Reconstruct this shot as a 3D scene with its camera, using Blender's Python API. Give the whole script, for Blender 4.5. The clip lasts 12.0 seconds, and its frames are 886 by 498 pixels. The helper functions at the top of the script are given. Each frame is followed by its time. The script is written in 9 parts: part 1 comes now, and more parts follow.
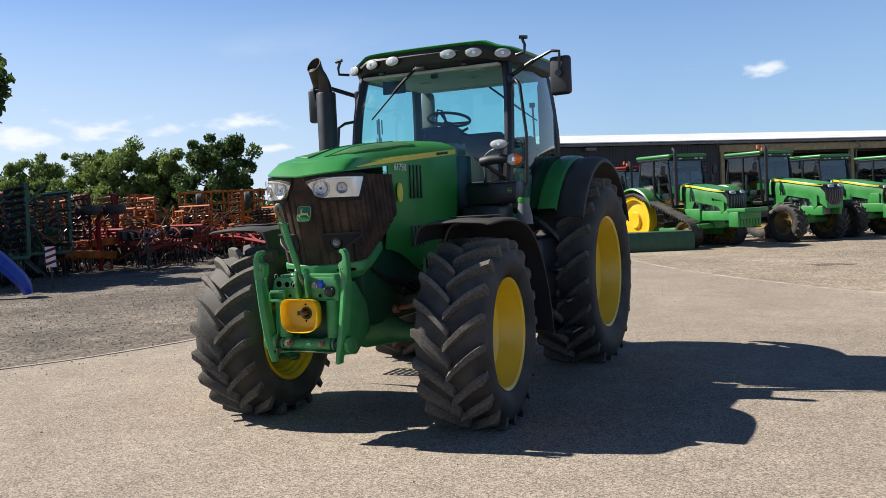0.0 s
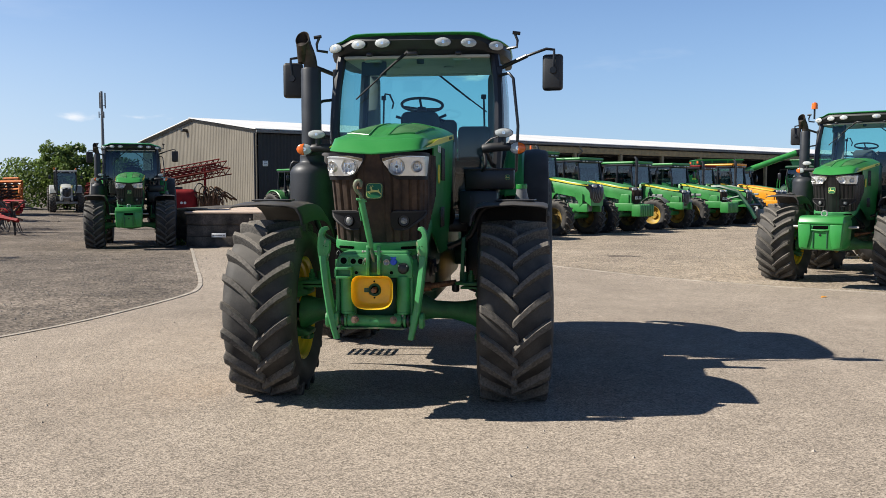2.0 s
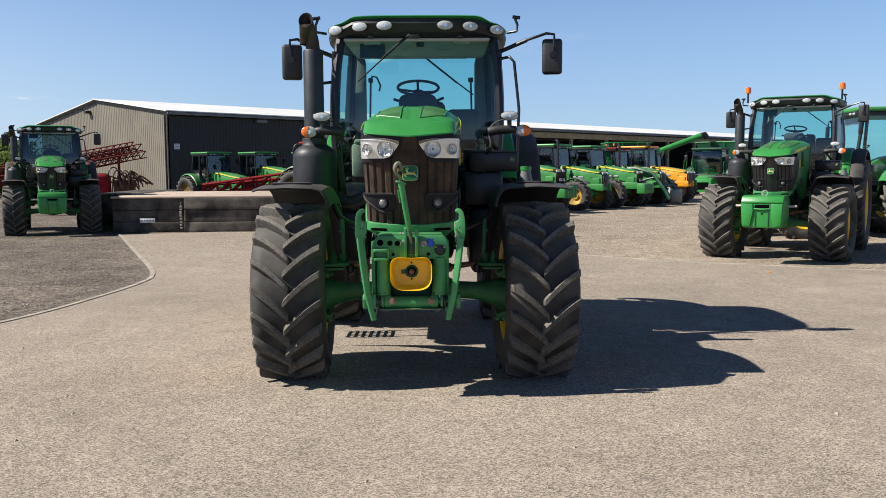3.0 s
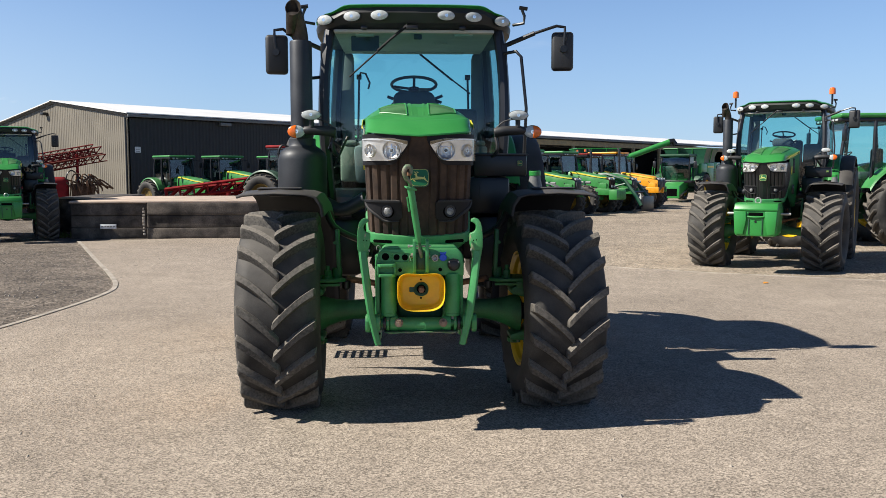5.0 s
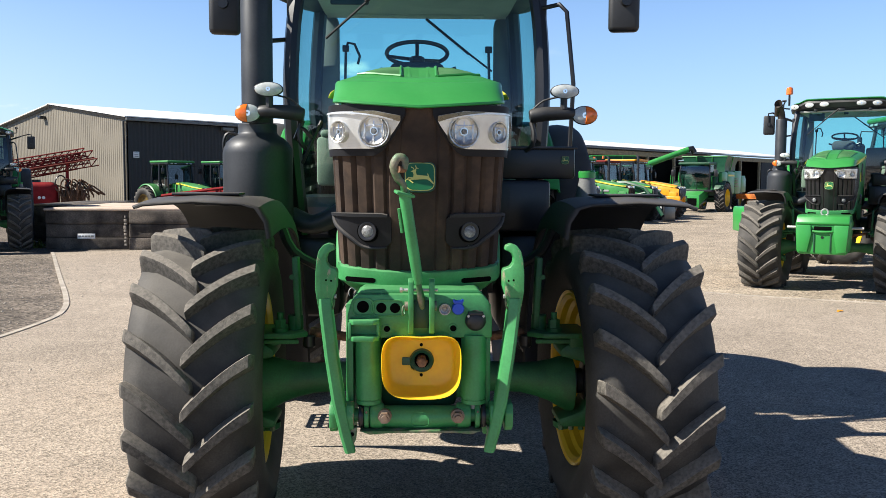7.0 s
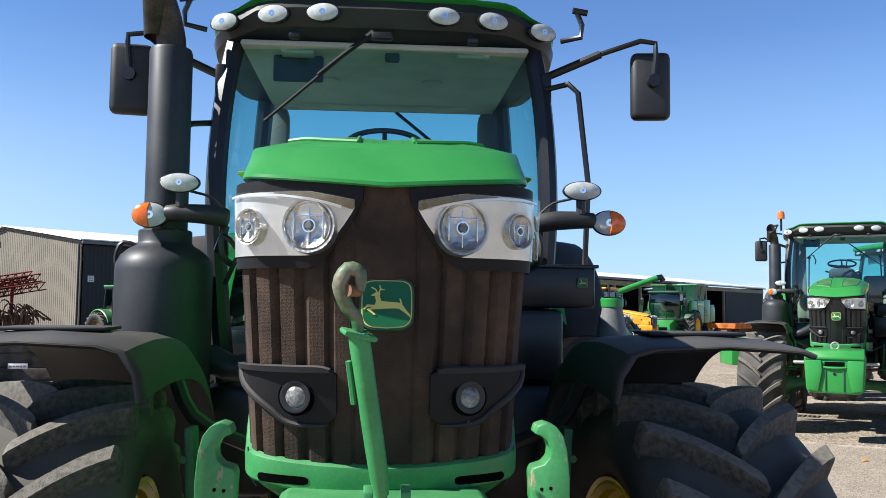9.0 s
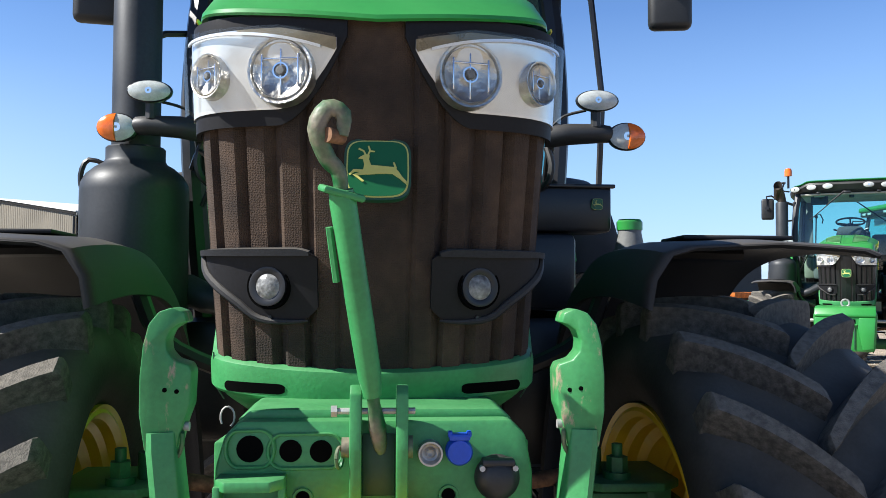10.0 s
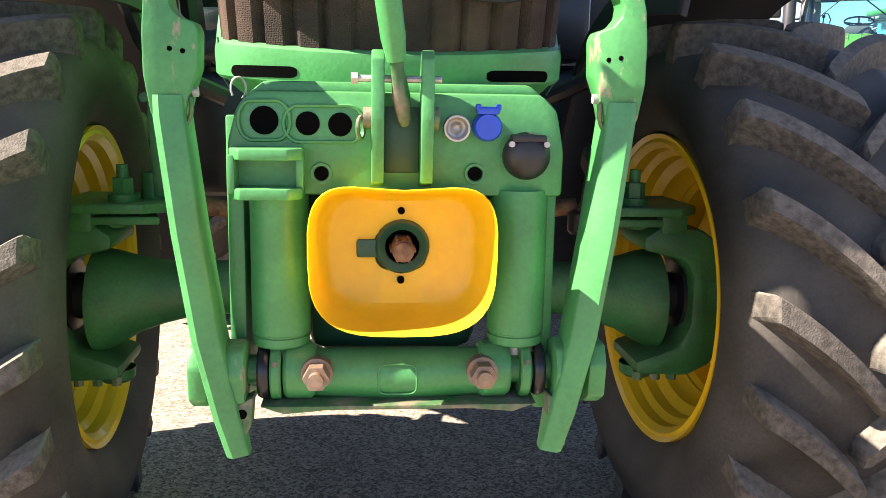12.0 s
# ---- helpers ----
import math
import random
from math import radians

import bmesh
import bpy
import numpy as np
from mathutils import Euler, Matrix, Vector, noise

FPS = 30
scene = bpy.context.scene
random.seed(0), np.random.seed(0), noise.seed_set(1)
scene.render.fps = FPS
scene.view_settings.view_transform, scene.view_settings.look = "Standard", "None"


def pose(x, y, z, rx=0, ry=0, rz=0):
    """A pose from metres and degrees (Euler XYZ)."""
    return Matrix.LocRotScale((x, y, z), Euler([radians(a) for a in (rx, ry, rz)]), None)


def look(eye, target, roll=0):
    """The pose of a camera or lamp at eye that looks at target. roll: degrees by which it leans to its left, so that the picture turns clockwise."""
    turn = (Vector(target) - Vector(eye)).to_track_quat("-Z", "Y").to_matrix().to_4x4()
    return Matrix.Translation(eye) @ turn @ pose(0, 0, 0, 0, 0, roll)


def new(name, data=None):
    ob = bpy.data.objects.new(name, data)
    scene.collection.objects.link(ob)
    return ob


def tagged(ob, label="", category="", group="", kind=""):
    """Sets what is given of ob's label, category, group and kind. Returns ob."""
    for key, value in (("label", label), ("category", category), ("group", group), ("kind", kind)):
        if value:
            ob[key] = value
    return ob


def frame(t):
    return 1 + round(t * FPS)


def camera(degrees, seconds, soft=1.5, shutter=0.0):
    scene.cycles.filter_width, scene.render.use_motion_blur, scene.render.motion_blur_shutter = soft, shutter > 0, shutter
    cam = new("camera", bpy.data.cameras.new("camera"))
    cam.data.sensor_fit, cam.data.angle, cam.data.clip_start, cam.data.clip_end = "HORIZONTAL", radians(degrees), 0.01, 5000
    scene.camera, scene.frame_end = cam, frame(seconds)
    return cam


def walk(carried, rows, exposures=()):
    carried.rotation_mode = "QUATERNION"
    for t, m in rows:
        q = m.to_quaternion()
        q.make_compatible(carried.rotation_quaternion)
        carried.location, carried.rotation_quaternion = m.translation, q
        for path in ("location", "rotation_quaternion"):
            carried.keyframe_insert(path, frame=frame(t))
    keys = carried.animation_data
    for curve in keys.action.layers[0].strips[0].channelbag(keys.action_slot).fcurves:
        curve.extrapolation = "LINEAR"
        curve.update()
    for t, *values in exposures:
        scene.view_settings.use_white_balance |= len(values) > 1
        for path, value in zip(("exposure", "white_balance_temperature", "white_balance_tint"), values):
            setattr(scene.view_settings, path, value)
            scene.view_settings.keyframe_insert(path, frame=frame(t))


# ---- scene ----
cam = camera(54.4, 12.0, soft=0.85)
METRES, EYE, TILT, LEAN, TURN = 8.511, 1.6, 0.0, 0.0, 24.9
X0, Y0 = 3.375, -5.797
ROWS = [
    (0.0, 0.0, 0.0, 0.0, -0.14, -3.01, 2.71),
    (0.5, -0.0679, 0.0008, 0.002, -5.63, -2.98, 2.98),
    (1.0, -0.1417, 0.0015, 0.0033, -10.44, -2.43, 0.76),
    (1.5, -0.2134, 0.007, 0.0035, -15.13, -3.1, 0.08),
    (2.0, -0.2824, 0.0174, 0.0013, -18.6, -4.21, 0.08),
    (2.5, -0.3438, 0.0283, 0.0016, -22.75, -4.73, 0.1),
    (3.0, -0.3867, 0.0462, 0.0012, -25.0, -5.37, 0.33),
    (3.5, -0.4134, 0.0584, 0.005, -26.13, -5.02, 0.09),
    (5.5, -0.3596, 0.1916, -0.0021, -27.59, -5.04, 0.17),
    (6.0, -0.3313, 0.2511, -0.0036, -27.59, -5.12, 0.55),
    (6.5, -0.303, 0.3075, -0.0027, -27.91, -5.03, 0.74),
    (7.0, -0.2733, 0.358, -0.0049, -26.81, -4.48, -0.25),
    (7.5, -0.2525, 0.4049, 0.0005, -27.06, -0.75, 0.16),
    (9.5, -0.1952, 0.5218, -0.01, -29.5, 4.05, -0.74),
    (10.0, -0.1868, 0.5378, -0.0265, -29.22, 2.24, -0.29),
    (10.5, -0.1874, 0.5446, -0.0364, -29.12, -0.47, -0.34),
    (11.0, -0.188, 0.5471, -0.0427, -29.4, -3.23, -0.68),
    (11.5, -0.188, 0.5484, -0.0492, -29.6, -6.83, -0.8),
    (12.0, -0.1877, 0.5504, -0.0546, -29.89, -10.06, -1.01),
]
walk(cam, [(t, pose(X0, Y0, EYE, TILT, LEAN, TURN) @ pose(METRES * x, METRES * y, METRES * z, 90 + pitch, roll, yaw)) for t, x, y, z, yaw, pitch, roll in ROWS],
     exposures=[(0.0, 0.63, 6500, 10), (1.5, 0.62, 6500, 10), (2.5, 0.57, 6500, 10), (3.5, 0.57, 6500, 10), (5.5, 0.68, 6500, 10), (6.5, 0.93, 6500, 10), (7.5, 1.00, 6450, 9), (9.5, 0.88, 6150, 9), (10.5, 1.28, 6300, 10), (11.0, 1.63, 6350, 12), (11.5, 1.91, 7000, 14), (12.0, 2.12, 7450, 18)])

# ---- world, sun ----
SUN_WAY = Vector((3.12, 0.50, -2.89)).normalized()
world = bpy.data.worlds.new("sky")
scene.world = world
world.use_nodes = True
wn, wl = world.node_tree.nodes, world.node_tree.links
wn.clear()
sky = wn.new("ShaderNodeTexSky")
sky.sky_type = "NISHITA"
sky.sun_disc = False
sky.sun_elevation = math.asin(-SUN_WAY.z)
sky.sun_rotation = math.atan2(-SUN_WAY.x, -SUN_WAY.y)
sky.air_density, sky.dust_density, sky.ozone_density = 1.0, 0.0, 1.6
w_tc = wn.new("ShaderNodeTexCoord")
w_map = wn.new("ShaderNodeMapping")
w_map.inputs["Scale"].default_value = (1.0, 1.0, 4.5)
w_noise = wn.new("ShaderNodeTexNoise")
w_noise.inputs["Scale"].default_value = 2.6
w_noise.inputs["Detail"].default_value = 6.0
w_noise.inputs["Roughness"].default_value = 0.55
w_ramp = wn.new("ShaderNodeValToRGB")
w_ramp.color_ramp.elements[0].position = 0.60
w_ramp.color_ramp.elements[0].color = (0, 0, 0, 1)
w_ramp.color_ramp.elements[1].position = 0.72
w_ramp.color_ramp.elements[1].color = (0.45, 0.45, 0.45, 1)
w_sep = wn.new("ShaderNodeSeparateXYZ")
w_low = wn.new("ShaderNodeMapRange")
w_low.inputs["From Min"].default_value = 0.22
w_low.inputs["From Max"].default_value = 0.05
w_mul = wn.new("ShaderNodeMath")
w_mul.operation = "MULTIPLY"
w_mix = wn.new("ShaderNodeMixRGB")
w_mix.inputs["Color2"].default_value = (9.5, 9.8, 10.3, 1)
w_bg = wn.new("ShaderNodeBackground")
w_bg.inputs["Strength"].default_value = 0.0665
w_out = wn.new("ShaderNodeOutputWorld")
wl.new(w_tc.outputs["Generated"], w_map.inputs["Vector"])
wl.new(w_map.outputs["Vector"], w_noise.inputs["Vector"])
wl.new(w_noise.outputs["Fac"], w_ramp.inputs["Fac"])
wl.new(w_tc.outputs["Generated"], w_sep.inputs["Vector"])
wl.new(w_sep.outputs["Z"], w_low.inputs["Value"])
wl.new(w_ramp.outputs["Color"], w_mul.inputs[0])
wl.new(w_low.outputs["Result"], w_mul.inputs[1])
w_tone = wn.new("ShaderNodeMixRGB")
w_tone.blend_type = "MULTIPLY"
w_tone.inputs["Fac"].default_value = 1.0
w_blue = wn.new("ShaderNodeValToRGB")
w_blue.color_ramp.elements[0].position = 0.0
w_blue.color_ramp.elements[0].color = (0.735, 0.88, 1.11, 1)
w_blue.color_ramp.elements[1].position = 0.38
w_blue.color_ramp.elements[1].color = (0.70, 0.87, 1.16, 1)
w_top = w_blue.color_ramp.elements.new(0.58)
w_top.color = (0.24, 0.29, 0.40, 1)
wl.new(w_sep.outputs["Z"], w_blue.inputs["Fac"])
w_gain = wn.new("ShaderNodeMixRGB")
w_gain.blend_type = "MULTIPLY"
w_gain.inputs["Fac"].default_value = 1.0
w_gain.inputs["Color2"].default_value = (1.12, 1.12, 1.12, 1)
wl.new(w_blue.outputs["Color"], w_gain.inputs["Color1"])
wl.new(w_gain.outputs["Color"], w_tone.inputs["Color2"])
wl.new(sky.outputs["Color"], w_tone.inputs["Color1"])
# pale blue haze low over the horizon
w_hz = wn.new("ShaderNodeMapRange")
w_hz.inputs["From Min"].default_value = 0.30
w_hz.inputs["From Max"].default_value = 0.0
w_hz.inputs["To Max"].default_value = 0.7
w_haze = wn.new("ShaderNodeMixRGB")
w_haze.inputs["Color2"].default_value = (4.0, 5.9, 8.8, 1)
wl.new(w_sep.outputs["Z"], w_hz.inputs["Value"])
wl.new(w_hz.outputs["Result"], w_haze.inputs["Fac"])
wl.new(w_tone.outputs["Color"], w_haze.inputs["Color1"])
# whiter haze low on the sun's side
w_side = wn.new("ShaderNodeVectorMath")
w_side.operation = "DOT_PRODUCT"
w_side.inputs[1].default_value = Vector((-SUN_WAY.x, -SUN_WAY.y, 0)).normalized()
w_near = wn.new("ShaderNodeMapRange")
w_near.inputs["From Min"].default_value = 0.05
w_near.inputs["From Max"].default_value = 0.85
w_pale = wn.new("ShaderNodeMapRange")
w_pale.inputs["From Min"].default_value = 0.24
w_pale.inputs["From Max"].default_value = 0.02
w_pale.inputs["To Max"].default_value = 0.85
w_both = wn.new("ShaderNodeMath")
w_both.operation = "MULTIPLY"
w_white = wn.new("ShaderNodeMixRGB")
w_white.inputs["Color2"].default_value = (8.4, 9.2, 10.2, 1)
wl.new(w_tc.outputs["Generated"], w_side.inputs[0])
wl.new(w_side.outputs["Value"], w_near.inputs["Value"])
wl.new(w_sep.outputs["Z"], w_pale.inputs["Value"])
wl.new(w_near.outputs["Result"], w_both.inputs[0])
wl.new(w_pale.outputs["Result"], w_both.inputs[1])
wl.new(w_both.outputs["Value"], w_white.inputs["Fac"])
wl.new(w_haze.outputs["Color"], w_white.inputs["Color1"])
wl.new(w_white.outputs["Color"], w_mix.inputs["Color1"])
# a few small fair-weather clouds: direction, half-width, half-height
puff = None
for way, wide, tall in (((-0.720, 0.687, 0.097), 0.075, 0.020), ((-0.673, 0.733, 0.094), 0.035, 0.010), ((-0.606, 0.790, 0.100), 0.060, 0.013), ((-0.775, 0.625, 0.085), 0.09, 0.018), ((-0.076, 0.989, 0.128), 0.035, 0.010), ((-0.588, 0.803, 0.070), 0.05, 0.010), ((-0.488, 0.870, 0.073), 0.022, 0.007), ((-0.433, 0.898, 0.074), 0.035, 0.007)):
    w_pos = wn.new("ShaderNodeMapping")
    w_pos.inputs["Location"].default_value = (-way[0] / wide, -way[1] / wide, -way[2] / tall)
    w_pos.inputs["Scale"].default_value = (1 / wide, 1 / wide, 1 / tall)
    w_len = wn.new("ShaderNodeVectorMath")
    w_len.operation = "LENGTH"
    w_inv = wn.new("ShaderNodeMath")
    w_inv.operation = "SUBTRACT"
    w_inv.inputs[0].default_value = 1.0
    wl.new(w_tc.outputs["Generated"], w_pos.inputs["Vector"])
    wl.new(w_pos.outputs["Vector"], w_len.inputs[0])
    wl.new(w_len.outputs["Value"], w_inv.inputs[1])
    if puff is None:
        puff = w_inv.outputs["Value"]
    else:
        w_max = wn.new("ShaderNodeMath")
        w_max.operation = "MAXIMUM"
        wl.new(puff, w_max.inputs[0])
        wl.new(w_inv.outputs["Value"], w_max.inputs[1])
        puff = w_max.outputs["Value"]
w_fray = wn.new("ShaderNodeTexNoise")
w_fray.inputs["Scale"].default_value = 26.0
w_fray.inputs["Detail"].default_value = 6.0
w_fz = wn.new("ShaderNodeMapping")
w_fz.inputs["Scale"].default_value = (1.0, 1.0, 2.5)
wl.new(w_tc.outputs["Generated"], w_fz.inputs["Vector"])
wl.new(w_fz.outputs["Vector"], w_fray.inputs["Vector"])
w_add = wn.new("ShaderNodeMath")
w_add.operation = "MULTIPLY_ADD"
w_add.inputs[1].default_value = 3.2
wl.new(w_fray.outputs["Fac"], w_add.inputs[0])
wl.new(puff, w_add.inputs[2])
w_edge = wn.new("ShaderNodeMapRange")
w_edge.interpolation_type = "SMOOTHSTEP"
w_edge.inputs["From Min"].default_value = 1.75
w_edge.inputs["From Max"].default_value = 2.7
w_edge.inputs["To Max"].default_value = 0.9
wl.new(w_add.outputs["Value"], w_edge.inputs["Value"])
w_clip = wn.new("ShaderNodeMath")
w_clip.operation = "MAXIMUM"
wl.new(w_mul.outputs["Value"], w_clip.inputs[0])
wl.new(w_edge.outputs["Result"], w_clip.inputs[1])
wl.new(w_clip.outputs["Value"], w_mix.inputs["Fac"])
wl.new(w_mix.outputs["Color"], w_bg.inputs["Color"])
wl.new(w_bg.outputs["Background"], w_out.inputs["Surface"])

sun = new("sun", bpy.data.lights.new("sun", "SUN"))
sun.data.energy = 5.0
sun.data.angle = radians(0.53)
sun.data.color = (1.0, 0.95, 0.87)
sun.matrix_world = look((0, 0, 30), Vector((0, 0, 30)) + SUN_WAY)


# ---- materials ----
def material(name, colour, rough=0.5, metal=0.0, var=0.15, scale=6.0, fine=90.0, bump=0.1, colour2=None, coat=0.0, dust=0.0, spread=0.0, spec=0.5):
    """A surface with grain at two scales, optional second colour in patches, dust on what faces up and a random tone per object."""
    m = bpy.data.materials.new(name)
    m.use_nodes = True
    n, l = m.node_tree.nodes, m.node_tree.links
    b = n["Principled BSDF"]
    b.inputs["Metallic"].default_value = metal
    b.inputs["Coat Weight"].default_value = coat
    b.inputs["Specular IOR Level"].default_value = spec
    tc = n.new("ShaderNodeTexCoord")
    big = n.new("ShaderNodeTexNoise")
    big.inputs["Scale"].default_value = scale
    big.inputs["Detail"].default_value = 5.0
    small = n.new("ShaderNodeTexNoise")
    small.inputs["Scale"].default_value = fine
    small.inputs["Detail"].default_value = 3.0
    l.new(tc.outputs["Object"], big.inputs["Vector"])
    l.new(tc.outputs["Object"], small.inputs["Vector"])
    ramp = n.new("ShaderNodeValToRGB")
    ramp.color_ramp.elements[0].position = 0.35
    ramp.color_ramp.elements[1].position = 0.68
    c2 = colour2 or tuple(min(1.0, c * (1 + var)) for c in colour)
    ramp.color_ramp.elements[0].color = (*[c * (1 - var) for c in colour], 1)
    ramp.color_ramp.elements[1].color = (*c2, 1)
    l.new(big.outputs["Fac"], ramp.inputs["Fac"])
    mul = n.new("ShaderNodeMixRGB")
    mul.blend_type = "OVERLAY"
    mul.inputs["Fac"].default_value = min(1.0, var * 1.6)
    l.new(ramp.outputs["Color"], mul.inputs["Color1"])
    l.new(small.outputs["Fac"], mul.inputs["Color2"])
    out = mul.outputs["Color"]
    if dust:
        geo = n.new("ShaderNodeNewGeometry")
        sep = n.new("ShaderNodeSeparateXYZ")
        l.new(geo.outputs["Normal"], sep.inputs["Vector"])
        up = n.new("ShaderNodeMapRange")
        up.inputs["From Min"].default_value = -0.2
        up.inputs["To Max"].default_value = dust
        l.new(sep.outputs["Z"], up.inputs["Value"])
        fac = n.new("ShaderNodeMath")
        fac.operation = "MULTIPLY"
        l.new(up.outputs["Result"], fac.inputs[0])
        l.new(big.outputs["Fac"], fac.inputs[1])
        dm = n.new("ShaderNodeMixRGB")
        dm.inputs["Color2"].default_value = (0.225, 0.20, 0.165, 1)
        l.new(fac.outputs["Value"], dm.inputs["Fac"])
        l.new(out, dm.inputs["Color1"])
        out = dm.outputs["Color"]
    if spread:
        info = n.new("ShaderNodeObjectInfo")
        hsv = n.new("ShaderNodeHueSaturation")
        mr = n.new("ShaderNodeMapRange")
        mr.inputs["To Min"].default_value = 1 - spread
        mr.inputs["To Max"].default_value = 1 + spread
        l.new(info.outputs["Random"], mr.inputs["Value"])
        l.new(mr.outputs["Result"], hsv.inputs["Value"])
        l.new(out, hsv.inputs["Color"])
        out = hsv.outputs["Color"]
    l.new(out, b.inputs["Base Color"])
    rr = n.new("ShaderNodeMapRange")
    rr.inputs["To Min"].default_value = max(0.02, rough - 0.12)
    rr.inputs["To Max"].default_value = min(1.0, rough + 0.14)
    l.new(big.outputs["Fac"], rr.inputs["Value"])
    l.new(rr.outputs["Result"], b.inputs["Roughness"])
    if bump:
        bp = n.new("ShaderNodeBump")
        bp.inputs["Strength"].default_value = bump
        bp.inputs["Distance"].default_value = 0.004
        l.new(small.outputs["Fac"], bp.inputs["Height"])
        l.new(bp.outputs["Normal"], b.inputs["Normal"])
    return m


def glass(name, tint, rough=0.02, sheen=0.045):
    """Thin pane: tinted see-through with a Fresnel gloss."""
    m = bpy.data.materials.new(name)
    m.use_nodes = True
    n, l = m.node_tree.nodes, m.node_tree.links
    n.remove(n["Principled BSDF"])
    tr, gl, mx, fr = (n.new("ShaderNode" + k) for k in ("BsdfTransparent", "BsdfGlossy", "MixShader", "LayerWeight"))
    pw, sc = n.new("ShaderNodeMath"), n.new("ShaderNodeMath")
    pw.operation, pw.inputs[1].default_value = "POWER", 4.0
    sc.operation, sc.inputs[1].default_value, sc.inputs[2].default_value = "MULTIPLY_ADD", 0.75, sheen
    tr.inputs["Color"].default_value = (*tint, 1)
    gl.inputs["Roughness"].default_value = rough
    fr.inputs["Blend"].default_value = 0.5
    l.new(fr.outputs["Facing"], pw.inputs[0])
    l.new(pw.outputs["Value"], sc.inputs[0])
    l.new(sc.outputs["Value"], mx.inputs["Fac"])
    l.new(tr.outputs["BSDF"], mx.inputs[1])
    l.new(gl.outputs["BSDF"], mx.inputs[2])
    l.new(mx.outputs["Shader"], n["Material Output"].inputs["Surface"])
    return m


def ground_material(name, dark, light, scale, contrast=0.25, stains=0.25, stone=0.0):
    """Loose or bound stone: grains by Voronoi, patches and stains by noise."""
    m = bpy.data.materials.new(name)
    m.use_nodes = True
    n, l = m.node_tree.nodes, m.node_tree.links
    b = n["Principled BSDF"]
    b.inputs["Roughness"].default_value = 0.9
    b.inputs["Specular IOR Level"].default_value = 0.25
    tc = n.new("ShaderNodeTexCoord")
    vor = n.new("ShaderNodeTexVoronoi")
    vor.inputs["Scale"].default_value = scale
    l.new(tc.outputs["Object"], vor.inputs["Vector"])
    rgb = n.new("ShaderNodeSeparateColor")
    l.new(vor.outputs["Color"], rgb.inputs["Color"])
    ramp = n.new("ShaderNodeValToRGB")
    ramp.color_ramp.elements[0].color = (*dark, 1)
    ramp.color_ramp.elements[1].color = (*light, 1)
    l.new(rgb.outputs["Red"], ramp.inputs["Fac"])
    prev = ramp.outputs["Color"]
    for sc, lo, hi, fac in ((0.35, 0.3, 0.7, stains), (2.2, 0.3, 0.75, contrast), (14.0, 0.3, 0.7, contrast)):
        no = n.new("ShaderNodeTexNoise")
        no.inputs["Scale"].default_value = sc
        no.inputs["Detail"].default_value = 6.0
        no.inputs["Roughness"].default_value = 0.62
        l.new(tc.outputs["Object"], no.inputs["Vector"])
        mr = n.new("ShaderNodeMapRange")
        mr.inputs["From Min"].default_value = lo
        mr.inputs["From Max"].default_value = hi
        mr.inputs["To Min"].default_value = 1 - fac
        mr.inputs["To Max"].default_value = 1 + fac * 0.5
        l.new(no.outputs["Fac"], mr.inputs["Value"])
        mx = n.new("ShaderNodeMixRGB")
        mx.blend_type = "MULTIPLY"
        mx.inputs["Fac"].default_value = 1.0
        l.new(prev, mx.inputs["Color1"])
        l.new(mr.outputs["Result"], mx.inputs["Color2"])
        prev = mx.outputs["Color"]
    l.new(prev, b.inputs["Base Color"])
    bp = n.new("ShaderNodeBump")
    bp.inputs["Strength"].default_value = 0.4
    bp.inputs["Distance"].default_value = 0.005 + stone
    l.new(vor.outputs["Distance"], bp.inputs["Height"])
    l.new(bp.outputs["Normal"], b.inputs["Normal"])
    return m


GREEN = material("green_paint", (0.025, 0.250, 0.045), 0.38, var=0.06, scale=4, fine=60, bump=0.02, coat=0.12, dust=0.16)
GREEN_VENT = material("matt_green_mesh", (0.014, 0.140, 0.030), 0.75, var=0.25, scale=5, fine=260, bump=0.5, dust=0.35, spec=0.2)
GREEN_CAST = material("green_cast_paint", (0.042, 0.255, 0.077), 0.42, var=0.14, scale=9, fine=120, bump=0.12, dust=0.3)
# Darker copy of the cast green; the axle's shade is put into it.
GREEN_SHADED = material("shaded_green_axle", (0.014, 0.125, 0.036), 0.55, var=0.25, scale=9, fine=120, bump=0.15, dust=0.3)


def worn_paint(name, colour, bare):
    """Green paint rubbed through to primer in streaks along its edges and faces."""
    m = material(name, colour, 0.42, var=0.14, scale=9, fine=120, bump=0.12, dust=0.3)
    n, l = m.node_tree.nodes, m.node_tree.links
    p = n["Principled BSDF"]
    src = p.inputs["Base Color"].links[0].from_socket
    tc, mp, no, ramp, mx = (n.new("ShaderNode" + k) for k in ("TexCoord", "Mapping", "TexNoise", "MapRange", "MixRGB"))
    mp.inputs["Scale"].default_value = (2.2, 2.2, 0.8)
    no.inputs["Scale"].default_value = 16.0
    no.inputs["Detail"].default_value = 9.0
    no.inputs["Roughness"].default_value = 0.68
    ramp.inputs["From Min"].default_value = 0.575
    ramp.inputs["From Max"].default_value = 0.66
    ramp.inputs["To Max"].default_value = 0.85
    mx.inputs["Color2"].default_value = (*bare, 1)
    l.new(tc.outputs["Object"], mp.inputs["Vector"])
    l.new(mp.outputs["Vector"], no.inputs["Vector"])
    l.new(no.outputs["Fac"], ramp.inputs["Value"])
    l.new(ramp.outputs["Result"], mx.inputs["Fac"])
    l.new(src, mx.inputs["Color1"])
    l.new(mx.outputs["Color"], p.inputs["Base Color"])
    return m


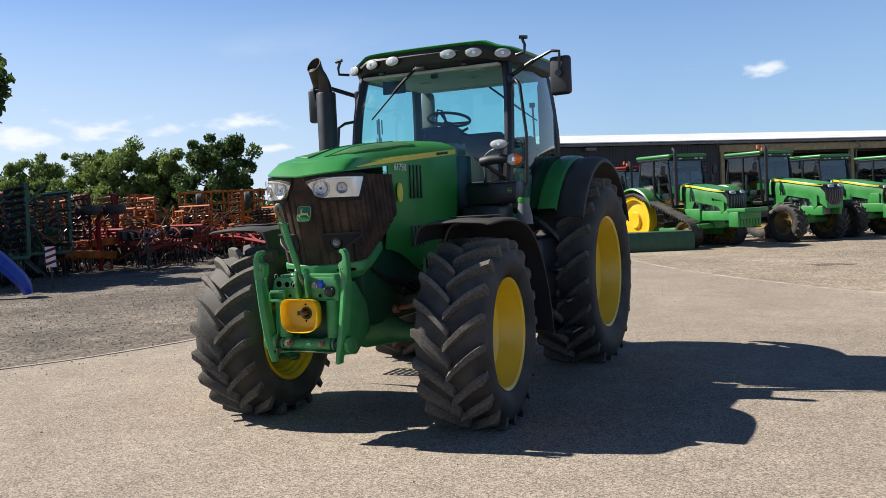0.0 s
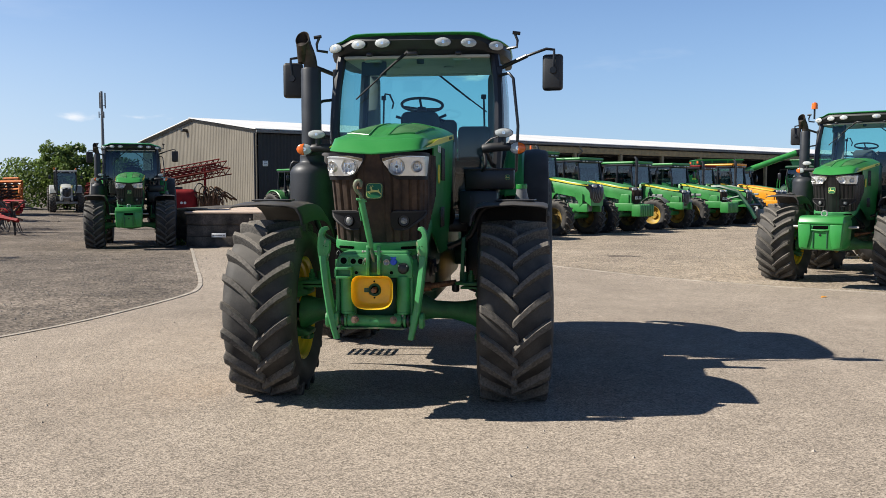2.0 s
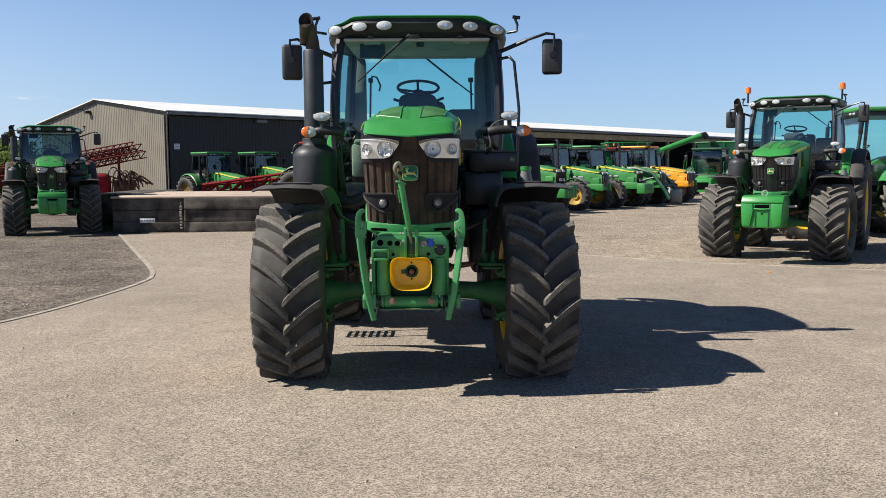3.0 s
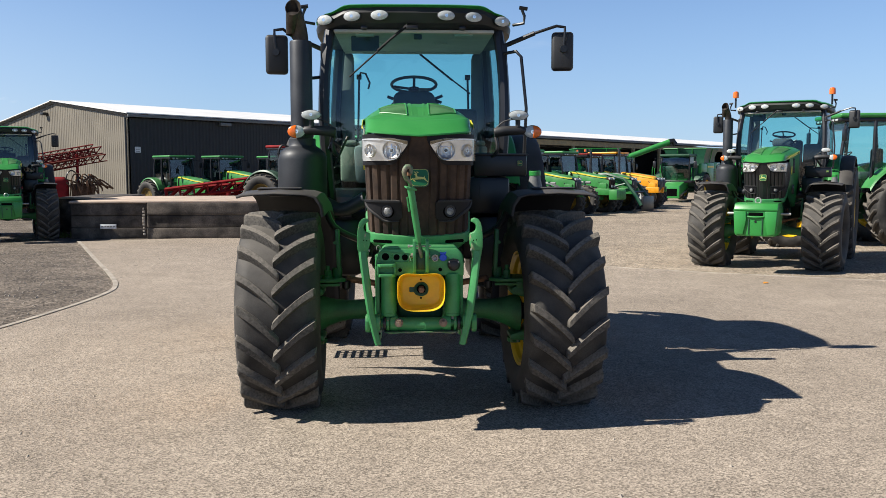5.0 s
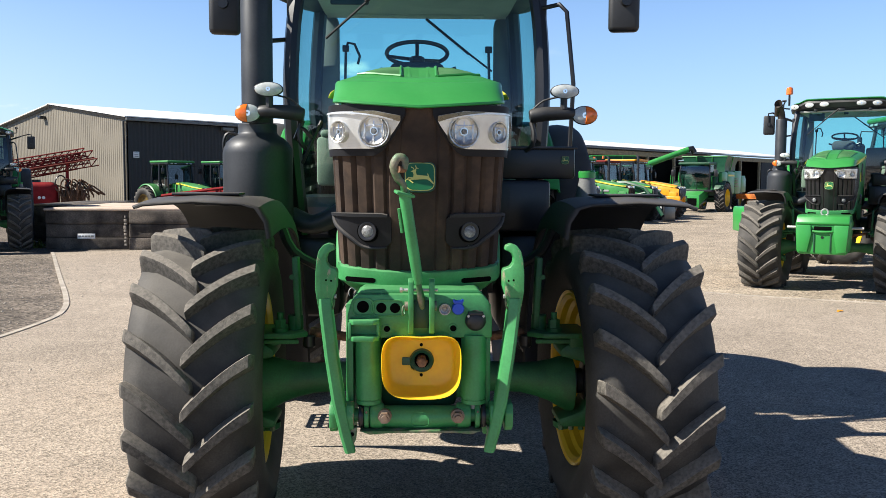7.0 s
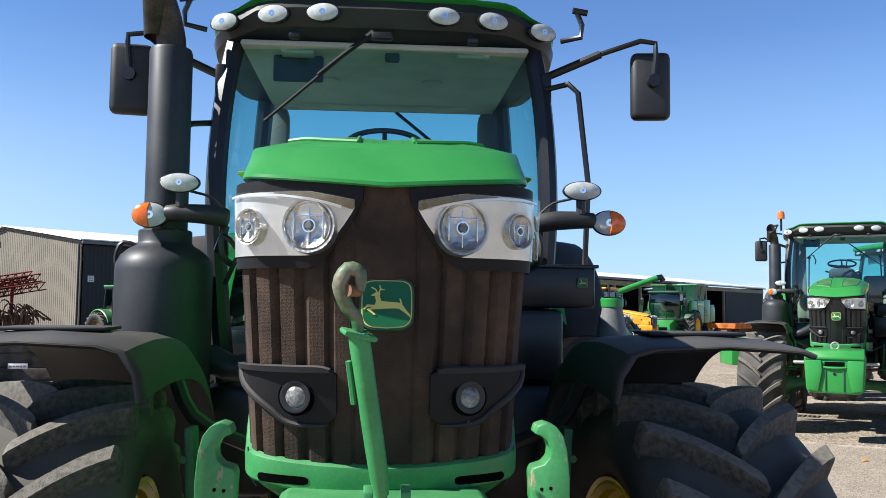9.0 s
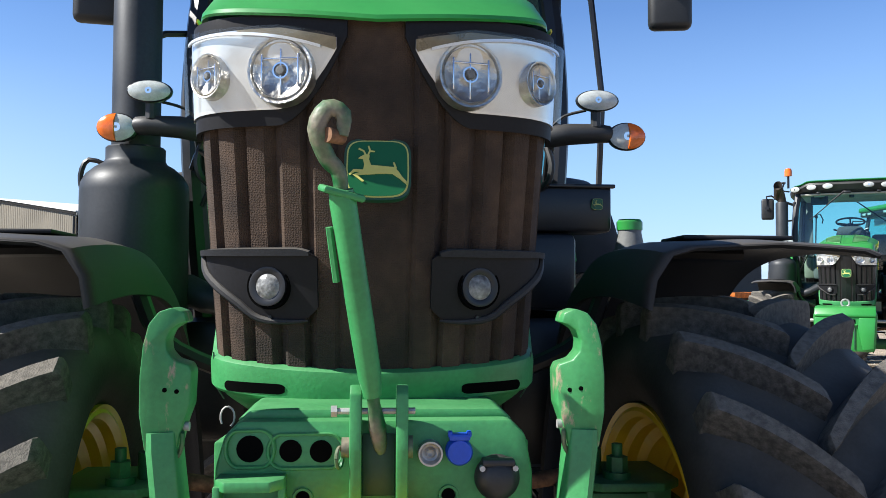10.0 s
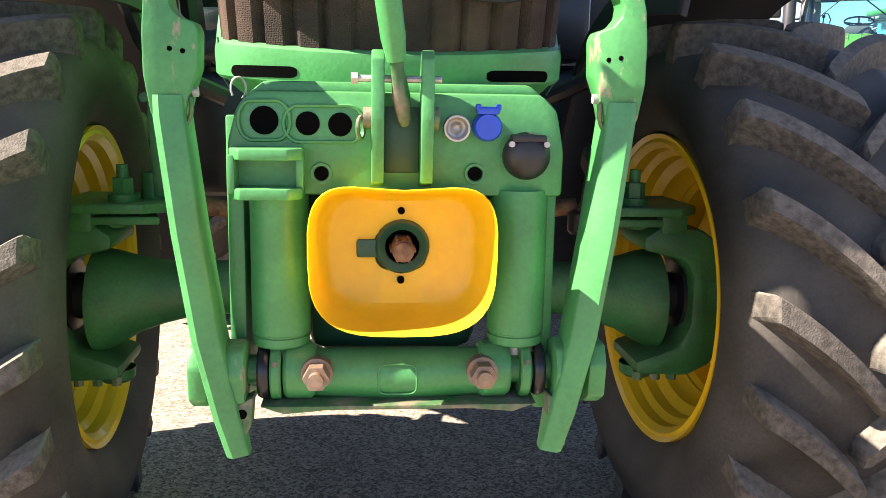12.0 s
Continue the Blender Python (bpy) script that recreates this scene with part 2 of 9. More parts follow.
GREEN_RUBBED = worn_paint("rubbed_green_paint", (0.038, 0.240, 0.070), (0.40, 0.27, 0.20))
GREEN_WORN = material("chipped_green_paint", (0.012, 0.17, 0.04), 0.5, var=0.3, scale=22, fine=120, bump=0.25, colour2=(0.20, 0.17, 0.12), dust=0.1)
GREEN_OLD = material("green_faded_paint", (0.035, 0.225, 0.048), 0.4, var=0.12, scale=3, fine=60, bump=0.03, dust=0.25, spread=0.12)
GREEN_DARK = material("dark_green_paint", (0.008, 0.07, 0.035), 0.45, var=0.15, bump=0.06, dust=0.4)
YELLOW = material("yellow_paint", (0.80, 0.50, 0.015), 0.35, var=0.06, scale=5, bump=0.03, coat=0.2, dust=0.12)
YELLOW_PLASTIC = material("yellow_plastic", (0.82, 0.475, 0.013), 0.40, var=0.06, scale=14, bump=0.03, dust=0.16)
YELLOW_PLASTIC.node_tree.nodes["Principled BSDF"].inputs["Subsurface Weight"].default_value = 0.25
YELLOW_PLASTIC.node_tree.nodes["Principled BSDF"].inputs["Subsurface Radius"].default_value = (1.0, 0.55, 0.05)
YELLOW_PLASTIC.node_tree.nodes["Principled BSDF"].inputs["Subsurface Scale"].default_value = 0.03
ENAMEL_GREEN = material("green_enamel", (0.010, 0.115, 0.036), 0.35, var=0.04, bump=0.0)
ENAMEL = material("pale_yellow_enamel", (0.60, 0.57, 0.15), 0.4, var=0.04, bump=0.0)
STRIPE = material("yellow_decal", (0.72, 0.62, 0.06), 0.4, var=0.04, bump=0.0)
BLACK = material("black_plastic", (0.018, 0.019, 0.021), 0.5, var=0.25, scale=5, fine=160, bump=0.08, dust=0.22)
FENDER = material("black_fender_plastic", (0.021, 0.022, 0.025), 0.55, var=0.25, scale=3, fine=200, bump=0.1, dust=0.55, spec=0.25)
TRIM = material("dark_trim", (0.012, 0.012, 0.014), 0.35, var=0.2, bump=0.03)
RUBBER = material("tyre_rubber", (0.022, 0.0218, 0.0216), 0.70, var=0.3, scale=5, fine=120, bump=0.2, colour2=(0.050, 0.0475, 0.0445), dust=0.7, spec=0.35)
LUG = material("dusty_lug_rubber", (0.056, 0.0525, 0.047), 0.78, var=0.25, scale=60, fine=230, bump=0.5, colour2=(0.104, 0.096, 0.085), dust=1.5, spec=0.3)
MATT = material("matt_black_plastic", (0.010, 0.010, 0.012), 0.6, var=0.2, scale=8, fine=160, bump=0.05, spec=0.25)
EXHAUST = material("satin_black_exhaust", (0.026, 0.029, 0.034), 0.50, metal=0.1, var=0.2, scale=6, bump=0.05)
BARE = material("heat_stained_steel", (0.055, 0.045, 0.037), 0.5, metal=0.6, var=0.35, scale=14, bump=0.15)
STEEL = material("zinc_steel", (0.46, 0.45, 0.43), 0.5, metal=0.55, var=0.2, scale=30, bump=0.05)
BOLT = material("rust_tinged_steel", (0.34, 0.29, 0.24), 0.55, metal=0.5, var=0.3, scale=30, bump=0.1, colour2=(0.30, 0.19, 0.12))
RUST = material("rusty_steel", (0.16, 0.075, 0.035), 0.75, metal=0.3, var=0.4, scale=25, bump=0.3, colour2=(0.28, 0.15, 0.08))
# Near-black colour puts the shade of holes and slots on flush shapes.
HOLE_SHADE = material("hole_shade", (0.004, 0.004, 0.004), 1.0, var=0.1, bump=0.0, spec=0.0)
CHROME = material("chrome_reflector", (0.85, 0.86, 0.88), 0.14, metal=1.0, var=0.03, scale=20, bump=0.02)
LAMP_BASE = material("lamp_housing", (0.80, 0.81, 0.81), 0.18, metal=0.5, var=0.10, scale=14, fine=18, bump=0.2)
REFLECTOR = material("faceted_reflector", (0.60, 0.575, 0.53), 0.36, metal=1.0, var=0.12, scale=40, fine=60, bump=1.0)
FACET = material("lamp_facet", (0.80, 0.81, 0.82), 0.35, metal=0.5, var=0.05, scale=30, bump=0.0)
BRONZE = material("bronze_tint_plastic", (0.20, 0.165, 0.105), 0.3, metal=0.4, var=0.15, scale=20, bump=0.05)
LENS = glass("clear_lens", (0.93, 0.95, 0.96))
PANE = glass("tinted_cab_glass", (0.58, 0.88, 0.87), sheen=0.075)
PANE_DARK = glass("dark_cab_glass", (0.30, 0.44, 0.46), sheen=0.09)
ORANGE = material("orange_lens", (0.85, 0.16, 0.01), 0.2, var=0.1, scale=60, bump=0.05, coat=0.5)
FROST = material("fluted_lamp_lens", (0.50, 0.52, 0.50), 0.16, var=0.12, scale=40, fine=200, bump=0.05, coat=0.6)
FOG = material("fluted_fog_lens", (0.17, 0.17, 0.168), 0.32, var=0.5, scale=55, fine=140, bump=0.3, colour2=(0.34, 0.34, 0.33), spec=0.4)
BLUE = material("blue_plastic", (0.012, 0.07, 0.52), 0.4, var=0.1, bump=0.05)
BLUE_PAINT = material("blue_paint", (0.01, 0.05, 0.38), 0.4, var=0.15, bump=0.05, dust=0.25)
INTERIOR = material("grey_cab_trim", (0.20, 0.20, 0.19), 0.7, var=0.1, bump=0.1)
CONSOLE = material("olive_beige_plastic", (0.25, 0.24, 0.175), 0.65, var=0.1, bump=0.08)
HEADLINER = material("beige_headliner", (0.44, 0.43, 0.38), 0.8, var=0.08, bump=0.1)
SEAT = material("dark_seat_fabric", (0.05, 0.055, 0.06), 0.85, var=0.2, fine=250, bump=0.3)
RED = material("red_paint", (0.25, 0.014, 0.016), 0.7, var=0.25, scale=4, bump=0.05, dust=0.05, spec=0.2)
RED_OLD = material("faded_red_paint", (0.165, 0.034, 0.024), 0.75, var=0.35, scale=5, bump=0.15, dust=0.05, spread=0.15, spec=0.2)
RED_DULL = material("dull_dark_red_paint", (0.17, 0.018, 0.016), 0.75, var=0.35, scale=5, bump=0.15, dust=0.05, spec=0.2)
ORANGE_PAINT = material("orange_paint", (0.44, 0.125, 0.022), 0.7, var=0.4, scale=4, bump=0.1, dust=0.2, spread=0.12, spec=0.25)
AMBER_PAINT = material("amber_paint", (0.80, 0.32, 0.01), 0.4, var=0.1, bump=0.04, dust=0.15)
SILVER = material("silver_grey_paint", (0.45, 0.47, 0.46), 0.4, var=0.1, bump=0.04, dust=0.2)
WHITE = material("white_paint", (0.78, 0.78, 0.76), 0.5, var=0.06, bump=0.03)
GREY = material("grey_plastic", (0.16, 0.165, 0.165), 0.55, var=0.15, bump=0.06)
# Dock blocks are coloured far darker than their top slab.
CONCRETE = material("dark_concrete", (0.050, 0.042, 0.035), 0.95, var=0.5, scale=2.6, fine=40, bump=0.7, colour2=(0.135, 0.113, 0.092))
CONCRETE_TOP = material("pale_concrete_top", (0.46, 0.36, 0.28), 0.9, var=0.2, scale=2.0, fine=40, bump=0.3)
KERB = material("kerb_concrete", (0.35, 0.305, 0.25), 0.9, var=0.25, scale=3.0, fine=60, bump=0.3)
TARMAC = ground_material("chip_sealed_yard", (0.140, 0.117, 0.092), (0.548, 0.458, 0.362), 118, 0.15, 0.18)
GRAVEL = ground_material("compacted_gravel", (0.062, 0.051, 0.040), (0.36, 0.298, 0.235), 34, 0.4, 0.52, 0.01)
SAND = ground_material("sandy_gravel", (0.145, 0.118, 0.086), (0.60, 0.495, 0.375), 44, 0.28, 0.25, 0.006)
CLAD_BEIGE = material("beige_cladding", (0.195, 0.172, 0.132), 0.6, var=0.08, scale=0.5, fine=8, bump=0.02)
CLAD_BLACK = material("black_cladding", (0.021, 0.021, 0.022), 0.6, var=0.2, scale=0.5, fine=8, bump=0.02)
ROOFING = material("white_roof_sheet", (0.74, 0.73, 0.70), 0.55, var=0.06, scale=0.4, fine=6, bump=0.02)
TIMBER = material("pale_post", (0.30, 0.24, 0.13), 0.7, var=0.25, scale=3, bump=0.15)
# Near-black wall colour carries the shade deep inside the open bays.
SHED_SHADE = material("shed_shade_lining", (0.03, 0.03, 0.028), 0.9, var=0.3, scale=0.5, bump=0.1)
BARK = material("bark", (0.07, 0.05, 0.035), 0.95, var=0.35, scale=8, fine=60, bump=0.6)


def leaf_material(name, a, b):
    """Leaves: a soft sheen, and light that passes through the blade."""
    m = material(name, a, 0.55, var=0.3, scale=0.9, fine=5, bump=0.0, colour2=b)
    n, l = m.node_tree.nodes, m.node_tree.links
    p = n["Principled BSDF"]
    src = p.inputs["Base Color"].links[0].from_socket
    tr, mx = n.new("ShaderNodeBsdfTranslucent"), n.new("ShaderNodeMixShader")
    mx.inputs["Fac"].default_value = 0.42
    l.new(src, tr.inputs["Color"])
    l.new(p.outputs["BSDF"], mx.inputs[1])
    l.new(tr.outputs["BSDF"], mx.inputs[2])
    l.new(mx.outputs["Shader"], n["Material Output"].inputs["Surface"])
    return m


LEAF_A = leaf_material("leaves_dark", (0.048, 0.105, 0.024), (0.115, 0.19, 0.045))
LEAF_B = leaf_material("leaves_light", (0.12, 0.20, 0.042), (0.25, 0.33, 0.085))
YELLOW_DULL = material("dusty_yellow_paint", (0.40, 0.25, 0.03), 0.6, var=0.3, scale=5, bump=0.1, dust=0.3)
# Yellow darkened in its colour for the shadow the row's wheels stand in.
YELLOW_SHADED = material("shaded_yellow_paint", (0.10, 0.075, 0.03), 0.7, var=0.35, scale=4, bump=0.15, colour2=(0.26, 0.17, 0.03), dust=0.3)


def mesh_material():
    """Dusty woven grille: brown dust over a black weave."""
    m = material("dusty_grille_mesh", (0.030, 0.018, 0.012), 0.9, var=0.35, scale=6, fine=30, bump=0.0, colour2=(0.074, 0.045, 0.028))
    n, l = m.node_tree.nodes, m.node_tree.links
    tc = n.new("ShaderNodeTexCoord")
    vor = n.new("ShaderNodeTexVoronoi")
    vor.inputs["Scale"].default_value = 330.0
    vor.inputs["Randomness"].default_value = 0.55
    l.new(tc.outputs["Object"], vor.inputs["Vector"])
    bp = n.new("ShaderNodeBump")
    bp.inputs["Strength"].default_value = 0.45
    bp.inputs["Distance"].default_value = 0.003
    l.new(vor.outputs["Distance"], bp.inputs["Height"])
    l.new(bp.outputs["Normal"], n["Principled BSDF"].inputs["Normal"])
    return m


GRILLE = mesh_material()


# ---- mesh tools ----
def finish(bm, name, mat, sharp=38):
    bmesh.ops.recalc_face_normals(bm, faces=bm.faces)
    me = bpy.data.meshes.new(name)
    bm.to_mesh(me)
    bm.free()
    me.materials.append(mat)
    me.polygons.foreach_set("use_smooth", [True] * len(me.polygons))
    me.set_sharp_from_angle(angle=radians(sharp))
    return me


def part(name, bm, mat, parent, label="", sharp=38):
    while parent.parent and parent.parent.parent:
        parent = parent.parent
    ob = new(name, finish(bm, name, mat, sharp))
    ob.parent = parent
    return tagged(ob, label=label) if label else ob


def share(name, me, parent, m=None):
    ob = new(name, me)
    ob.parent = parent
    if m is not None:
        ob.matrix_local = m
    return ob


def thing(name, label, category, m=None, group="", kind=""):
    ob = new(name)
    ob.empty_display_size = 0.2
    if m is not None:
        ob.matrix_world = m
    return tagged(ob, label, category, group, kind)


def join(bm, src, m=None):
    """Adds the bmesh src to bm, and frees it."""
    if m is not None:
        src.transform(m)
    src.verts.index_update()
    vs = [bm.verts.new(v.co) for v in src.verts]
    for f in src.faces:
        try:
            bm.faces.new([vs[v.index] for v in f.verts])
        except ValueError:
            pass
    src.free()
    return bm


def box(bm, c, s, bevel=0.0, rot=(0, 0, 0), seg=2):
    b = bmesh.new()
    bmesh.ops.create_cube(b, size=1.0)
    b.transform(Matrix.Diagonal((*s, 1)))
    if bevel:
        bmesh.ops.bevel(b, geom=b.edges[:], offset=min(bevel, min(s) * 0.45), segments=seg, profile=0.5, affect="EDGES")
    return join(bm, b, pose(*c, *rot))


def frame_of(d):
    d = d.normalized()
    a = d.orthogonal().normalized() if abs(d.z) > 0.95 else Vector((0, 0, 1)).cross(d).normalized()
    return a, d.cross(a).normalized()


def ring_loft(bm, rings, cap=True, closed=False):
    rows = [[bm.verts.new(p) for p in r] for r in rings]
    n = len(rows[0])
    pairs = list(zip(rows, rows[1:])) + ([(rows[-1], rows[0])] if closed else [])
    for a, b in pairs:
        for i in range(n):
            bm.faces.new((a[i], a[(i + 1) % n], b[(i + 1) % n], b[i]))
    if cap and not closed:
        bm.faces.new(rows[0][::-1])
        bm.faces.new(rows[-1])
    return bm


def tube(bm, pts, r, seg=10, smooth=0, flat=1.0, cap=True):
    """A round bar along points; r one radius or one each; smooth: extra points between."""
    pts = [Vector(p) for p in pts]
    rs = list(r) if isinstance(r, (list, tuple)) else [r] * len(pts)
    if smooth:
        np_, nr = [], []
        for i in range(len(pts) - 1):
            p0, p1, p2, p3 = pts[max(i - 1, 0)], pts[i], pts[i + 1], pts[min(i + 2, len(pts) - 1)]
            for k in range(smooth):
                t = k / smooth
                np_.append(0.5 * ((2 * p1) + (p2 - p0) * t + (2 * p0 - 5 * p1 + 4 * p2 - p3) * t * t + (3 * p1 - p0 - 3 * p2 + p3) * t ** 3))
                nr.append(rs[i] + (rs[i + 1] - rs[i]) * t)
        pts, rs = np_ + [pts[-1]], nr + [rs[-1]]
    rings = []
    a = None
    for i, p in enumerate(pts):
        d = (pts[min(i + 1, len(pts) - 1)] - pts[max(i - 1, 0)]).normalized()
        if a is None:
            a, b = frame_of(d)
        else:
            a = (a - d * a.dot(d)).normalized()
            b = d.cross(a)
        rings.append([p + a * (rs[i] * math.cos(q)) + b * (rs[i] * flat * math.sin(q)) for q in [2 * math.pi * k / seg for k in range(seg)]])
    return ring_loft(bm, rings, cap)


def rod(bm, p0, p1, r, seg=12, r1=None):
    return tube(bm, [p0, p1], [r, r if r1 is None else r1], seg)


def lathe(bm, profile, seg=32, axis="x", centre=(0, 0, 0)):
    """Turns (radius, along) pairs round an axis through centre."""
    c = Vector(centre)
    rings = []
    for k in range(seg):
        q = 2 * math.pi * k / seg
        row = []
        for r, h in profile:
            u, v = r * math.cos(q), r * math.sin(q)
            row.append(c + Vector({"x": (h, u, v), "y": (u, h, v), "z": (u, v, h)}[axis]))
        rings.append(row)
    rows = [[bm.verts.new(p) for p in r] for r in rings]
    for a, b in zip(rows, rows[1:] + rows[:1]):
        for i in range(len(profile) - 1):
            try:
                bm.faces.new((a[i], a[i + 1], b[i + 1], b[i]))
            except ValueError:
                pass
    bmesh.ops.remove_doubles(bm, verts=[v for r in rows for v in r], dist=1e-5)
    return bm


def prism(bm, pts, axis, a, b, bevel=0.0, m=None):
    """A flat polygon pushed from a to b along an axis. pts: the two other coordinates."""
    t = bmesh.new()
    put = {"x": lambda p, h: (h, p[0], p[1]), "y": lambda p, h: (p[0], h, p[1]), "z": lambda p, h: (p[0], p[1], h)}[axis]
    ring_loft(t, [[put(p, a) for p in pts], [put(p, b) for p in pts]])
    if bevel:
        bmesh.ops.recalc_face_normals(t, faces=t.faces)
        bmesh.ops.bevel(t, geom=t.edges[:], offset=bevel, segments=2, profile=0.5, affect="EDGES")
    return join(bm, t, m)


def sheet(bm, grid, thick=0.0):
    """A surface through rows of points, with thickness along its normals."""
    t = bmesh.new()
    rows = [[t.verts.new(p) for p in r] for r in grid]
    for a, b in zip(rows, rows[1:]):
        for i in range(len(a) - 1):
            try:
                t.faces.new((a[i], a[i + 1], b[i + 1], b[i]))
            except ValueError:
                pass
    if thick:
        bmesh.ops.recalc_face_normals(t, faces=t.faces)
        bmesh.ops.solidify(t, geom=t.faces[:], thickness=thick)
    return join(bm, t)


def ease(a, b, t):
    t = max(0.0, min(1.0, t))
    return a + (b - a) * t * t * (3 - 2 * t)


def lerp_table(table, t):
    for (t0, v0), (t1, v1) in zip(table, table[1:]):
        if t <= t1:
            return v0 + (v1 - v0) * max(0.0, min(1.0, (t - t0) / (t1 - t0)))
    return table[-1][1]


# ---- ground ----
def ground_z(x, y):
    """The yard falls very slightly away, and dips a little towards the shed."""
    side = ease(1.0, 0.0, (x - 0.0) / 10.0) * ease(0.0, 1.0, (x + 32.0) / 8.0)
    return -0.03 - 0.006 * max(-60.0, min(42.0, y)) - 0.33 * ease(0.0, 1.0, (y - 24.0) / 16.0) * side


def spline(pts, n=8):
    out = []
    pts = [Vector((*p, 0)) for p in pts]
    for i in range(len(pts) - 1):
        p0, p1, p2, p3 = pts[max(i - 1, 0)], pts[i], pts[i + 1], pts[min(i + 2, len(pts) - 1)]
        for k in range(n):
            t = k / n
            out.append(0.5 * ((2 * p1) + (p2 - p0) * t + (2 * p0 - 5 * p1 + 4 * p2 - p3) * t * t + (3 * p1 - p0 - 3 * p2 + p3) * t ** 3))
    return out + [pts[-1]]


marks = [-1500, -600, -300, -160, -100, -80, -66] + list(range(-60, 62, 3)) + [66, 80, 100, 160, 300, 600, 1500]
bm = bmesh.new()
sheet(bm, [[(x, y + 10, ground_z(x, y + 10)) for x in marks] for y in marks])
ground = tagged(new("ground", finish(bm, "ground", GRAVEL)), "grey-brown compacted gravel yard", "ground", kind="structure")

LEFT_EDGE = spline([(-22, -24), (-12, -9), (-7.2, -1.6), (-5.26, 0.85), (-4.55, 2.6), (-4.3, 4.4), (-4.25, 6.0), (-4.45, 7.0), (-5.0, 8.4), (-6.05, 10.8), (-8.0, 15.3), (-8.4, 16.2)])
RIGHT_EDGE = spline([(-2.5, 18.6), (-2.0, 17.6), (-0.6, 14.9), (0.96, 12.4), (2.2, 10.75), (3.4, 9.35), (4.8, 8.25), (6.1, 7.5), (7.3, 6.85), (11, 5.0), (18, 2.0), (34, -5)])
bm = bmesh.new()
outline = LEFT_EDGE + RIGHT_EDGE + [Vector((34, -30, 0)), Vector((-22, -30, 0))]
bm.faces.new([bm.verts.new((p.x, p.y, ground_z(100, p.y) + 0.006)) for p in outline])
bmesh.ops.triangulate(bm, faces=bm.faces[:])
pavement = tagged(new("pavement", finish(bm, "pavement", TARMAC)), "sun-bleached chip-sealed yard surface", "pavement", kind="structure")

# paler sandy gravel under the parked machines
by_y = sorted(((p.y, p.x) for p in RIGHT_EDGE))
rows = [(y, x) for y, x in by_y] + [(y, -2.5 - 0.15 * (y - 18.6)) for y in range(20, 78, 2)]
bm = bmesh.new()
sheet(bm, [[(x + (75 - x) * (k / 24) ** 1.4, y, ground_z(x + (75 - x) * (k / 24) ** 1.4, y) + 0.007 + 0.016 * ease(0, 1, (y - 18) / 6)) for k in range(25)] for y, x in rows])
tagged(new("gravel", finish(bm, "gravel", SAND)), "pale sandy gravel round the parked machines", "gravel", kind="structure")
bm = bmesh.new()
rim = [(3.2 + (0.45 + 0.10 * math.sin(5 * a) + 0.08 * math.sin(11 * a + 1)) * math.cos(a), 14.6 + (0.28 + 0.06 * math.sin(3 * a + 2)) * math.sin(a)) for a in [2 * math.pi * k / 40 for k in range(40)]]
bm.faces.new([bm.verts.new((x, y, ground_z(x, y) + 0.012)) for x, y in rim])
tagged(new("oil_patch", finish(bm, "oil_patch", GRAVEL)), "dark stained patch on the gravel", "stain", kind="structure")

for line in (LEFT_EDGE, RIGHT_EDGE):
    bm = bmesh.new()
    rings = []
    for i, p in enumerate(line):
        d = (line[min(i + 1, len(line) - 1)] - line[max(i - 1, 0)]).normalized()
        s = Vector((-d.y, d.x, 0)) * 0.035
        p = p + Vector((0, 0, ground_z(100, p.y)))
        rings.append([p - s + Vector((0, 0, -0.05)), p + s + Vector((0, 0, -0.05)), p + s + Vector((0, 0, 0.016)), p - s + Vector((0, 0, 0.016))])
    ring_loft(bm, rings)
    tagged(new("kerb", finish(bm, "kerb", KERB, 30)), "narrow flush concrete edging between paving and gravel", "kerb", kind="structure")

# scattered stones on the gravel and the seal
bm = bmesh.new()
rng = random.Random(4)
for i in range(7000):
    x, y = rng.uniform(-16, 14), rng.uniform(-4, 26)
    r = rng.uniform(0.006, 0.02)
    lot = rng.random()
    if lot < 0.10:
        x, y, r = rng.uniform(-3, 4), rng.uniform(-5.5, 3), rng.uniform(0.003, 0.006)
    elif lot < 0.45:
        x, y, r = rng.uniform(-13, -4.4), rng.uniform(-1, 14), rng.uniform(0.008, 0.022)
    elif lot < 0.80:
        x, y, r = rng.uniform(0, 10), rng.uniform(7.5, 17), rng.uniform(0.008, 0.02)
    vs = [bm.verts.new((x + r * math.cos(a) * rng.uniform(0.7, 1.2), y + r * math.sin(a) * rng.uniform(0.7, 1.2), ground_z(x, y) + 0.004)) for a in (0, 1.57, 3.14, 4.71)]
    top = bm.verts.new((x + rng.uniform(-0.3, 0.3) * r, y, ground_z(x, y) + 0.006 + r * 0.8))
    for k in range(4):
        bm.faces.new((vs[k], vs[(k + 1) % 4], top))
tagged(new("loose_stones", finish(bm, "loose_stones", KERB, 20)), "small loose stones scattered over the yard", "stones", kind="stuff")

# ---- the long shed ----
SHED = Vector((-16.2, 45.5, -0.6))
E1, E2 = Vector((0.695, 0.719, 0)), Vector((-0.719, 0.695, 0))
EAVE, RIDGE, SPAN, LONG, CLAD = 5.66, 6.86, 19.1, 104.0, 17.0


def shed_at(a, b, z):
    return SHED + E1 * a + E2 * b + Vector((0, 0, z))


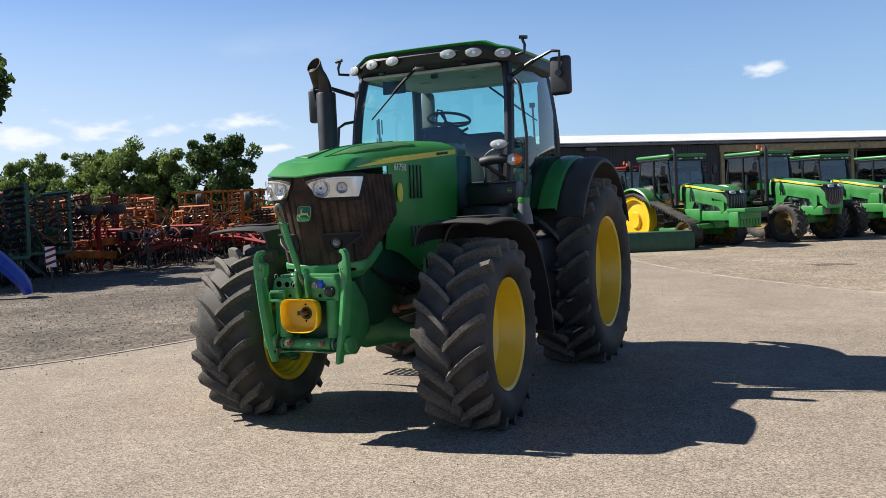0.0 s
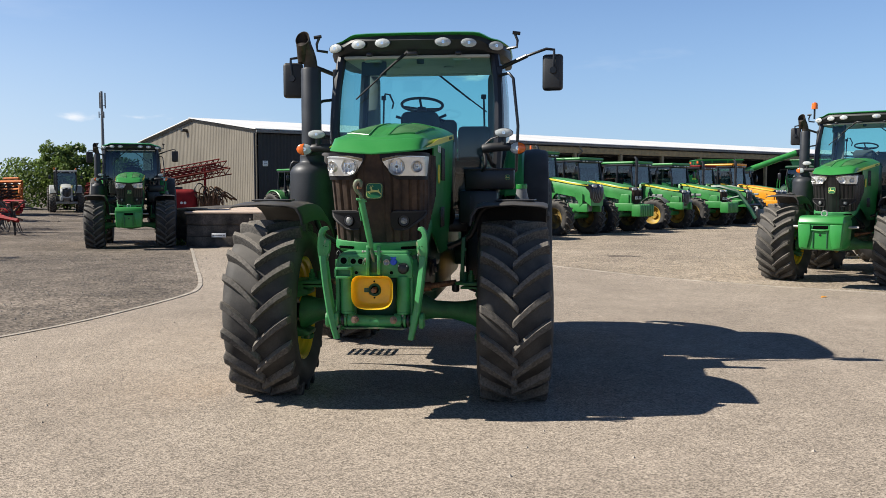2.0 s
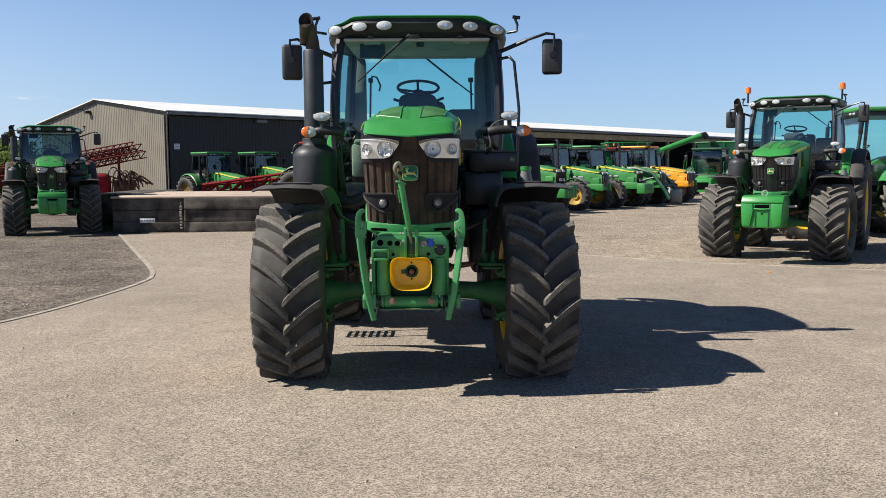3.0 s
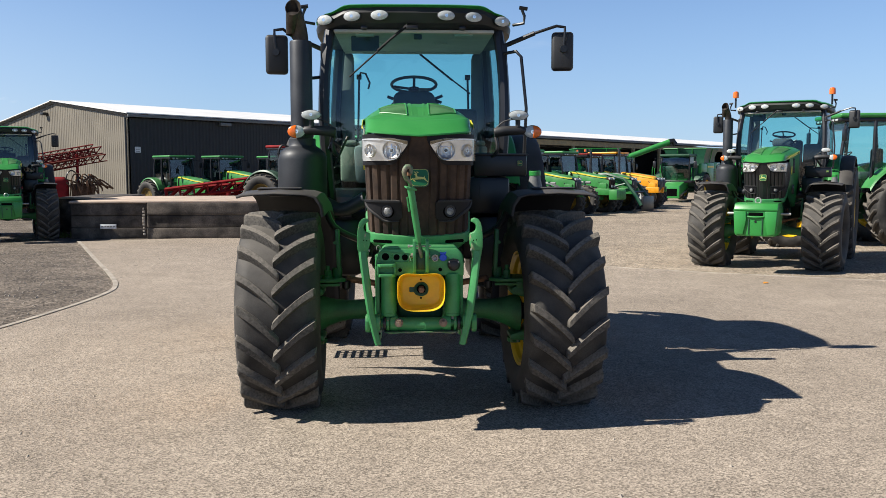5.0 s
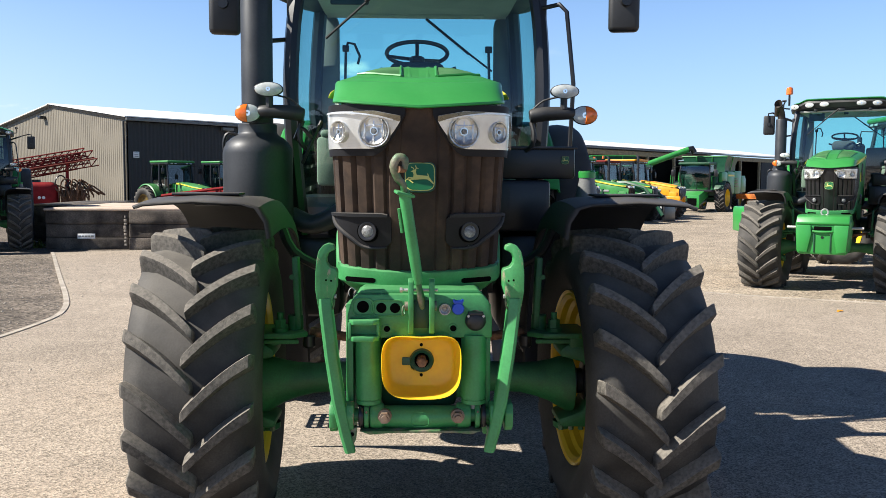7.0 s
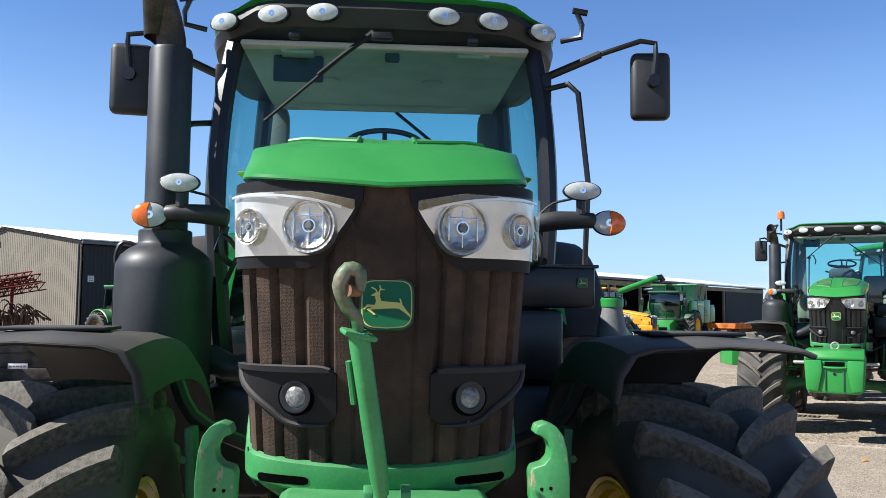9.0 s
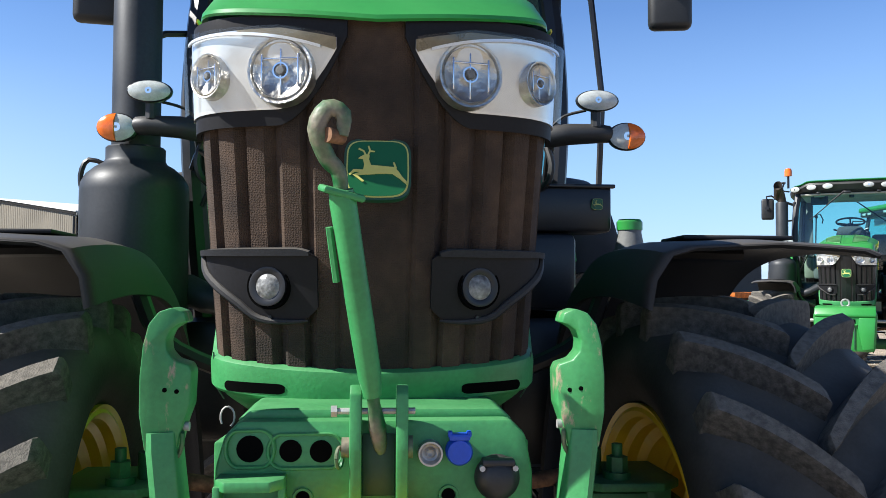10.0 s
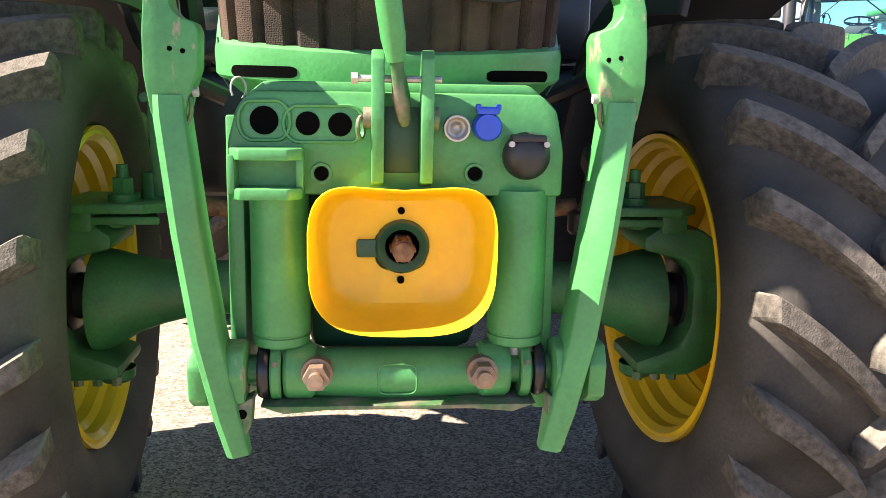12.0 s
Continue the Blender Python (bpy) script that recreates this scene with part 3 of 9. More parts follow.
def corrugated(bm, start, along, out, length, top, pitch=0.24, depth=0.02, base=0.0):
    """Profiled sheet from base up to top(s)."""
    low, high = [], []
    k = int(length / pitch)
    for i in range(k):
        for f, h in ((0.0, 0), (0.45, 0), (0.55, 1), (0.9, 1)):
            s = min(length, (i + f) * pitch)
            p = start + along * s + out * (depth * h)
            low.append(p + Vector((0, 0, base)))
            high.append(p + Vector((0, 0, top(s))))
    low.append(start + along * length + Vector((0, 0, base)))
    high.append(start + along * length + Vector((0, 0, top(length))))
    return sheet(bm, [low, high], 0.01)


wall = thing("wall_gable", "beige profiled-steel gable wall of the shed", "wall", kind="structure")
bm = corrugated(bmesh.new(), shed_at(0, 0.05, 0), E2, -E1, SPAN - 0.1, lambda s: EAVE + (RIDGE - EAVE) * (1 - abs(s - SPAN / 2) / (SPAN / 2)))
part("cladding", bm, CLAD_BEIGE, wall, sharp=20)
bm = bmesh.new()
for s0, s1 in ((0, SPAN / 2), (SPAN / 2, SPAN)):
    z0 = EAVE + (RIDGE - EAVE) * (1 - abs(s0 - SPAN / 2) / (SPAN / 2))
    z1 = EAVE + (RIDGE - EAVE) * (1 - abs(s1 - SPAN / 2) / (SPAN / 2))
    tube(bm, [shed_at(-0.07, s0, z0), shed_at(-0.07, s1, z1)], 0.11, 4)
part("verge_trim", bm, GREY, wall)
bm = box(bmesh.new(), shed_at(-0.2, SPAN / 2 + 1.0, RIDGE - 0.72), (0.40, 0.40, 0.18), 0.03, (0, 0, 46))
part("floodlight", bm, TRIM, wall, "dark floodlight under the gable")
bm = rod(bmesh.new(), shed_at(-0.12, 0.15, 0), shed_at(-0.12, 0.15, EAVE - 0.2), 0.06)
part("downpipe", bm, TRIM, wall)

wall = thing("wall_side", "black profiled-steel side wall of the shed", "wall", kind="structure")
bm = corrugated(bmesh.new(), shed_at(0.05, 0, 0), E1, -E2, CLAD, lambda s: EAVE - 0.2)
part("cladding", bm, CLAD_BLACK, wall, sharp=20)
bm = box(bmesh.new(), shed_at(0.5, -0.06, 3.6), (0.36, 0.03, 0.34), 0.004, (0, 0, 46.0))
part("notice", bm, WHITE, wall, "small white notice board")
bm = bmesh.new()
for i in range(3):
    box(bm, shed_at(0.5, -0.08, 3.70 - 0.1 * i), (0.24, 0.01, 0.03), 0, (0, 0, 46.0))
part("notice_line", bm, GREY, wall)
bm = box(bmesh.new(), shed_at(6.5, -0.2, EAVE - 0.35), (0.8, 0.3, 0.2), 0.03, (0, 0, 46.0))
part("floodlight", bm, GREY, wall)

wall = thing("wall_far", "black profiled-steel wall closing the last shed bays", "wall", kind="structure")
part("cladding", corrugated(bmesh.new(), shed_at(90.0, 0, 0), E1, -E2, LONG - 90.0, lambda s: EAVE - 0.7), CLAD_BLACK, wall, sharp=20)

roof = thing("shed_roof", "pale sheet roof with eaves gutter over the long shed", "roof", kind="structure")
bm = bmesh.new()
for side in (0, 1):
    rows = []
    for a in np.arange(-0.3, LONG + 0.5, 1.0):
        b0, b1 = (-0.35, SPAN / 2) if side == 0 else (SPAN + 0.35, SPAN / 2)
        rows.append([shed_at(a, b0, EAVE + 0.02), shed_at(a, b1, RIDGE + 0.08)])
    sheet(bm, rows, 0.06)
part("roof_sheet", bm, ROOFING, roof)
bm = box(bmesh.new(), shed_at(LONG / 2, -0.36, EAVE - 0.1), (LONG + 0.5, 0.12, 0.16), 0.03, (0, 0, 46.0))
part("gutter", bm, GREY, roof)
bm = box(bmesh.new(), shed_at(CLAD + (LONG - CLAD) / 2, -0.02, EAVE - 0.52), (LONG - CLAD, 0.14, 0.5), 0.01, (0, 0, 46.0))
part("lintel", bm, TIMBER, roof, "pale weathered beam over the open bays")

shell = thing("wall_back", "inner walls of the open-fronted shed, coloured dark for its shade", "wall", kind="structure")
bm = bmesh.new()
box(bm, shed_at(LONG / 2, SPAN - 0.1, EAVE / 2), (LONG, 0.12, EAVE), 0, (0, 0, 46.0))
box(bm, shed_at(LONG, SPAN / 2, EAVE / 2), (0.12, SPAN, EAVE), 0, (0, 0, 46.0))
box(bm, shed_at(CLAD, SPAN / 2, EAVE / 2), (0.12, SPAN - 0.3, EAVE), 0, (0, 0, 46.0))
part("lining", bm, SHED_SHADE, shell)
posts = thing("shed_front", "pale weathered posts along the open shed front", "post", kind="structure")
post_mesh = finish(box(bmesh.new(), (0, 0, (EAVE - 0.75) / 2), (0.3, 0.3, EAVE - 0.75), 0.02), "post", TIMBER)
for i in range(13):
    share("post", post_mesh, posts, Matrix.Translation(shed_at(CLAD + 0.2 + i * 6.0, -0.02, 0)) @ pose(0, 0, 0, 0, 0, 46.0))
bm = bmesh.new()
tube(bm, [shed_at(CLAD + 12.4, -0.3, EAVE - 0.2), shed_at(CLAD + 12.9, -0.3, EAVE - 0.6), shed_at(CLAD + 12.6, -0.1, EAVE - 0.9), shed_at(CLAD + 12.6, -0.1, 0)], 0.06, 8)
part("downpipe", bm, GREY, posts)

# ---- concrete loading dock ----
dock = thing("loading_dock", "low weathered concrete loading dock with a much paler top", "dock", pose(0, 0.9, -0.09))
for x0, x1 in ((-9.02, -7.04), (-7.02, -3.9)):
    for z, h, dy, bv in ((0.10, 0.30, 0.0, 0.02), (0.415, 0.33, 0.012, 0.02), (0.75, 0.34, -0.025, 0.03)):
        bm = box(bmesh.new(), ((x0 + x1) / 2, 18.9 + dy, z), (x1 - x0, 5.2, h - 0.008), bv, (0, 0, 1.5))
        bmesh.ops.subdivide_edges(bm, edges=bm.edges[:], cuts=3, use_grid_fill=True)
        for v in bm.verts:
            v.co += 0.012 * noise.noise_vector(v.co * 2.3)
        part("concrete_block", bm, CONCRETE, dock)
bm = box(bmesh.new(), (-6.46, 18.88, 0.935), (5.14, 5.24, 0.06), 0.02, (0, 0, 1.5))
part("top_slab", bm, CONCRETE_TOP, dock, "pale pinkish concrete top slab")
bm = box(bmesh.new(), (-9.85, 21.4, 0.47), (1.55, 4.4, 1.02), 0.04, (0, 0, 1.5))
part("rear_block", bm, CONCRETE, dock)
part("pale_edge", box(bmesh.new(), (-10.56, 19.19, 0.50), (0.09, 0.03, 0.96), 0.01), CONCRETE_TOP, dock, "chipped pale concrete edge")
part("pale_edge", box(bmesh.new(), (-9.85, 19.19, 0.965), (1.5, 0.04, 0.05), 0.01), CONCRETE_TOP, dock, "chipped pale concrete edge")
bm = bmesh.new()
for i in range(9):
    part("mortar_drip", box(bmesh.new(), (-7.03 + random.uniform(-0.01, 0.01), 16.24, 0.08 + i * 0.085), (random.uniform(0.03, 0.07), 0.02, random.uniform(0.03, 0.08)), 0.006), KERB, dock)
bm = box(bmesh.new(), (-7.95, 16.2, 0.29), (0.42, 0.02, 0.12), 0.004, (0, 0, 1.5))
sign = part("sign_plate", bm, WHITE, dock, "small white plate")
bm = bmesh.new()
for i, w in enumerate((0.06, 0.04, 0.07, 0.05, 0.06)):
    part("sign_bar", box(bmesh.new(), (-8.1 + i * 0.075, 16.186, 0.29), (w, 0.006, 0.035)), GREY, sign)


# ---- wheels ----
def tyre_mesh(name, R, W, rim, lugs, lug_h, squat):
    """Tractor tyre about the x axis: the carcass, and two staggered rows of curved lugs that meet in a downward V in front. It is flattened where it stands."""
    bm = bmesh.new()
    base = R - lug_h
    prof = [(rim - 0.005, -W * 0.36), (rim + 0.03, -W * 0.43), (rim + (base - rim) * 0.45, -W * 0.5), (base - 0.085, -W * 0.485), (base - 0.034, -W * 0.445), (base - 0.008, -W * 0.31), (base + 0.002, 0)]
    prof = prof + [(r, -x) for r, x in prof[-2::-1]] + [(rim - 0.02, W * 0.3), (rim - 0.02, -W * 0.3), (rim - 0.005, -W * 0.36)]
    lathe(bm, prof, 96)
    tread = bmesh.new()

    half = W * 0.447

    def tread_r(x):
        u = abs(x) / (W / 2)
        return base + 0.002 - 0.014 * u * u - (0.030 * max(0.0, (u - 0.75) / 0.25) ** 2)
    pitch = 2 * math.pi / lugs
    for side in (-1, 1):
        for i in range(lugs):
            a0 = (i + (0.5 if side > 0 else 0.0)) * pitch
            rings = []
            for s in (-0.03, -0.015, 0.02, 0.12, 0.25, 0.38, 0.5, 0.62, 0.75, 0.88, 0.97, 1.0, 1.02):
                u = max(0.0, s)
                x = side * (-0.014 + (half + 0.014) * (u ** 0.92 + min(0.0, s)) if s <= 1.0 else half + 0.006)
                a = a0 + 0.50 * W / R * (u ** 0.9 - 0.20 * u * u + min(0.0, s))
                rb = tread_r(abs(x)) - 0.014 - 0.03 * max(0.0, (s - 0.7) / 0.3)
                hw = (0.0225 + 0.0045 * u) / R * {-0.03: 0.45, -0.015: 0.85, 1.02: 0.8}.get(s, 1.0)
                top = R - 0.002 - 0.014 * u * u - {-0.03: 0.016, -0.015: 0.006, 1.02: 0.020, 1.0: 0.006}.get(s, 0.0)
                row = []
                for da, rr in ((-hw - 0.016 / R, rb), (-hw - 0.006 / R, rb + (top - rb) * 0.35), (-hw - 0.001 / R, top - 0.005), (-hw * 0.90, top), (hw * 0.90, top), (hw + 0.001 / R, top - 0.005), (hw + 0.006 / R, rb + (top - rb) * 0.35), (hw + 0.016 / R, rb)):
                    q = a + da
                    row.append((x, rr * math.cos(q), rr * math.sin(q)))
                rings.append(row)
            ring_loft(tread, rings)
    for b in (bm, tread):
        for v in b.verts:
            if v.co.z < -squat:
                k = min(1.0, (-squat - v.co.z) / lug_h / 1.5)
                v.co.x *= 1 + 0.05 * k
                v.co.z = -squat - 0.004 * k
    return finish(bm, name, RUBBER, 62), finish(tread, "tread", LUG, 32)


def rim_mesh(name, R, W, dish, mat):
    """Wheel rim about the x axis: barrel with bead seats, and a dished disc; +x is the outside."""
    bm = bmesh.new()
    w = W * 0.40
    prof = [(R, -w), (R + 0.012, -w - 0.008), (R + 0.012, -w + 0.012), (R - 0.02, -w + 0.03), (R - 0.03, -w + 0.09), (R - 0.075, -w + 0.13), (R - 0.08, -0.02),
            (R - 0.03, w - 0.09), (R - 0.02, w - 0.03), (R + 0.012, w - 0.012), (R + 0.012, w + 0.008), (R, w)]
    back = [(R - 0.008, w - 0.005), (R - 0.04, w - 0.07), (R - 0.09, dish + 0.04), (R * 0.70, dish + 0.03), (R * 0.52, dish - 0.02), (R * 0.36, dish - 0.02), (R * 0.34, dish + 0.05), (0.0, dish + 0.055)]
    inner = [(0.0, dish - 0.05), (R * 0.52, dish - 0.05), (R * 0.70, dish), (R - 0.105, dish + 0.005), (R - 0.108, dish - 0.06), (R - 0.098, dish - 0.075), (R - 0.098, -w + 0.155), (R - 0.078, -w + 0.13), (R - 0.074, -w + 0.105), (R - 0.050, -w + 0.085), (R - 0.046, -w + 0.055), (R - 0.030, -w + 0.040), (R - 0.026, -w + 0.012), (R - 0.010, -w - 0.004), (R, -w)]
    lathe(bm, prof + back + inner, 64)
    for i in range(10):
        a = 2 * math.pi * i / 10
        rod(bm, (dish - 0.03, R * 0.44 * math.cos(a), R * 0.44 * math.sin(a)), (dish + 0.012, R * 0.44 * math.cos(a), R * 0.44 * math.sin(a)), 0.014, 6)
    return finish(bm, name, mat, 30)


FRONT_TYRE = tyre_mesh("tyre", 0.705, 0.555, 0.400, 20, 0.060, 0.668)
FRONT_RIM = rim_mesh("rim", 0.397, 0.555, 0.015, YELLOW)
WIDE_TYRE = tyre_mesh("tyre", 0.705, 0.640, 0.400, 20, 0.060, 0.668)
REAR_TYRE = tyre_mesh("tyre", 0.955, 0.64, 0.55, 22, 0.062, 0.884)
REAR_RIM = rim_mesh("rim", 0.547, 0.64, 0.03, YELLOW)


def wheel(parent, name, x, y, z, tyre, rim, steer=0.0, label="", spin=0.0):
    m = pose(x, y, z, spin, 0, steer + 180)
    w = share(name, tyre[0], parent, m)
    tagged(share("tread", tyre[1], w), kind="stuff")
    if label:
        tagged(w, label=label)
    share("rim", rim, w, pose(0, 0, 0, 0, 0, 180) if x > 0 else None)
    return w


# ---- the big tractors ----
NOSE = [(0.0, -0.812), (0.116, -0.800), (0.2125, -0.775), (0.280, -0.742), (0.317, -0.688), (0.331, -0.58), (0.338, -0.40), (0.344, -0.12)]


def nose_curve(n):
    """Points of the bonnet's front in plan, with equal steps, from one side to the other, and their outward normals."""
    half = spline(NOSE, 10)
    pts = [Vector((-p.x, p.y, 0)) for p in half[::-1]] + half[1:]
    d = [0.0]
    for a, b in zip(pts, pts[1:]):
        d.append(d[-1] + (b - a).length)
    out = []
    for i in range(n):
        s = d[-1] * i / (n - 1)
        k = max(j for j in range(len(d) - 1) if d[j] <= s + 1e-9)
        t = (s - d[k]) / (d[k + 1] - d[k])
        p = pts[k].lerp(pts[k + 1], t)
        q = (pts[min(k + 2, len(pts) - 1)] - pts[max(k - 1, 0)]).normalized()
        out.append((p, Vector((q.y, -q.x, 0)), s - d[-1] / 2))
    return out


def taper(z):
    return 0.945 + 0.055 * max(0.0, min(1.0, (z - 1.18) / 0.48))


def on_nose(p, nrm, z, off=0.0):
    k = taper(z)
    return Vector((p.x * k, p.y + 0.24 * max(0.0, 1.80 - z), z)) + nrm * off


def nose_patch(bm, inside, z_rows, off, thick, n=141):
    """A patch that follows the nose: inside(s, v) gives the height of row v at arc s, or None."""
    cols = []
    for p, nrm, s in nose_curve(n):
        col = inside(s)
        if col is None:
            continue
        lo, hi = col
        cols.append([on_nose(p, nrm, lo + (hi - lo) * k / z_rows, off) for k in range(z_rows + 1)])
    return sheet(bm, cols, thick)


def ellipse_lamp(parent, c, rx, rz, depth, face, back, name="lamp", label="", turn=0.0):
    """An oval lamp that faces -y: dark shell and lens."""
    bm = bmesh.new()
    rings = []
    for r, y in ((0.55, depth), (0.9, depth * 0.6), (1.0, 0.01), (1.0, 0.0), (0.93, -0.004)):
        rings.append([(rx * r * math.cos(q), y, rz * r * math.sin(q)) for q in [2 * math.pi * k / 24 for k in range(24)]])
    ring_loft(bm, rings)
    m = pose(*c, 0, 0, turn)
    bm.transform(m)
    shell = part(name, bm, back, parent, label)
    bm = bmesh.new()
    rings = [[(rx * r * math.cos(q), y, rz * r * math.sin(q)) for q in [2 * math.pi * k / 24 for k in range(24)]] for r, y in ((0.92, 0.0), (0.92, -0.006), (0.7, -0.013), (0.3, -0.018))]
    ring_loft(bm, rings)
    bm.transform(m)
    part("lens", bm, face, shell)
    bm = lathe(bmesh.new(), [(rz * 0.10, -0.0185), (rz * 0.30, -0.0185), (rz * 0.33, -0.012)], 16, "y")
    bm.transform(m)
    part("bulb_ring", bm, CHROME, shell)
    return shell


def deer_badge(parent, c, w, h, tilt=0.0, turn=0.0):
    """Square badge with bowed sides: yellow rim, green field and a plain leaping shape in yellow."""
    def plate(k, y0, y1):
        pts = []
        for q in range(32):
            a = 2 * math.pi * q / 32
            ca, sa = math.cos(a), math.sin(a)
            e = 0.42
            pts.append((k * w / 2 * math.copysign(abs(ca) ** e, ca), k * h / 2 * math.copysign(abs(sa) ** e, sa) - 0.04 * h * (1 - abs(ca)) * (1 if sa < 0 else 0)))
        return prism(bmesh.new(), pts, "y", y0, y1)
    m = pose(*c, tilt, 0, turn)
    bm = plate(1.0, -0.006, 0.012)
    bm.transform(m)
    badge = part("badge", bm, GREEN_DARK, parent, "green and yellow enamel badge")
    bm = plate(0.93, -0.0075, 0.0)
    bm.transform(m)
    part("badge_line", bm, ENAMEL, badge)
    bm = plate(0.885, -0.009, 0.0)
    bm.transform(m)
    part("badge_field", bm, ENAMEL_GREEN, badge)
    bm = bmesh.new()
    s = w
    shapes = (
        [(-0.20, 0.07), (0.10, 0.045), (0.27, 0.03), (0.29, -0.02), (0.24, -0.075), (0.12, -0.07), (-0.02, -0.075), (-0.16, -0.09), (-0.22, -0.03)],
        [(0.22, 0.02), (0.30, -0.02), (0.36, -0.11), (0.43, -0.19), (0.43, -0.24), (0.33, -0.15), (0.22, -0.075)],
        [(-0.20, 0.07), (-0.10, 0.06), (-0.13, 0.15), (-0.12, 0.22), (-0.19, 0.23), (-0.26, 0.19), (-0.29, 0.165), (-0.22, 0.155)],
        [(-0.21, -0.03), (-0.16, -0.085), (-0.30, -0.10), (-0.20, -0.185), (-0.23, -0.20), (-0.37, -0.09)],
        [(-0.21, -0.01), (-0.21, -0.05), (-0.34, -0.045), (-0.41, -0.10), (-0.43, -0.085), (-0.36, -0.005)],
        [(0.25, 0.02), (0.285, 0.02), (0.25, 0.11), (0.225, 0.11)],
        [(-0.16, 0.22), (-0.135, 0.22), (-0.10, 0.29), (-0.13, 0.37), (-0.15, 0.36), (-0.13, 0.29)],
        [(-0.19, 0.22), (-0.17, 0.23), (-0.20, 0.29), (-0.28, 0.33), (-0.29, 0.31), (-0.22, 0.275)],
        [(-0.12, 0.27), (-0.05, 0.27), (-0.04, 0.285), (-0.11, 0.295)])
    for k, pts in enumerate(shapes):
        prism(bm, [(x * s, (z - 0.03) * s) for x, z in pts], "y", -0.0115 + 0.0001 * k, -0.008)
    bm.transform(m)
    part("badge_emblem", bm, ENAMEL, badge)
    return badge


def arc_shell(bm, cy, cz, R, a0, a1, x0, x1, thick=0.012, n=22, lip=0.05, flat=None):
    """A mudguard: an arc in the y-z plane from angle a0 to a1 (0 is back, 90 up), between x0 and x1, with turned-down lips."""
    rows = []
    xs = [x0, x0 + 0.004, x0 + 0.03, x0 + 0.09, (x0 + x1) / 2, x1 - 0.09, x1 - 0.03, x1 - 0.004, x1]
    dr = [-lip, -lip * 0.5, -0.010, 0.0, 0.006, 0.0, -0.010, -lip * 0.5, -lip]
    for k in range(n + 1):
        a = radians(a0 + (a1 - a0) * k / n)
        row = []
        for x, d in zip(xs, dr):
            y, z = cy + (R + d) * math.cos(a), cz + (R + d) * math.sin(a)
            if flat is not None and z > flat:
                z = flat + (z - flat) * 0.25
            row.append((x, y, z))
        rows.append(row)
    return sheet(bm, rows, thick)


def build_bonnet(t, dusty):
    grille = GRILLE if dusty else TRIM
    # pleated grille that wraps round the nose
    cols = []
    for p, nrm, s in nose_curve(221):
        ph = (abs(s) / 0.062) % 1.0
        pleat = 0.011 if 0.16 < ph < 0.84 else (-0.004 if ph < 0.08 or ph > 0.92 else 0.004)
        if abs(s) < 0.062:
            pleat = 0.008
        lo = 1.198 + 0.022 * (s / 0.355) ** 2 + 0.4 * max(0.0, abs(s) - 0.42)
        cols.append([on_nose(p, nrm, lo + (1.835 - lo) * k / 10, pleat) for k in range(11)])
    part("grille", sheet(bmesh.new(), cols, 0.01), grille, t, "pleated woven grille, brown with dust" if dusty else "black pleated grille", sharp=25)
    # bonnet shell: lip and crown over the nose, back to the cab
    ridge = [(-0.80, 1.90), (-0.64, 1.950), (-0.5, 1.982), (-0.2, 2.052), (0.1, 2.093), (0.4, 2.119), (0.8, 2.143), (1.05, 2.15)]
    edge = [p for p, nrm, s in nose_curve(75)]
    edge = [Vector((-0.37, y, 0)) for y in (1.05, 0.75, 0.45, 0.15)] + edge + [Vector((0.37, y, 0)) for y in (0.15, 0.45, 0.75, 1.05)]
    rows = []
    for p in edge:
        back = (p.y + 0.8) / 1.85
        front = max(0.0, min(1.0, (-0.40 - p.y) / 0.3))
        low = 1.844 + 0.16 * back - 0.020 * max(0.0, 1 - abs(p.x) / 0.31) * front
        lip = 0.062 + 0.036 * front + 0.012 * max(0.0, 1 - abs(p.x) / 0.31) * front
        lean = 0.115 * front * front
        ry = p.y if p.y > 0.1 else -0.60 + (p.y + 0.812) * 0.71 / 0.912
        rz = lerp_table(ridge, ry)
        row = []
        for d, h in ((-0.030, 0.0), (-0.036, 0.03), (-0.035, 0.10), (0.22, 0.5), (0.85, 0.94), (0.96, 0.985), (1.05, 1.0)):
            d = d * front if d < 0 else d * lean
            row.append((p.x * (1.012 - 0.03 * front * h * abs(p.x) / 0.34), p.y + d, low + lip * h))
        x0, y0, z0 = row[-1]
        for f in (0.03, 0.08, 0.15, 0.25, 0.4, 0.6, 0.8, 1.0):
            row.append((x0 * (1 - f), y0 + (ry - y0) * f, z0 + (rz - z0) * (1 - (1 - f) ** 3.2)))
        rows.append(row)
    bonnet = part("bonnet", sheet(bmesh.new(), rows, 0.012), GREEN, t, "satin green bonnet with a creased front edge", sharp=21)
    bm = bmesh.new()
    for x in (-0.035, 0.035):
        tube(bm, [(x * (1 + 0.8 * f), -0.66 + f * 1.65, lerp_table(ridge, -0.66 + f * 1.65) - 0.004) for f in [k / 12 for k in range(13)]], 0.012, 8, flat=0.7)
    part("bonnet_ridge", bm, GREEN, bonnet)
    # sunk mesh panels either side of the ridges
    co = [v.co for v in bonnet.data.vertices]
    tris = np.array([[tuple(co[f.vertices[0]]), tuple(co[f.vertices[k]]), tuple(co[f.vertices[k + 1]])] for f in bonnet.data.polygons for k in range(1, len(f.vertices) - 1)])
    ta, tb, tc = tris[:, 0], tris[:, 1] - tris[:, 0], tris[:, 2] - tris[:, 0]
    det = tb[:, 0] * tc[:, 1] - tb[:, 1] * tc[:, 0]
    det[abs(det) < 1e-9] = 1e-9

    def on_top(x, y, up):
        """The highest point of the shell over x, y."""
        dx, dy = x - ta[:, 0], y - ta[:, 1]
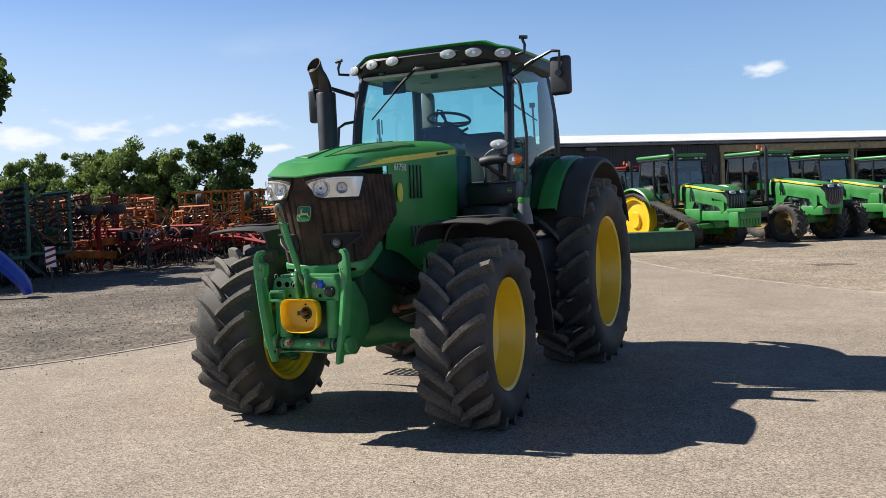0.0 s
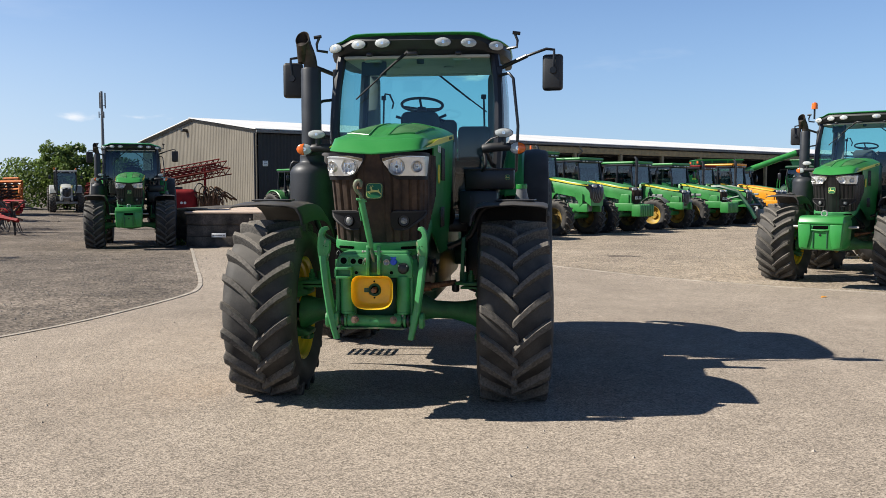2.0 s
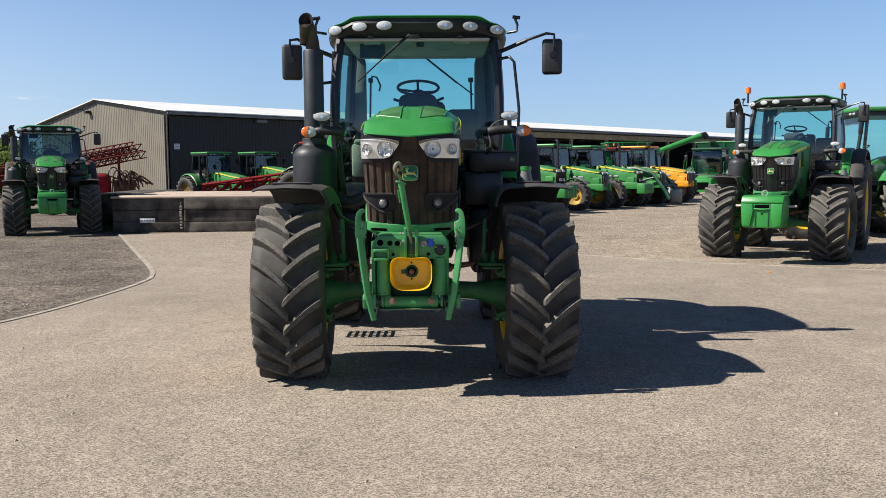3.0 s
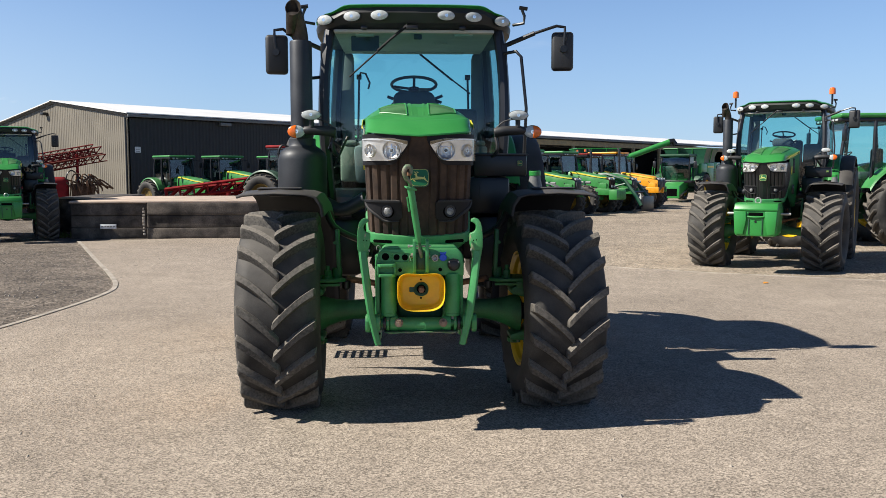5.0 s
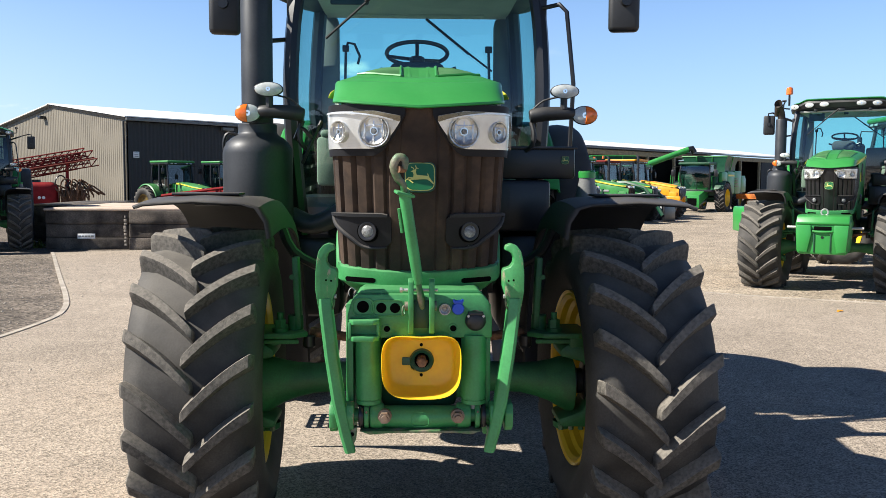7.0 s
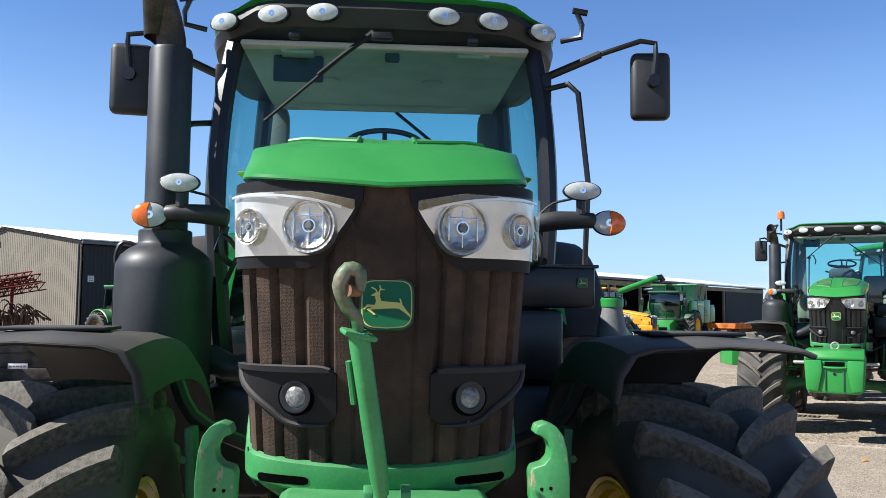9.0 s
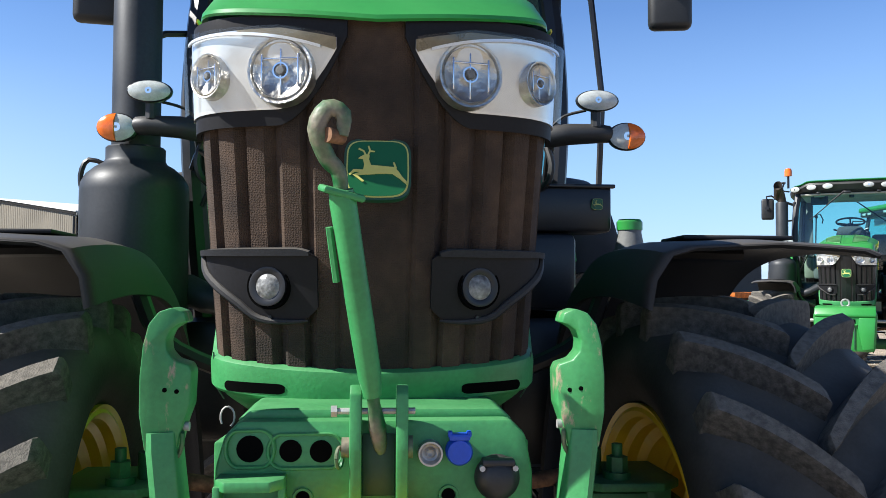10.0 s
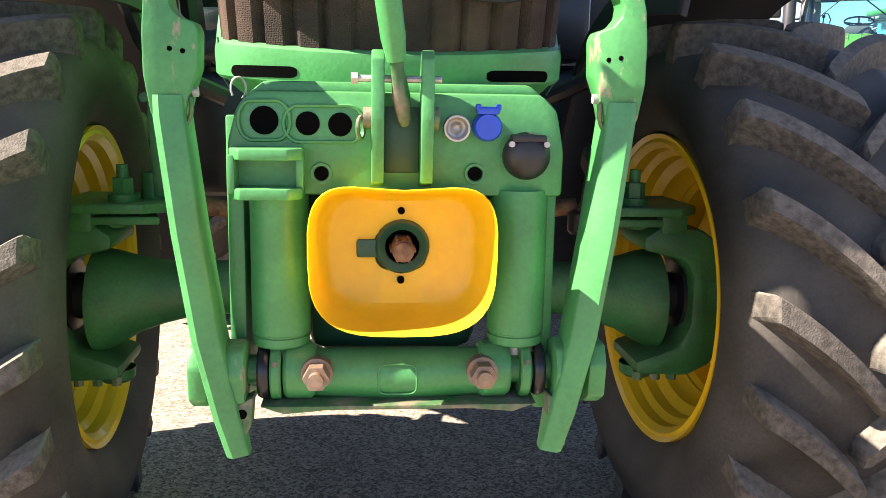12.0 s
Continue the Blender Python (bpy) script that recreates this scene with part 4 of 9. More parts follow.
        u, v = (dx * tc[:, 1] - dy * tc[:, 0]) / det, (tb[:, 0] * dy - tb[:, 1] * dx) / det
        over = (u >= -1e-3) & (v >= -1e-3) & (u + v <= 1.001)
        return (x, y, float((ta[:, 2] + u * tb[:, 2] + v * tc[:, 2])[over].max() if over.any() else 1.95) + up)
    for sx in (-1, 1):
        def across(u, v):
            y = -0.585 + 1.0 * v + 0.10 * u * (1 - v)
            return sx * (0.070 + 0.015 * v + (0.175 + 0.02 * v) * u), y
        rows = [[on_top(*across(u / 5, v / 12), 0.0025) for u in range(6)] for v in range(13)]
        vent = part("bonnet_vent", sheet(bmesh.new(), rows, 0.002), GREEN_VENT, bonnet, "matt green mesh panel")
        line = [on_top(*across(u / 5, 0), 0.003) for u in range(6)] + [on_top(*across(1, v / 12), 0.003) for v in range(1, 13)] + [on_top(*across(1 - u / 5, 1), 0.003) for u in range(1, 6)] + [on_top(*across(0, 1 - v / 12), 0.003) for v in range(1, 13)]
        part("vent_frame", tube(bmesh.new(), line, 0.006, 6), GREEN, vent)
    # side panels with stripe, slots and number
    for sx in (-1, 1):
        rows = []
        for k in range(13):
            y = -0.16 + 1.2 * k / 12
            hi = 1.842 + 0.16 * (y + 0.8) / 1.85 + 0.004
            lo = 1.28 - 0.24 * ease(0, 1, k / 7) if k < 8 else 1.04
            rows.append([(sx * (0.343 + 0.025 * min(1, k / 3) - 0.05 * (1 - f) ** 2), y, lo + (hi - lo) * f) for f in [j / 6 for j in range(7)]])
        pn = part("side_panel", sheet(bmesh.new(), rows, 0.01), GREEN, t)
        bm = bmesh.new()
        rows = []
        for k in range(15):
            y = -0.62 + 1.62 * k / 14
            z = 1.842 + 0.16 * (y + 0.8) / 1.85 + 0.022
            w = 0.042 * min(1.0, 0.15 + k / 5)
            x = 0.367 if y > -0.1 else lerp_table([(-0.62, 0.338), (-0.42, 0.353), (-0.1, 0.362)], y)
            rows.append([(sx * (x + 0.014), y, z), (sx * (x + 0.012), y, z + w)])
        part("stripe", sheet(bm, rows, 0.003), STRIPE, pn, "yellow bonnet stripe")
        for i in range(8):
            part("lettering_bar", box(bmesh.new(), (sx * 0.385, 0.62 + i * 0.028, 2.008 + i * 0.0024), (0.004, 0.019, 0.02)), GREEN_DARK, pn)
        for i in range(4):
            part("louvre", box(bmesh.new(), (sx * 0.372, 0.14 + 0.06 * i, 1.78), (0.012, 0.018, 0.26), 0.004), TRIM, pn)
            part("louvre", box(bmesh.new(), (sx * 0.366, 0.14 + 0.06 * i, 1.36), (0.012, 0.018, 0.16), 0.004), TRIM, pn)
        bm = lathe(bmesh.new(), [(0.0, sx * 0.374), (0.062, sx * 0.374), (0.064, sx * 0.364)], 24, "x", (0, -0.06, 1.70))
        bm.transform(Matrix.Translation((0, 0, 1.7)) @ Matrix.Diagonal((1, 0.62, 1.15, 1)) @ Matrix.Translation((0, 0, -1.7)))
        part("sticker", bm, STRIPE, pn, "round yellow sticker")
        if dusty:
            cu = bpy.data.curves.new("model_number", "FONT")
            cu.body, cu.size, cu.extrude, cu.align_x = "6175R", 0.075, 0.0015, "CENTER"
            tx = new("model_number", bpy.data.meshes.new_from_object(new("tmp", cu)))
            bpy.data.objects.remove(bpy.data.objects["tmp"])
            tx.data.materials.append(WHITE)
            tx.parent = pn
            tx.matrix_local = pose(sx * 0.371, -0.02, 1.865, 90, 0, 90 * sx)
    # black headlight surround, lamps
    for sx in (-1, 1):
        def surround(s):
            s = s * sx
            if s < 0.046 or s > 0.53:
                return None
            return (1.652 + 0.132 * max(0.0, (0.172 - s) / 0.115) ** 1.8 + 0.175 * max(0.0, (s - 0.43) / 0.10), 1.842)
        sur = part("headlight_surround", nose_patch(bmesh.new(), surround, 4, 0.023, 0.008, 421), MATT, t)

        def lamp(s):
            s = s * sx
            if s < 0.062 or s > 0.49:
                return None
            top = 1.816 - 0.02 * max(0.0, (0.16 - s) / 0.1)
            return (1.679 + 0.108 * max(0.0, (0.170 - s) / 0.108) ** 1.8 + 0.128 * max(0.0, (s - 0.40) / 0.09), top)
        part("headlight", nose_patch(bmesh.new(), lamp, 5, 0.026, 0.004, 421), LAMP_BASE, sur, "clear twin-reflector headlight")
        pc = nose_curve(141)
        for s0, r, name in ((0.161, 0.059, "main_reflector"), (0.296, 0.040, "outer_reflector")):
            p, nrm, s = min(pc, key=lambda q: abs(q[2] * sx - s0))
            c = on_nose(p, nrm, 1.742, -0.006)
            yaw = math.degrees(math.atan2(nrm.x, -nrm.y))
            m = pose(*c, 0, 0, yaw)
            bm = lathe(bmesh.new(), [(0.0, -0.033), (r * 0.3, -0.034), (r * 0.6, -0.037), (r * 0.80, -0.042), (r * 0.84, -0.0445), (r * 0.87, -0.040), (r * 0.93, -0.045), (r, -0.046), (r * 1.05, -0.022)], 32, "y")
            bm.transform(m)
            bowl = part(name, bm, REFLECTOR, sur)
            for k in (0, 2, 4):
                x = (-0.56 + 0.28 * k) * r
                bm = box(bmesh.new(), (x, -0.038 - 0.005 * abs(k - 2) / 2, 0), (r * 0.05, 0.006, r * 1.45 * math.cos((k - 2) * 0.42)), 0.001)
                bm.transform(m)
                part("reflector_rib", bm, CHROME, bowl)
            bm = box(bmesh.new(), (0, -0.039, r * 0.36), (r * 1.2, 0.006, r * 0.05), 0.001)
            bm.transform(m)
            part("reflector_rib", bm, CHROME, bowl)
            bm = lathe(bmesh.new(), [(0.0, -0.047), (r * 0.12, -0.0465), (r * 0.15, -0.042), (r * 0.15, -0.032)], 18, "y")
            bm.transform(m)
            part("bulb_cap", bm, GREY, bowl, "dark bulb cap")
            bm = lathe(bmesh.new(), [(r * 0.20, -0.034), (r * 0.20, -0.0425), (r * 0.25, -0.0425), (r * 0.25, -0.034)], 18, "y")
            bm.transform(m)
            part("bulb_ring", bm, CHROME, bowl)


        def cover(s):
            return lamp(s) if s * sx < 0.345 else None
        cv = part("headlight_cover", nose_patch(bmesh.new(), cover, 5, 0.045, 0.0, 421), LENS, sur)
        cv.visible_shadow = False
        def sweep(s):
            return 1.813 - 0.032 * max(0.0, (0.30 - s * sx) / 0.215) ** 2.2
        part("lamp_corner", nose_patch(bmesh.new(), lambda s: (max(lamp(s)[0] + 0.001, sweep(s)), max(lamp(s)[0] + 0.002, lamp(s)[1] - 0.001)) if 0.066 < s * sx < 0.24 else None, 3, 0.0305, 0.002, 561), BRONZE, sur, "bronze-tinted lamp corner")
        part("lamp_arc", nose_patch(bmesh.new(), lambda s: (sweep(s) - 0.005, sweep(s)) if 0.092 < s * sx < 0.36 else None, 1, 0.034, 0.004, 561), FACET, sur)
        # fog lamp in its black pod
        p, nrm, s = min(pc, key=lambda q: abs(q[2] * sx - 0.198))
        yaw = math.degrees(math.atan2(nrm.x, -nrm.y))

        def pod(s):
            s = s * sx
            if s < 0.105 or s > 0.395:
                return None
            return (1.300 + 0.028 * max(0.0, (0.15 - s) / 0.045) ** 2 + 0.125 * max(0.0, (s - 0.215) / 0.18) ** 0.85, 1.430 - 0.014 * max(0.0, (0.14 - s) / 0.035) ** 2)

        pd = part("fog_lamp_pod", nose_patch(bmesh.new(), pod, 5, 0.020, 0.03, 421), MATT, t, "black fog-lamp pod")
        c = on_nose(p, nrm, 1.366, 0.020)
        put = pose(*c, 0, 0, yaw)
        bm = lathe(bmesh.new(), [(0.0, 0.012), (0.010, 0.010), (0.018, 0.004), (0.0235, -0.003), (0.024, -0.006)], 24, "y")
        bm.transform(put)
        part("fog_reflector", bm, REFLECTOR, pd)
        bm = lathe(bmesh.new(), [(0.0, -0.014), (0.010, -0.0132), (0.018, -0.0105), (0.024, -0.006)], 24, "y")
        bm.transform(put)
        part("fog_lens", bm, FOG, pd, "grey fluted round lens")
        bm = lathe(bmesh.new(), [(0.024, 0.01), (0.024, -0.007), (0.027, -0.008), (0.034, -0.0095), (0.0365, -0.009), (0.038, 0.01)], 28, "y")
        bm.transform(put)
        part("fog_bezel", bm, TRIM, pd)
        bm = lathe(bmesh.new(), [(0.0385, -0.004), (0.0425, -0.0045), (0.043, 0.01)], 28, "y")
        bm.transform(put)
        part("fog_recess", bm, HOLE_SHADE, pd)
        fine = nose_curve(421)
        rim = []
        for s0, z in ((0.390, 1.424), (0.372, 1.408), (0.340, 1.386), (0.300, 1.360), (0.262, 1.333), (0.232, 1.312), (0.205, 1.302), (0.160, 1.300), (0.125, 1.303)):
            p2, n2, _ = min(fine, key=lambda q: abs(q[2] * sx - s0))
            rim.append(on_nose(p2, n2, z, 0.023))
        part("pod_rim", tube(bmesh.new(), rim, [0.006, 0.008, 0.009, 0.009, 0.008, 0.007, 0.006, 0.004, 0.002], 8, 2), FENDER, pd)
        bm = nose_patch(bmesh.new(), lambda s: (1.4215 + 0.003 * max(0.0, (s * sx - 0.25) / 0.15), 1.4345 - 0.010 * max(0.0, (0.15 - s * sx) / 0.04) ** 2) if 0.114 < s * sx < 0.395 else None, 3, 0.031, 0.014, 281)
        part("pod_brow", bm, FENDER, pd, "grey-black moulded brow")
        bm = rod(bmesh.new(), on_nose(p, nrm, 1.3085, 0.018), on_nose(p, nrm, 1.3085, 0.023), 0.004, 8)
        part("pod_screw", bm, TRIM, pd)
    deer_badge(t, (0.004, -0.782, 1.576), 0.119, 0.110, tilt=-12)
    # green bumper band below the grille
    cols = []
    for p, nrm, s in nose_curve(161):
        if abs(s) > 0.62:
            continue
        lo = 1.208 + 0.022 * (s / 0.355) ** 2 + 0.4 * max(0.0, abs(s) - 0.42)
        cols.append([on_nose(p, nrm, lo - d, 0.014 + b) for d, b in ((-0.004, -0.008), (0.0, 0.002), (0.004, 0.007), (0.020, 0.011), (0.060, 0.012), (0.066, 0.007), (0.071, -0.006), (0.080, -0.014), (0.090, -0.026), (0.115, -0.06))])
    bump = part("bumper", sheet(bmesh.new(), cols, 0.012), GREEN_CAST, t, "green bumper band below the grille", sharp=25)
    fine = nose_curve(441)
    for sx in (-1, 1):
        def slot(s):
            s = s * sx
            if s < 0.170 or s > 0.302:
                return None
            end = min(1.0, (s - 0.170) / 0.018, (0.302 - s) / 0.010)
            mid = 1.1725 + 0.020 * (s - 0.236)
            h = 0.0100 * math.sqrt(max(0.02, 1 - (1 - end) ** 2))
            return (mid - h, mid + h)
        part("bumper_slot", nose_patch(bmesh.new(), slot, 3, 0.0268, 0.004, 561), HOLE_SHADE, bump)
        line = []
        for z in (1.235, 1.20, 1.165, 1.14):
            p2, n2, _ = min(fine, key=lambda q: abs(q[2] * sx - (0.352 - 0.12 * (1.235 - z))))
            line.append(on_nose(p2, n2, z, 0.021 if z > 1.16 else 0.006))
        part("bumper_seam", tube(bmesh.new(), line, 0.0018, 5), GREEN_DARK, bump)


def build_chassis(t, steer=3.0, tyre=None):
    bm = bmesh.new()
    box(bm, (0, 0.30, 1.32), (0.52, 1.5, 0.85), 0.06)
    box(bm, (0, 0.45, 0.86), (0.42, 1.8, 0.30), 0.05)
    part("engine", bm, GREEN_DARK, t, "dark engine block and sump")
    bm = box(bmesh.new(), (0, 2.1, 0.95), (0.46, 2.1, 0.62), 0.06)
    box(bm, (0, 2.1, 0.62), (0.36, 1.4, 0.2), 0.05)
    part("transmission", bm, GREEN_DARK, t)
    bm = bmesh.new()
    for k in range(7):
        bm = bmesh.new()
        tube(bm, [(0.27 + 0.01 * k, -0.35 + 0.06 * k, 1.15 - 0.03 * k), (0.31, -0.15 + 0.05 * k, 1.02), (0.29, 0.05 + 0.06 * k, 0.9 + 0.04 * (k % 3)), (0.26, 0.4, 0.95)], 0.011, 6, 4)
        part("hose", bm, TRIM, t)
        bm = bmesh.new()
        tube(bm, [(-0.27 - 0.01 * k, -0.35 + 0.06 * k, 1.15 - 0.03 * k), (-0.31, -0.15 + 0.05 * k, 1.0), (-0.29, 0.05 + 0.06 * k, 0.92 + 0.04 * (k % 3)), (-0.26, 0.4, 0.95)], 0.011, 6, 4)
        part("hose", bm, TRIM, t)
    # front axle
    bm = bmesh.new()
    rings = []
    arm = [(0.2, 0.11, 0.12, 0.665), (0.34, 0.066, 0.07, 0.642), (0.48, 0.066, 0.070, 0.636), (0.56, 0.078, 0.082, 0.628), (0.62, 0.094, 0.098, 0.622), (0.675, 0.118, 0.122, 0.613), (0.705, 0.130, 0.132, 0.608), (0.728, 0.132, 0.134, 0.606), (0.730, 0.112, 0.114, 0.606), (0.690, 0.098, 0.100, 0.606)]
    for x, ry, rz, z in [(-x, a, b, c) for x, a, b, c in arm[::-1]] + [(0, 0.17, 0.17, 0.68)] + arm:
        rings.append([(x, ry * math.cos(q), z + rz * math.sin(q)) for q in [2 * math.pi * k / 28 for k in range(28)]])
    ring_loft(bm, rings)
    axle = part("front_axle", bm, GREEN_SHADED, t)
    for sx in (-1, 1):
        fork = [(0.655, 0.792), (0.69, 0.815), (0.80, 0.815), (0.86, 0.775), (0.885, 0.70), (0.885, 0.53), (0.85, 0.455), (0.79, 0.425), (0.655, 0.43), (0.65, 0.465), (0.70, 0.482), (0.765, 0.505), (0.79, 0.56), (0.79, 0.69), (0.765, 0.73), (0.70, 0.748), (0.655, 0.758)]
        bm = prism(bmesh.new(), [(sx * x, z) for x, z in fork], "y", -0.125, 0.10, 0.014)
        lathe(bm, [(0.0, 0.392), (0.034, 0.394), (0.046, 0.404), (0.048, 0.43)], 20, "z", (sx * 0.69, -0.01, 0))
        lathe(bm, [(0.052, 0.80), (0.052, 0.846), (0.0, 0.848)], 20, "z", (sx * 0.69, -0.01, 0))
        kn = part("knuckle", bm, GREEN_SHADED, axle, "cast green steering knuckle")
        for x in (0.668, 0.715, 0.76):
            part("knuckle_bolt", rod(bmesh.new(), (sx * x, -0.09, 0.408), (sx * x, -0.09, 0.43), 0.013, 6), GREEN_WORN, kn)
        bm = bmesh.new()
        prism(bm, [(sx * 0.50, -0.11), (sx * 0.57, -0.17), (sx * 0.73, -0.175), (sx * 0.785, -0.12), (sx * 0.775, 0.10), (sx * 0.58, 0.10)], "z", 0.850, 0.874, 0.006)
        prism(bm, [(sx * 0.54, -0.12), (sx * 0.76, -0.13), (sx * 0.77, 0.06), (sx * 0.60, 0.06)], "z", 0.818, 0.838, 0.005)
        box(bm, (sx * 0.73, -0.10, 0.828), (0.07, 0.06, 0.06), 0.012)
        part("steering_arm", bm, GREEN_SHADED, kn)
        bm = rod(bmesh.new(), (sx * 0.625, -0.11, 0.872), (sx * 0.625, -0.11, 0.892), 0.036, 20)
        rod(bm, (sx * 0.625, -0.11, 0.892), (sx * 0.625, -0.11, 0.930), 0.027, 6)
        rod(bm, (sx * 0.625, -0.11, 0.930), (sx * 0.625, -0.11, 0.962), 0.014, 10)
        part("arm_stud", bm, GREEN_SHADED, kn)
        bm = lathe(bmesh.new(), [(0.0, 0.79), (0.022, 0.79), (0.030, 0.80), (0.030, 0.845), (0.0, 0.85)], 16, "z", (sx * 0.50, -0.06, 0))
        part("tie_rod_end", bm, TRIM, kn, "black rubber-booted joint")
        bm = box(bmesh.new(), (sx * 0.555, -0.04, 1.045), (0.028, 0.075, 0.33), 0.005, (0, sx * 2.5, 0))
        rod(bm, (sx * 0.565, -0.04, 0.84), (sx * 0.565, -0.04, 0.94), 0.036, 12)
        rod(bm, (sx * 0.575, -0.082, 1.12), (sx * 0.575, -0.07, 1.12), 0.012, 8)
        part("guard_post", bm, GREEN_SHADED, kn)
        bm = rod(bmesh.new(), (sx * 0.16, 0.02, 0.80), (sx * 0.50, -0.02, 0.86), 0.022)
        rod(bm, (sx * 0.12, 0.02, 0.79), (sx * 0.30, 0.0, 0.825), 0.036)
        part("steering_ram", bm, RUST, axle)
        bm = lathe(bmesh.new(), [(0.03, sx * 0.66), (0.05, sx * 0.68), (0.085, sx * 0.705), (0.09, sx * 0.74), (0.06, sx * 0.75), (0.06, sx * 0.775), (0.095, sx * 0.78), (0.10, sx * 0.86)], 20, "x", (0, 0, 0.618))
        for q in range(4):
            rod(bm, (sx * 0.715, 0.075 * math.cos(q * 1.57), 0.618 + 0.075 * math.sin(q * 1.57)), (sx * 0.715, 0.10 * math.cos(q * 1.57), 0.618 + 0.10 * math.sin(q * 1.57)), 0.022, 10)
        part("drive_joint", bm, TRIM, axle, "dark drive joint")
        rod(b := bmesh.new(), (sx * 0.83, 0, 0.64), (sx * 0.96, 0, 0.64), 0.13, 24)
        part("hub", b, GREEN_SHADED, axle)
        wheel(t, "front_wheel", sx * 0.945, 0.0, 0.640, tyre or FRONT_TYRE, FRONT_RIM, steer, "broad ribbed front tyre on a yellow rim")
    bm = rod(bmesh.new(), (-0.92, 2.8, 0.871), (0.92, 2.8, 0.871), 0.13, 18)
    part("rear_axle", bm, GREEN_DARK, t)
    for sx in (-1, 1):
        wheel(t, "rear_wheel", sx * 0.955, 2.8, 0.840, REAR_TYRE, REAR_RIM, 0, "tall ribbed rear tyre on a yellow rim")
    # mudguards
    for sx in (-1, 1):
        bm = bmesh.new()
        path = [(-0.36, 1.462), (-0.34, 1.470), (-0.2, 1.482), (0.0, 1.49), (0.25, 1.475), (0.45, 1.42), (0.62, 1.31), (0.76, 1.15), (0.87, 0.95), (0.94, 0.74), (0.99, 0.52)]
        rows = []
        path = [(p.x, p.y) for p in spline(path, 4)]
        for i, (y, z) in enumerate(path):
            w = 0.02 * max(0.0, 1 - i / 4)
            x0, x1 = 0.62 + w, 1.205 - w
            rows.append([(sx * x, y, z - d) for x, d in ((x0, 0.15), (x0 + 0.012, 0.08), (x0 + 0.05, 0.022), (x0 + 0.11, 0.004), (0.95, -0.006), (x1 - 0.1, 0.002), (x1 - 0.03, 0.008), (x1, 0.02))])
        fd = part("front_mudguard", sheet(bm, rows, 0.014), FENDER, t, "black plastic front mudguard")
        bm = prism(bmesh.new(), [(sx * 0.80, -0.12), (sx * 1.10, -0.12), (sx * 1.12, 0.12), (sx * 0.82, 0.12)], "z", 1.492, 1.503, 0.004)
        part("guard_plate", bm, FENDER, fd)
        bm = tube(bmesh.new(), [(sx * 0.42, 0.18, 1.12), (sx * 0.60, 0.15, 1.22), (sx * 0.72, 0.12, 1.44), (sx * 1.05, 0.10, 1.46)], 0.024, 8, 4)
        part("guard_stay", bm, TRIM, fd)
        bm = arc_shell(bmesh.new(), 2.8, 0.93, 1.07, 22, 152, *(sorted((sx * 0.955, sx * 1.235))), lip=0.06)
        rf = part("rear_mudguard", bm, FENDER, t, "black rear mudguard")
        bm = bmesh.new()
        rows = []
        for k in range(20):
            a = radians(30 + 118 * k / 19)
            y, z = 2.8 + 1.085 * math.cos(a), 0.93 + 1.085 * math.sin(a)
            rows.append([(sx * 0.80, y, z), (sx * 0.82, y, z + 0.012), (sx * 0.90, y, z + 0.012), (sx * 0.965, y, z + 0.006), (sx * 0.985, y, z - 0.02)])
        part("guard_inner", sheet(bm, rows, 0.012), GREEN, rf, "green inner mudguard")
        bm = prism(bmesh.new(), [(2.02, 1.25), (2.06, 1.6), (2.16, 1.85), (2.4, 1.98), (2.8, 2.02), (3.3, 1.8), (3.3, 1.1), (1.8, 1.0)], "x", *sorted((sx * 0.665, sx * 0.685)))
        part("guard_side", bm, TRIM, rf)


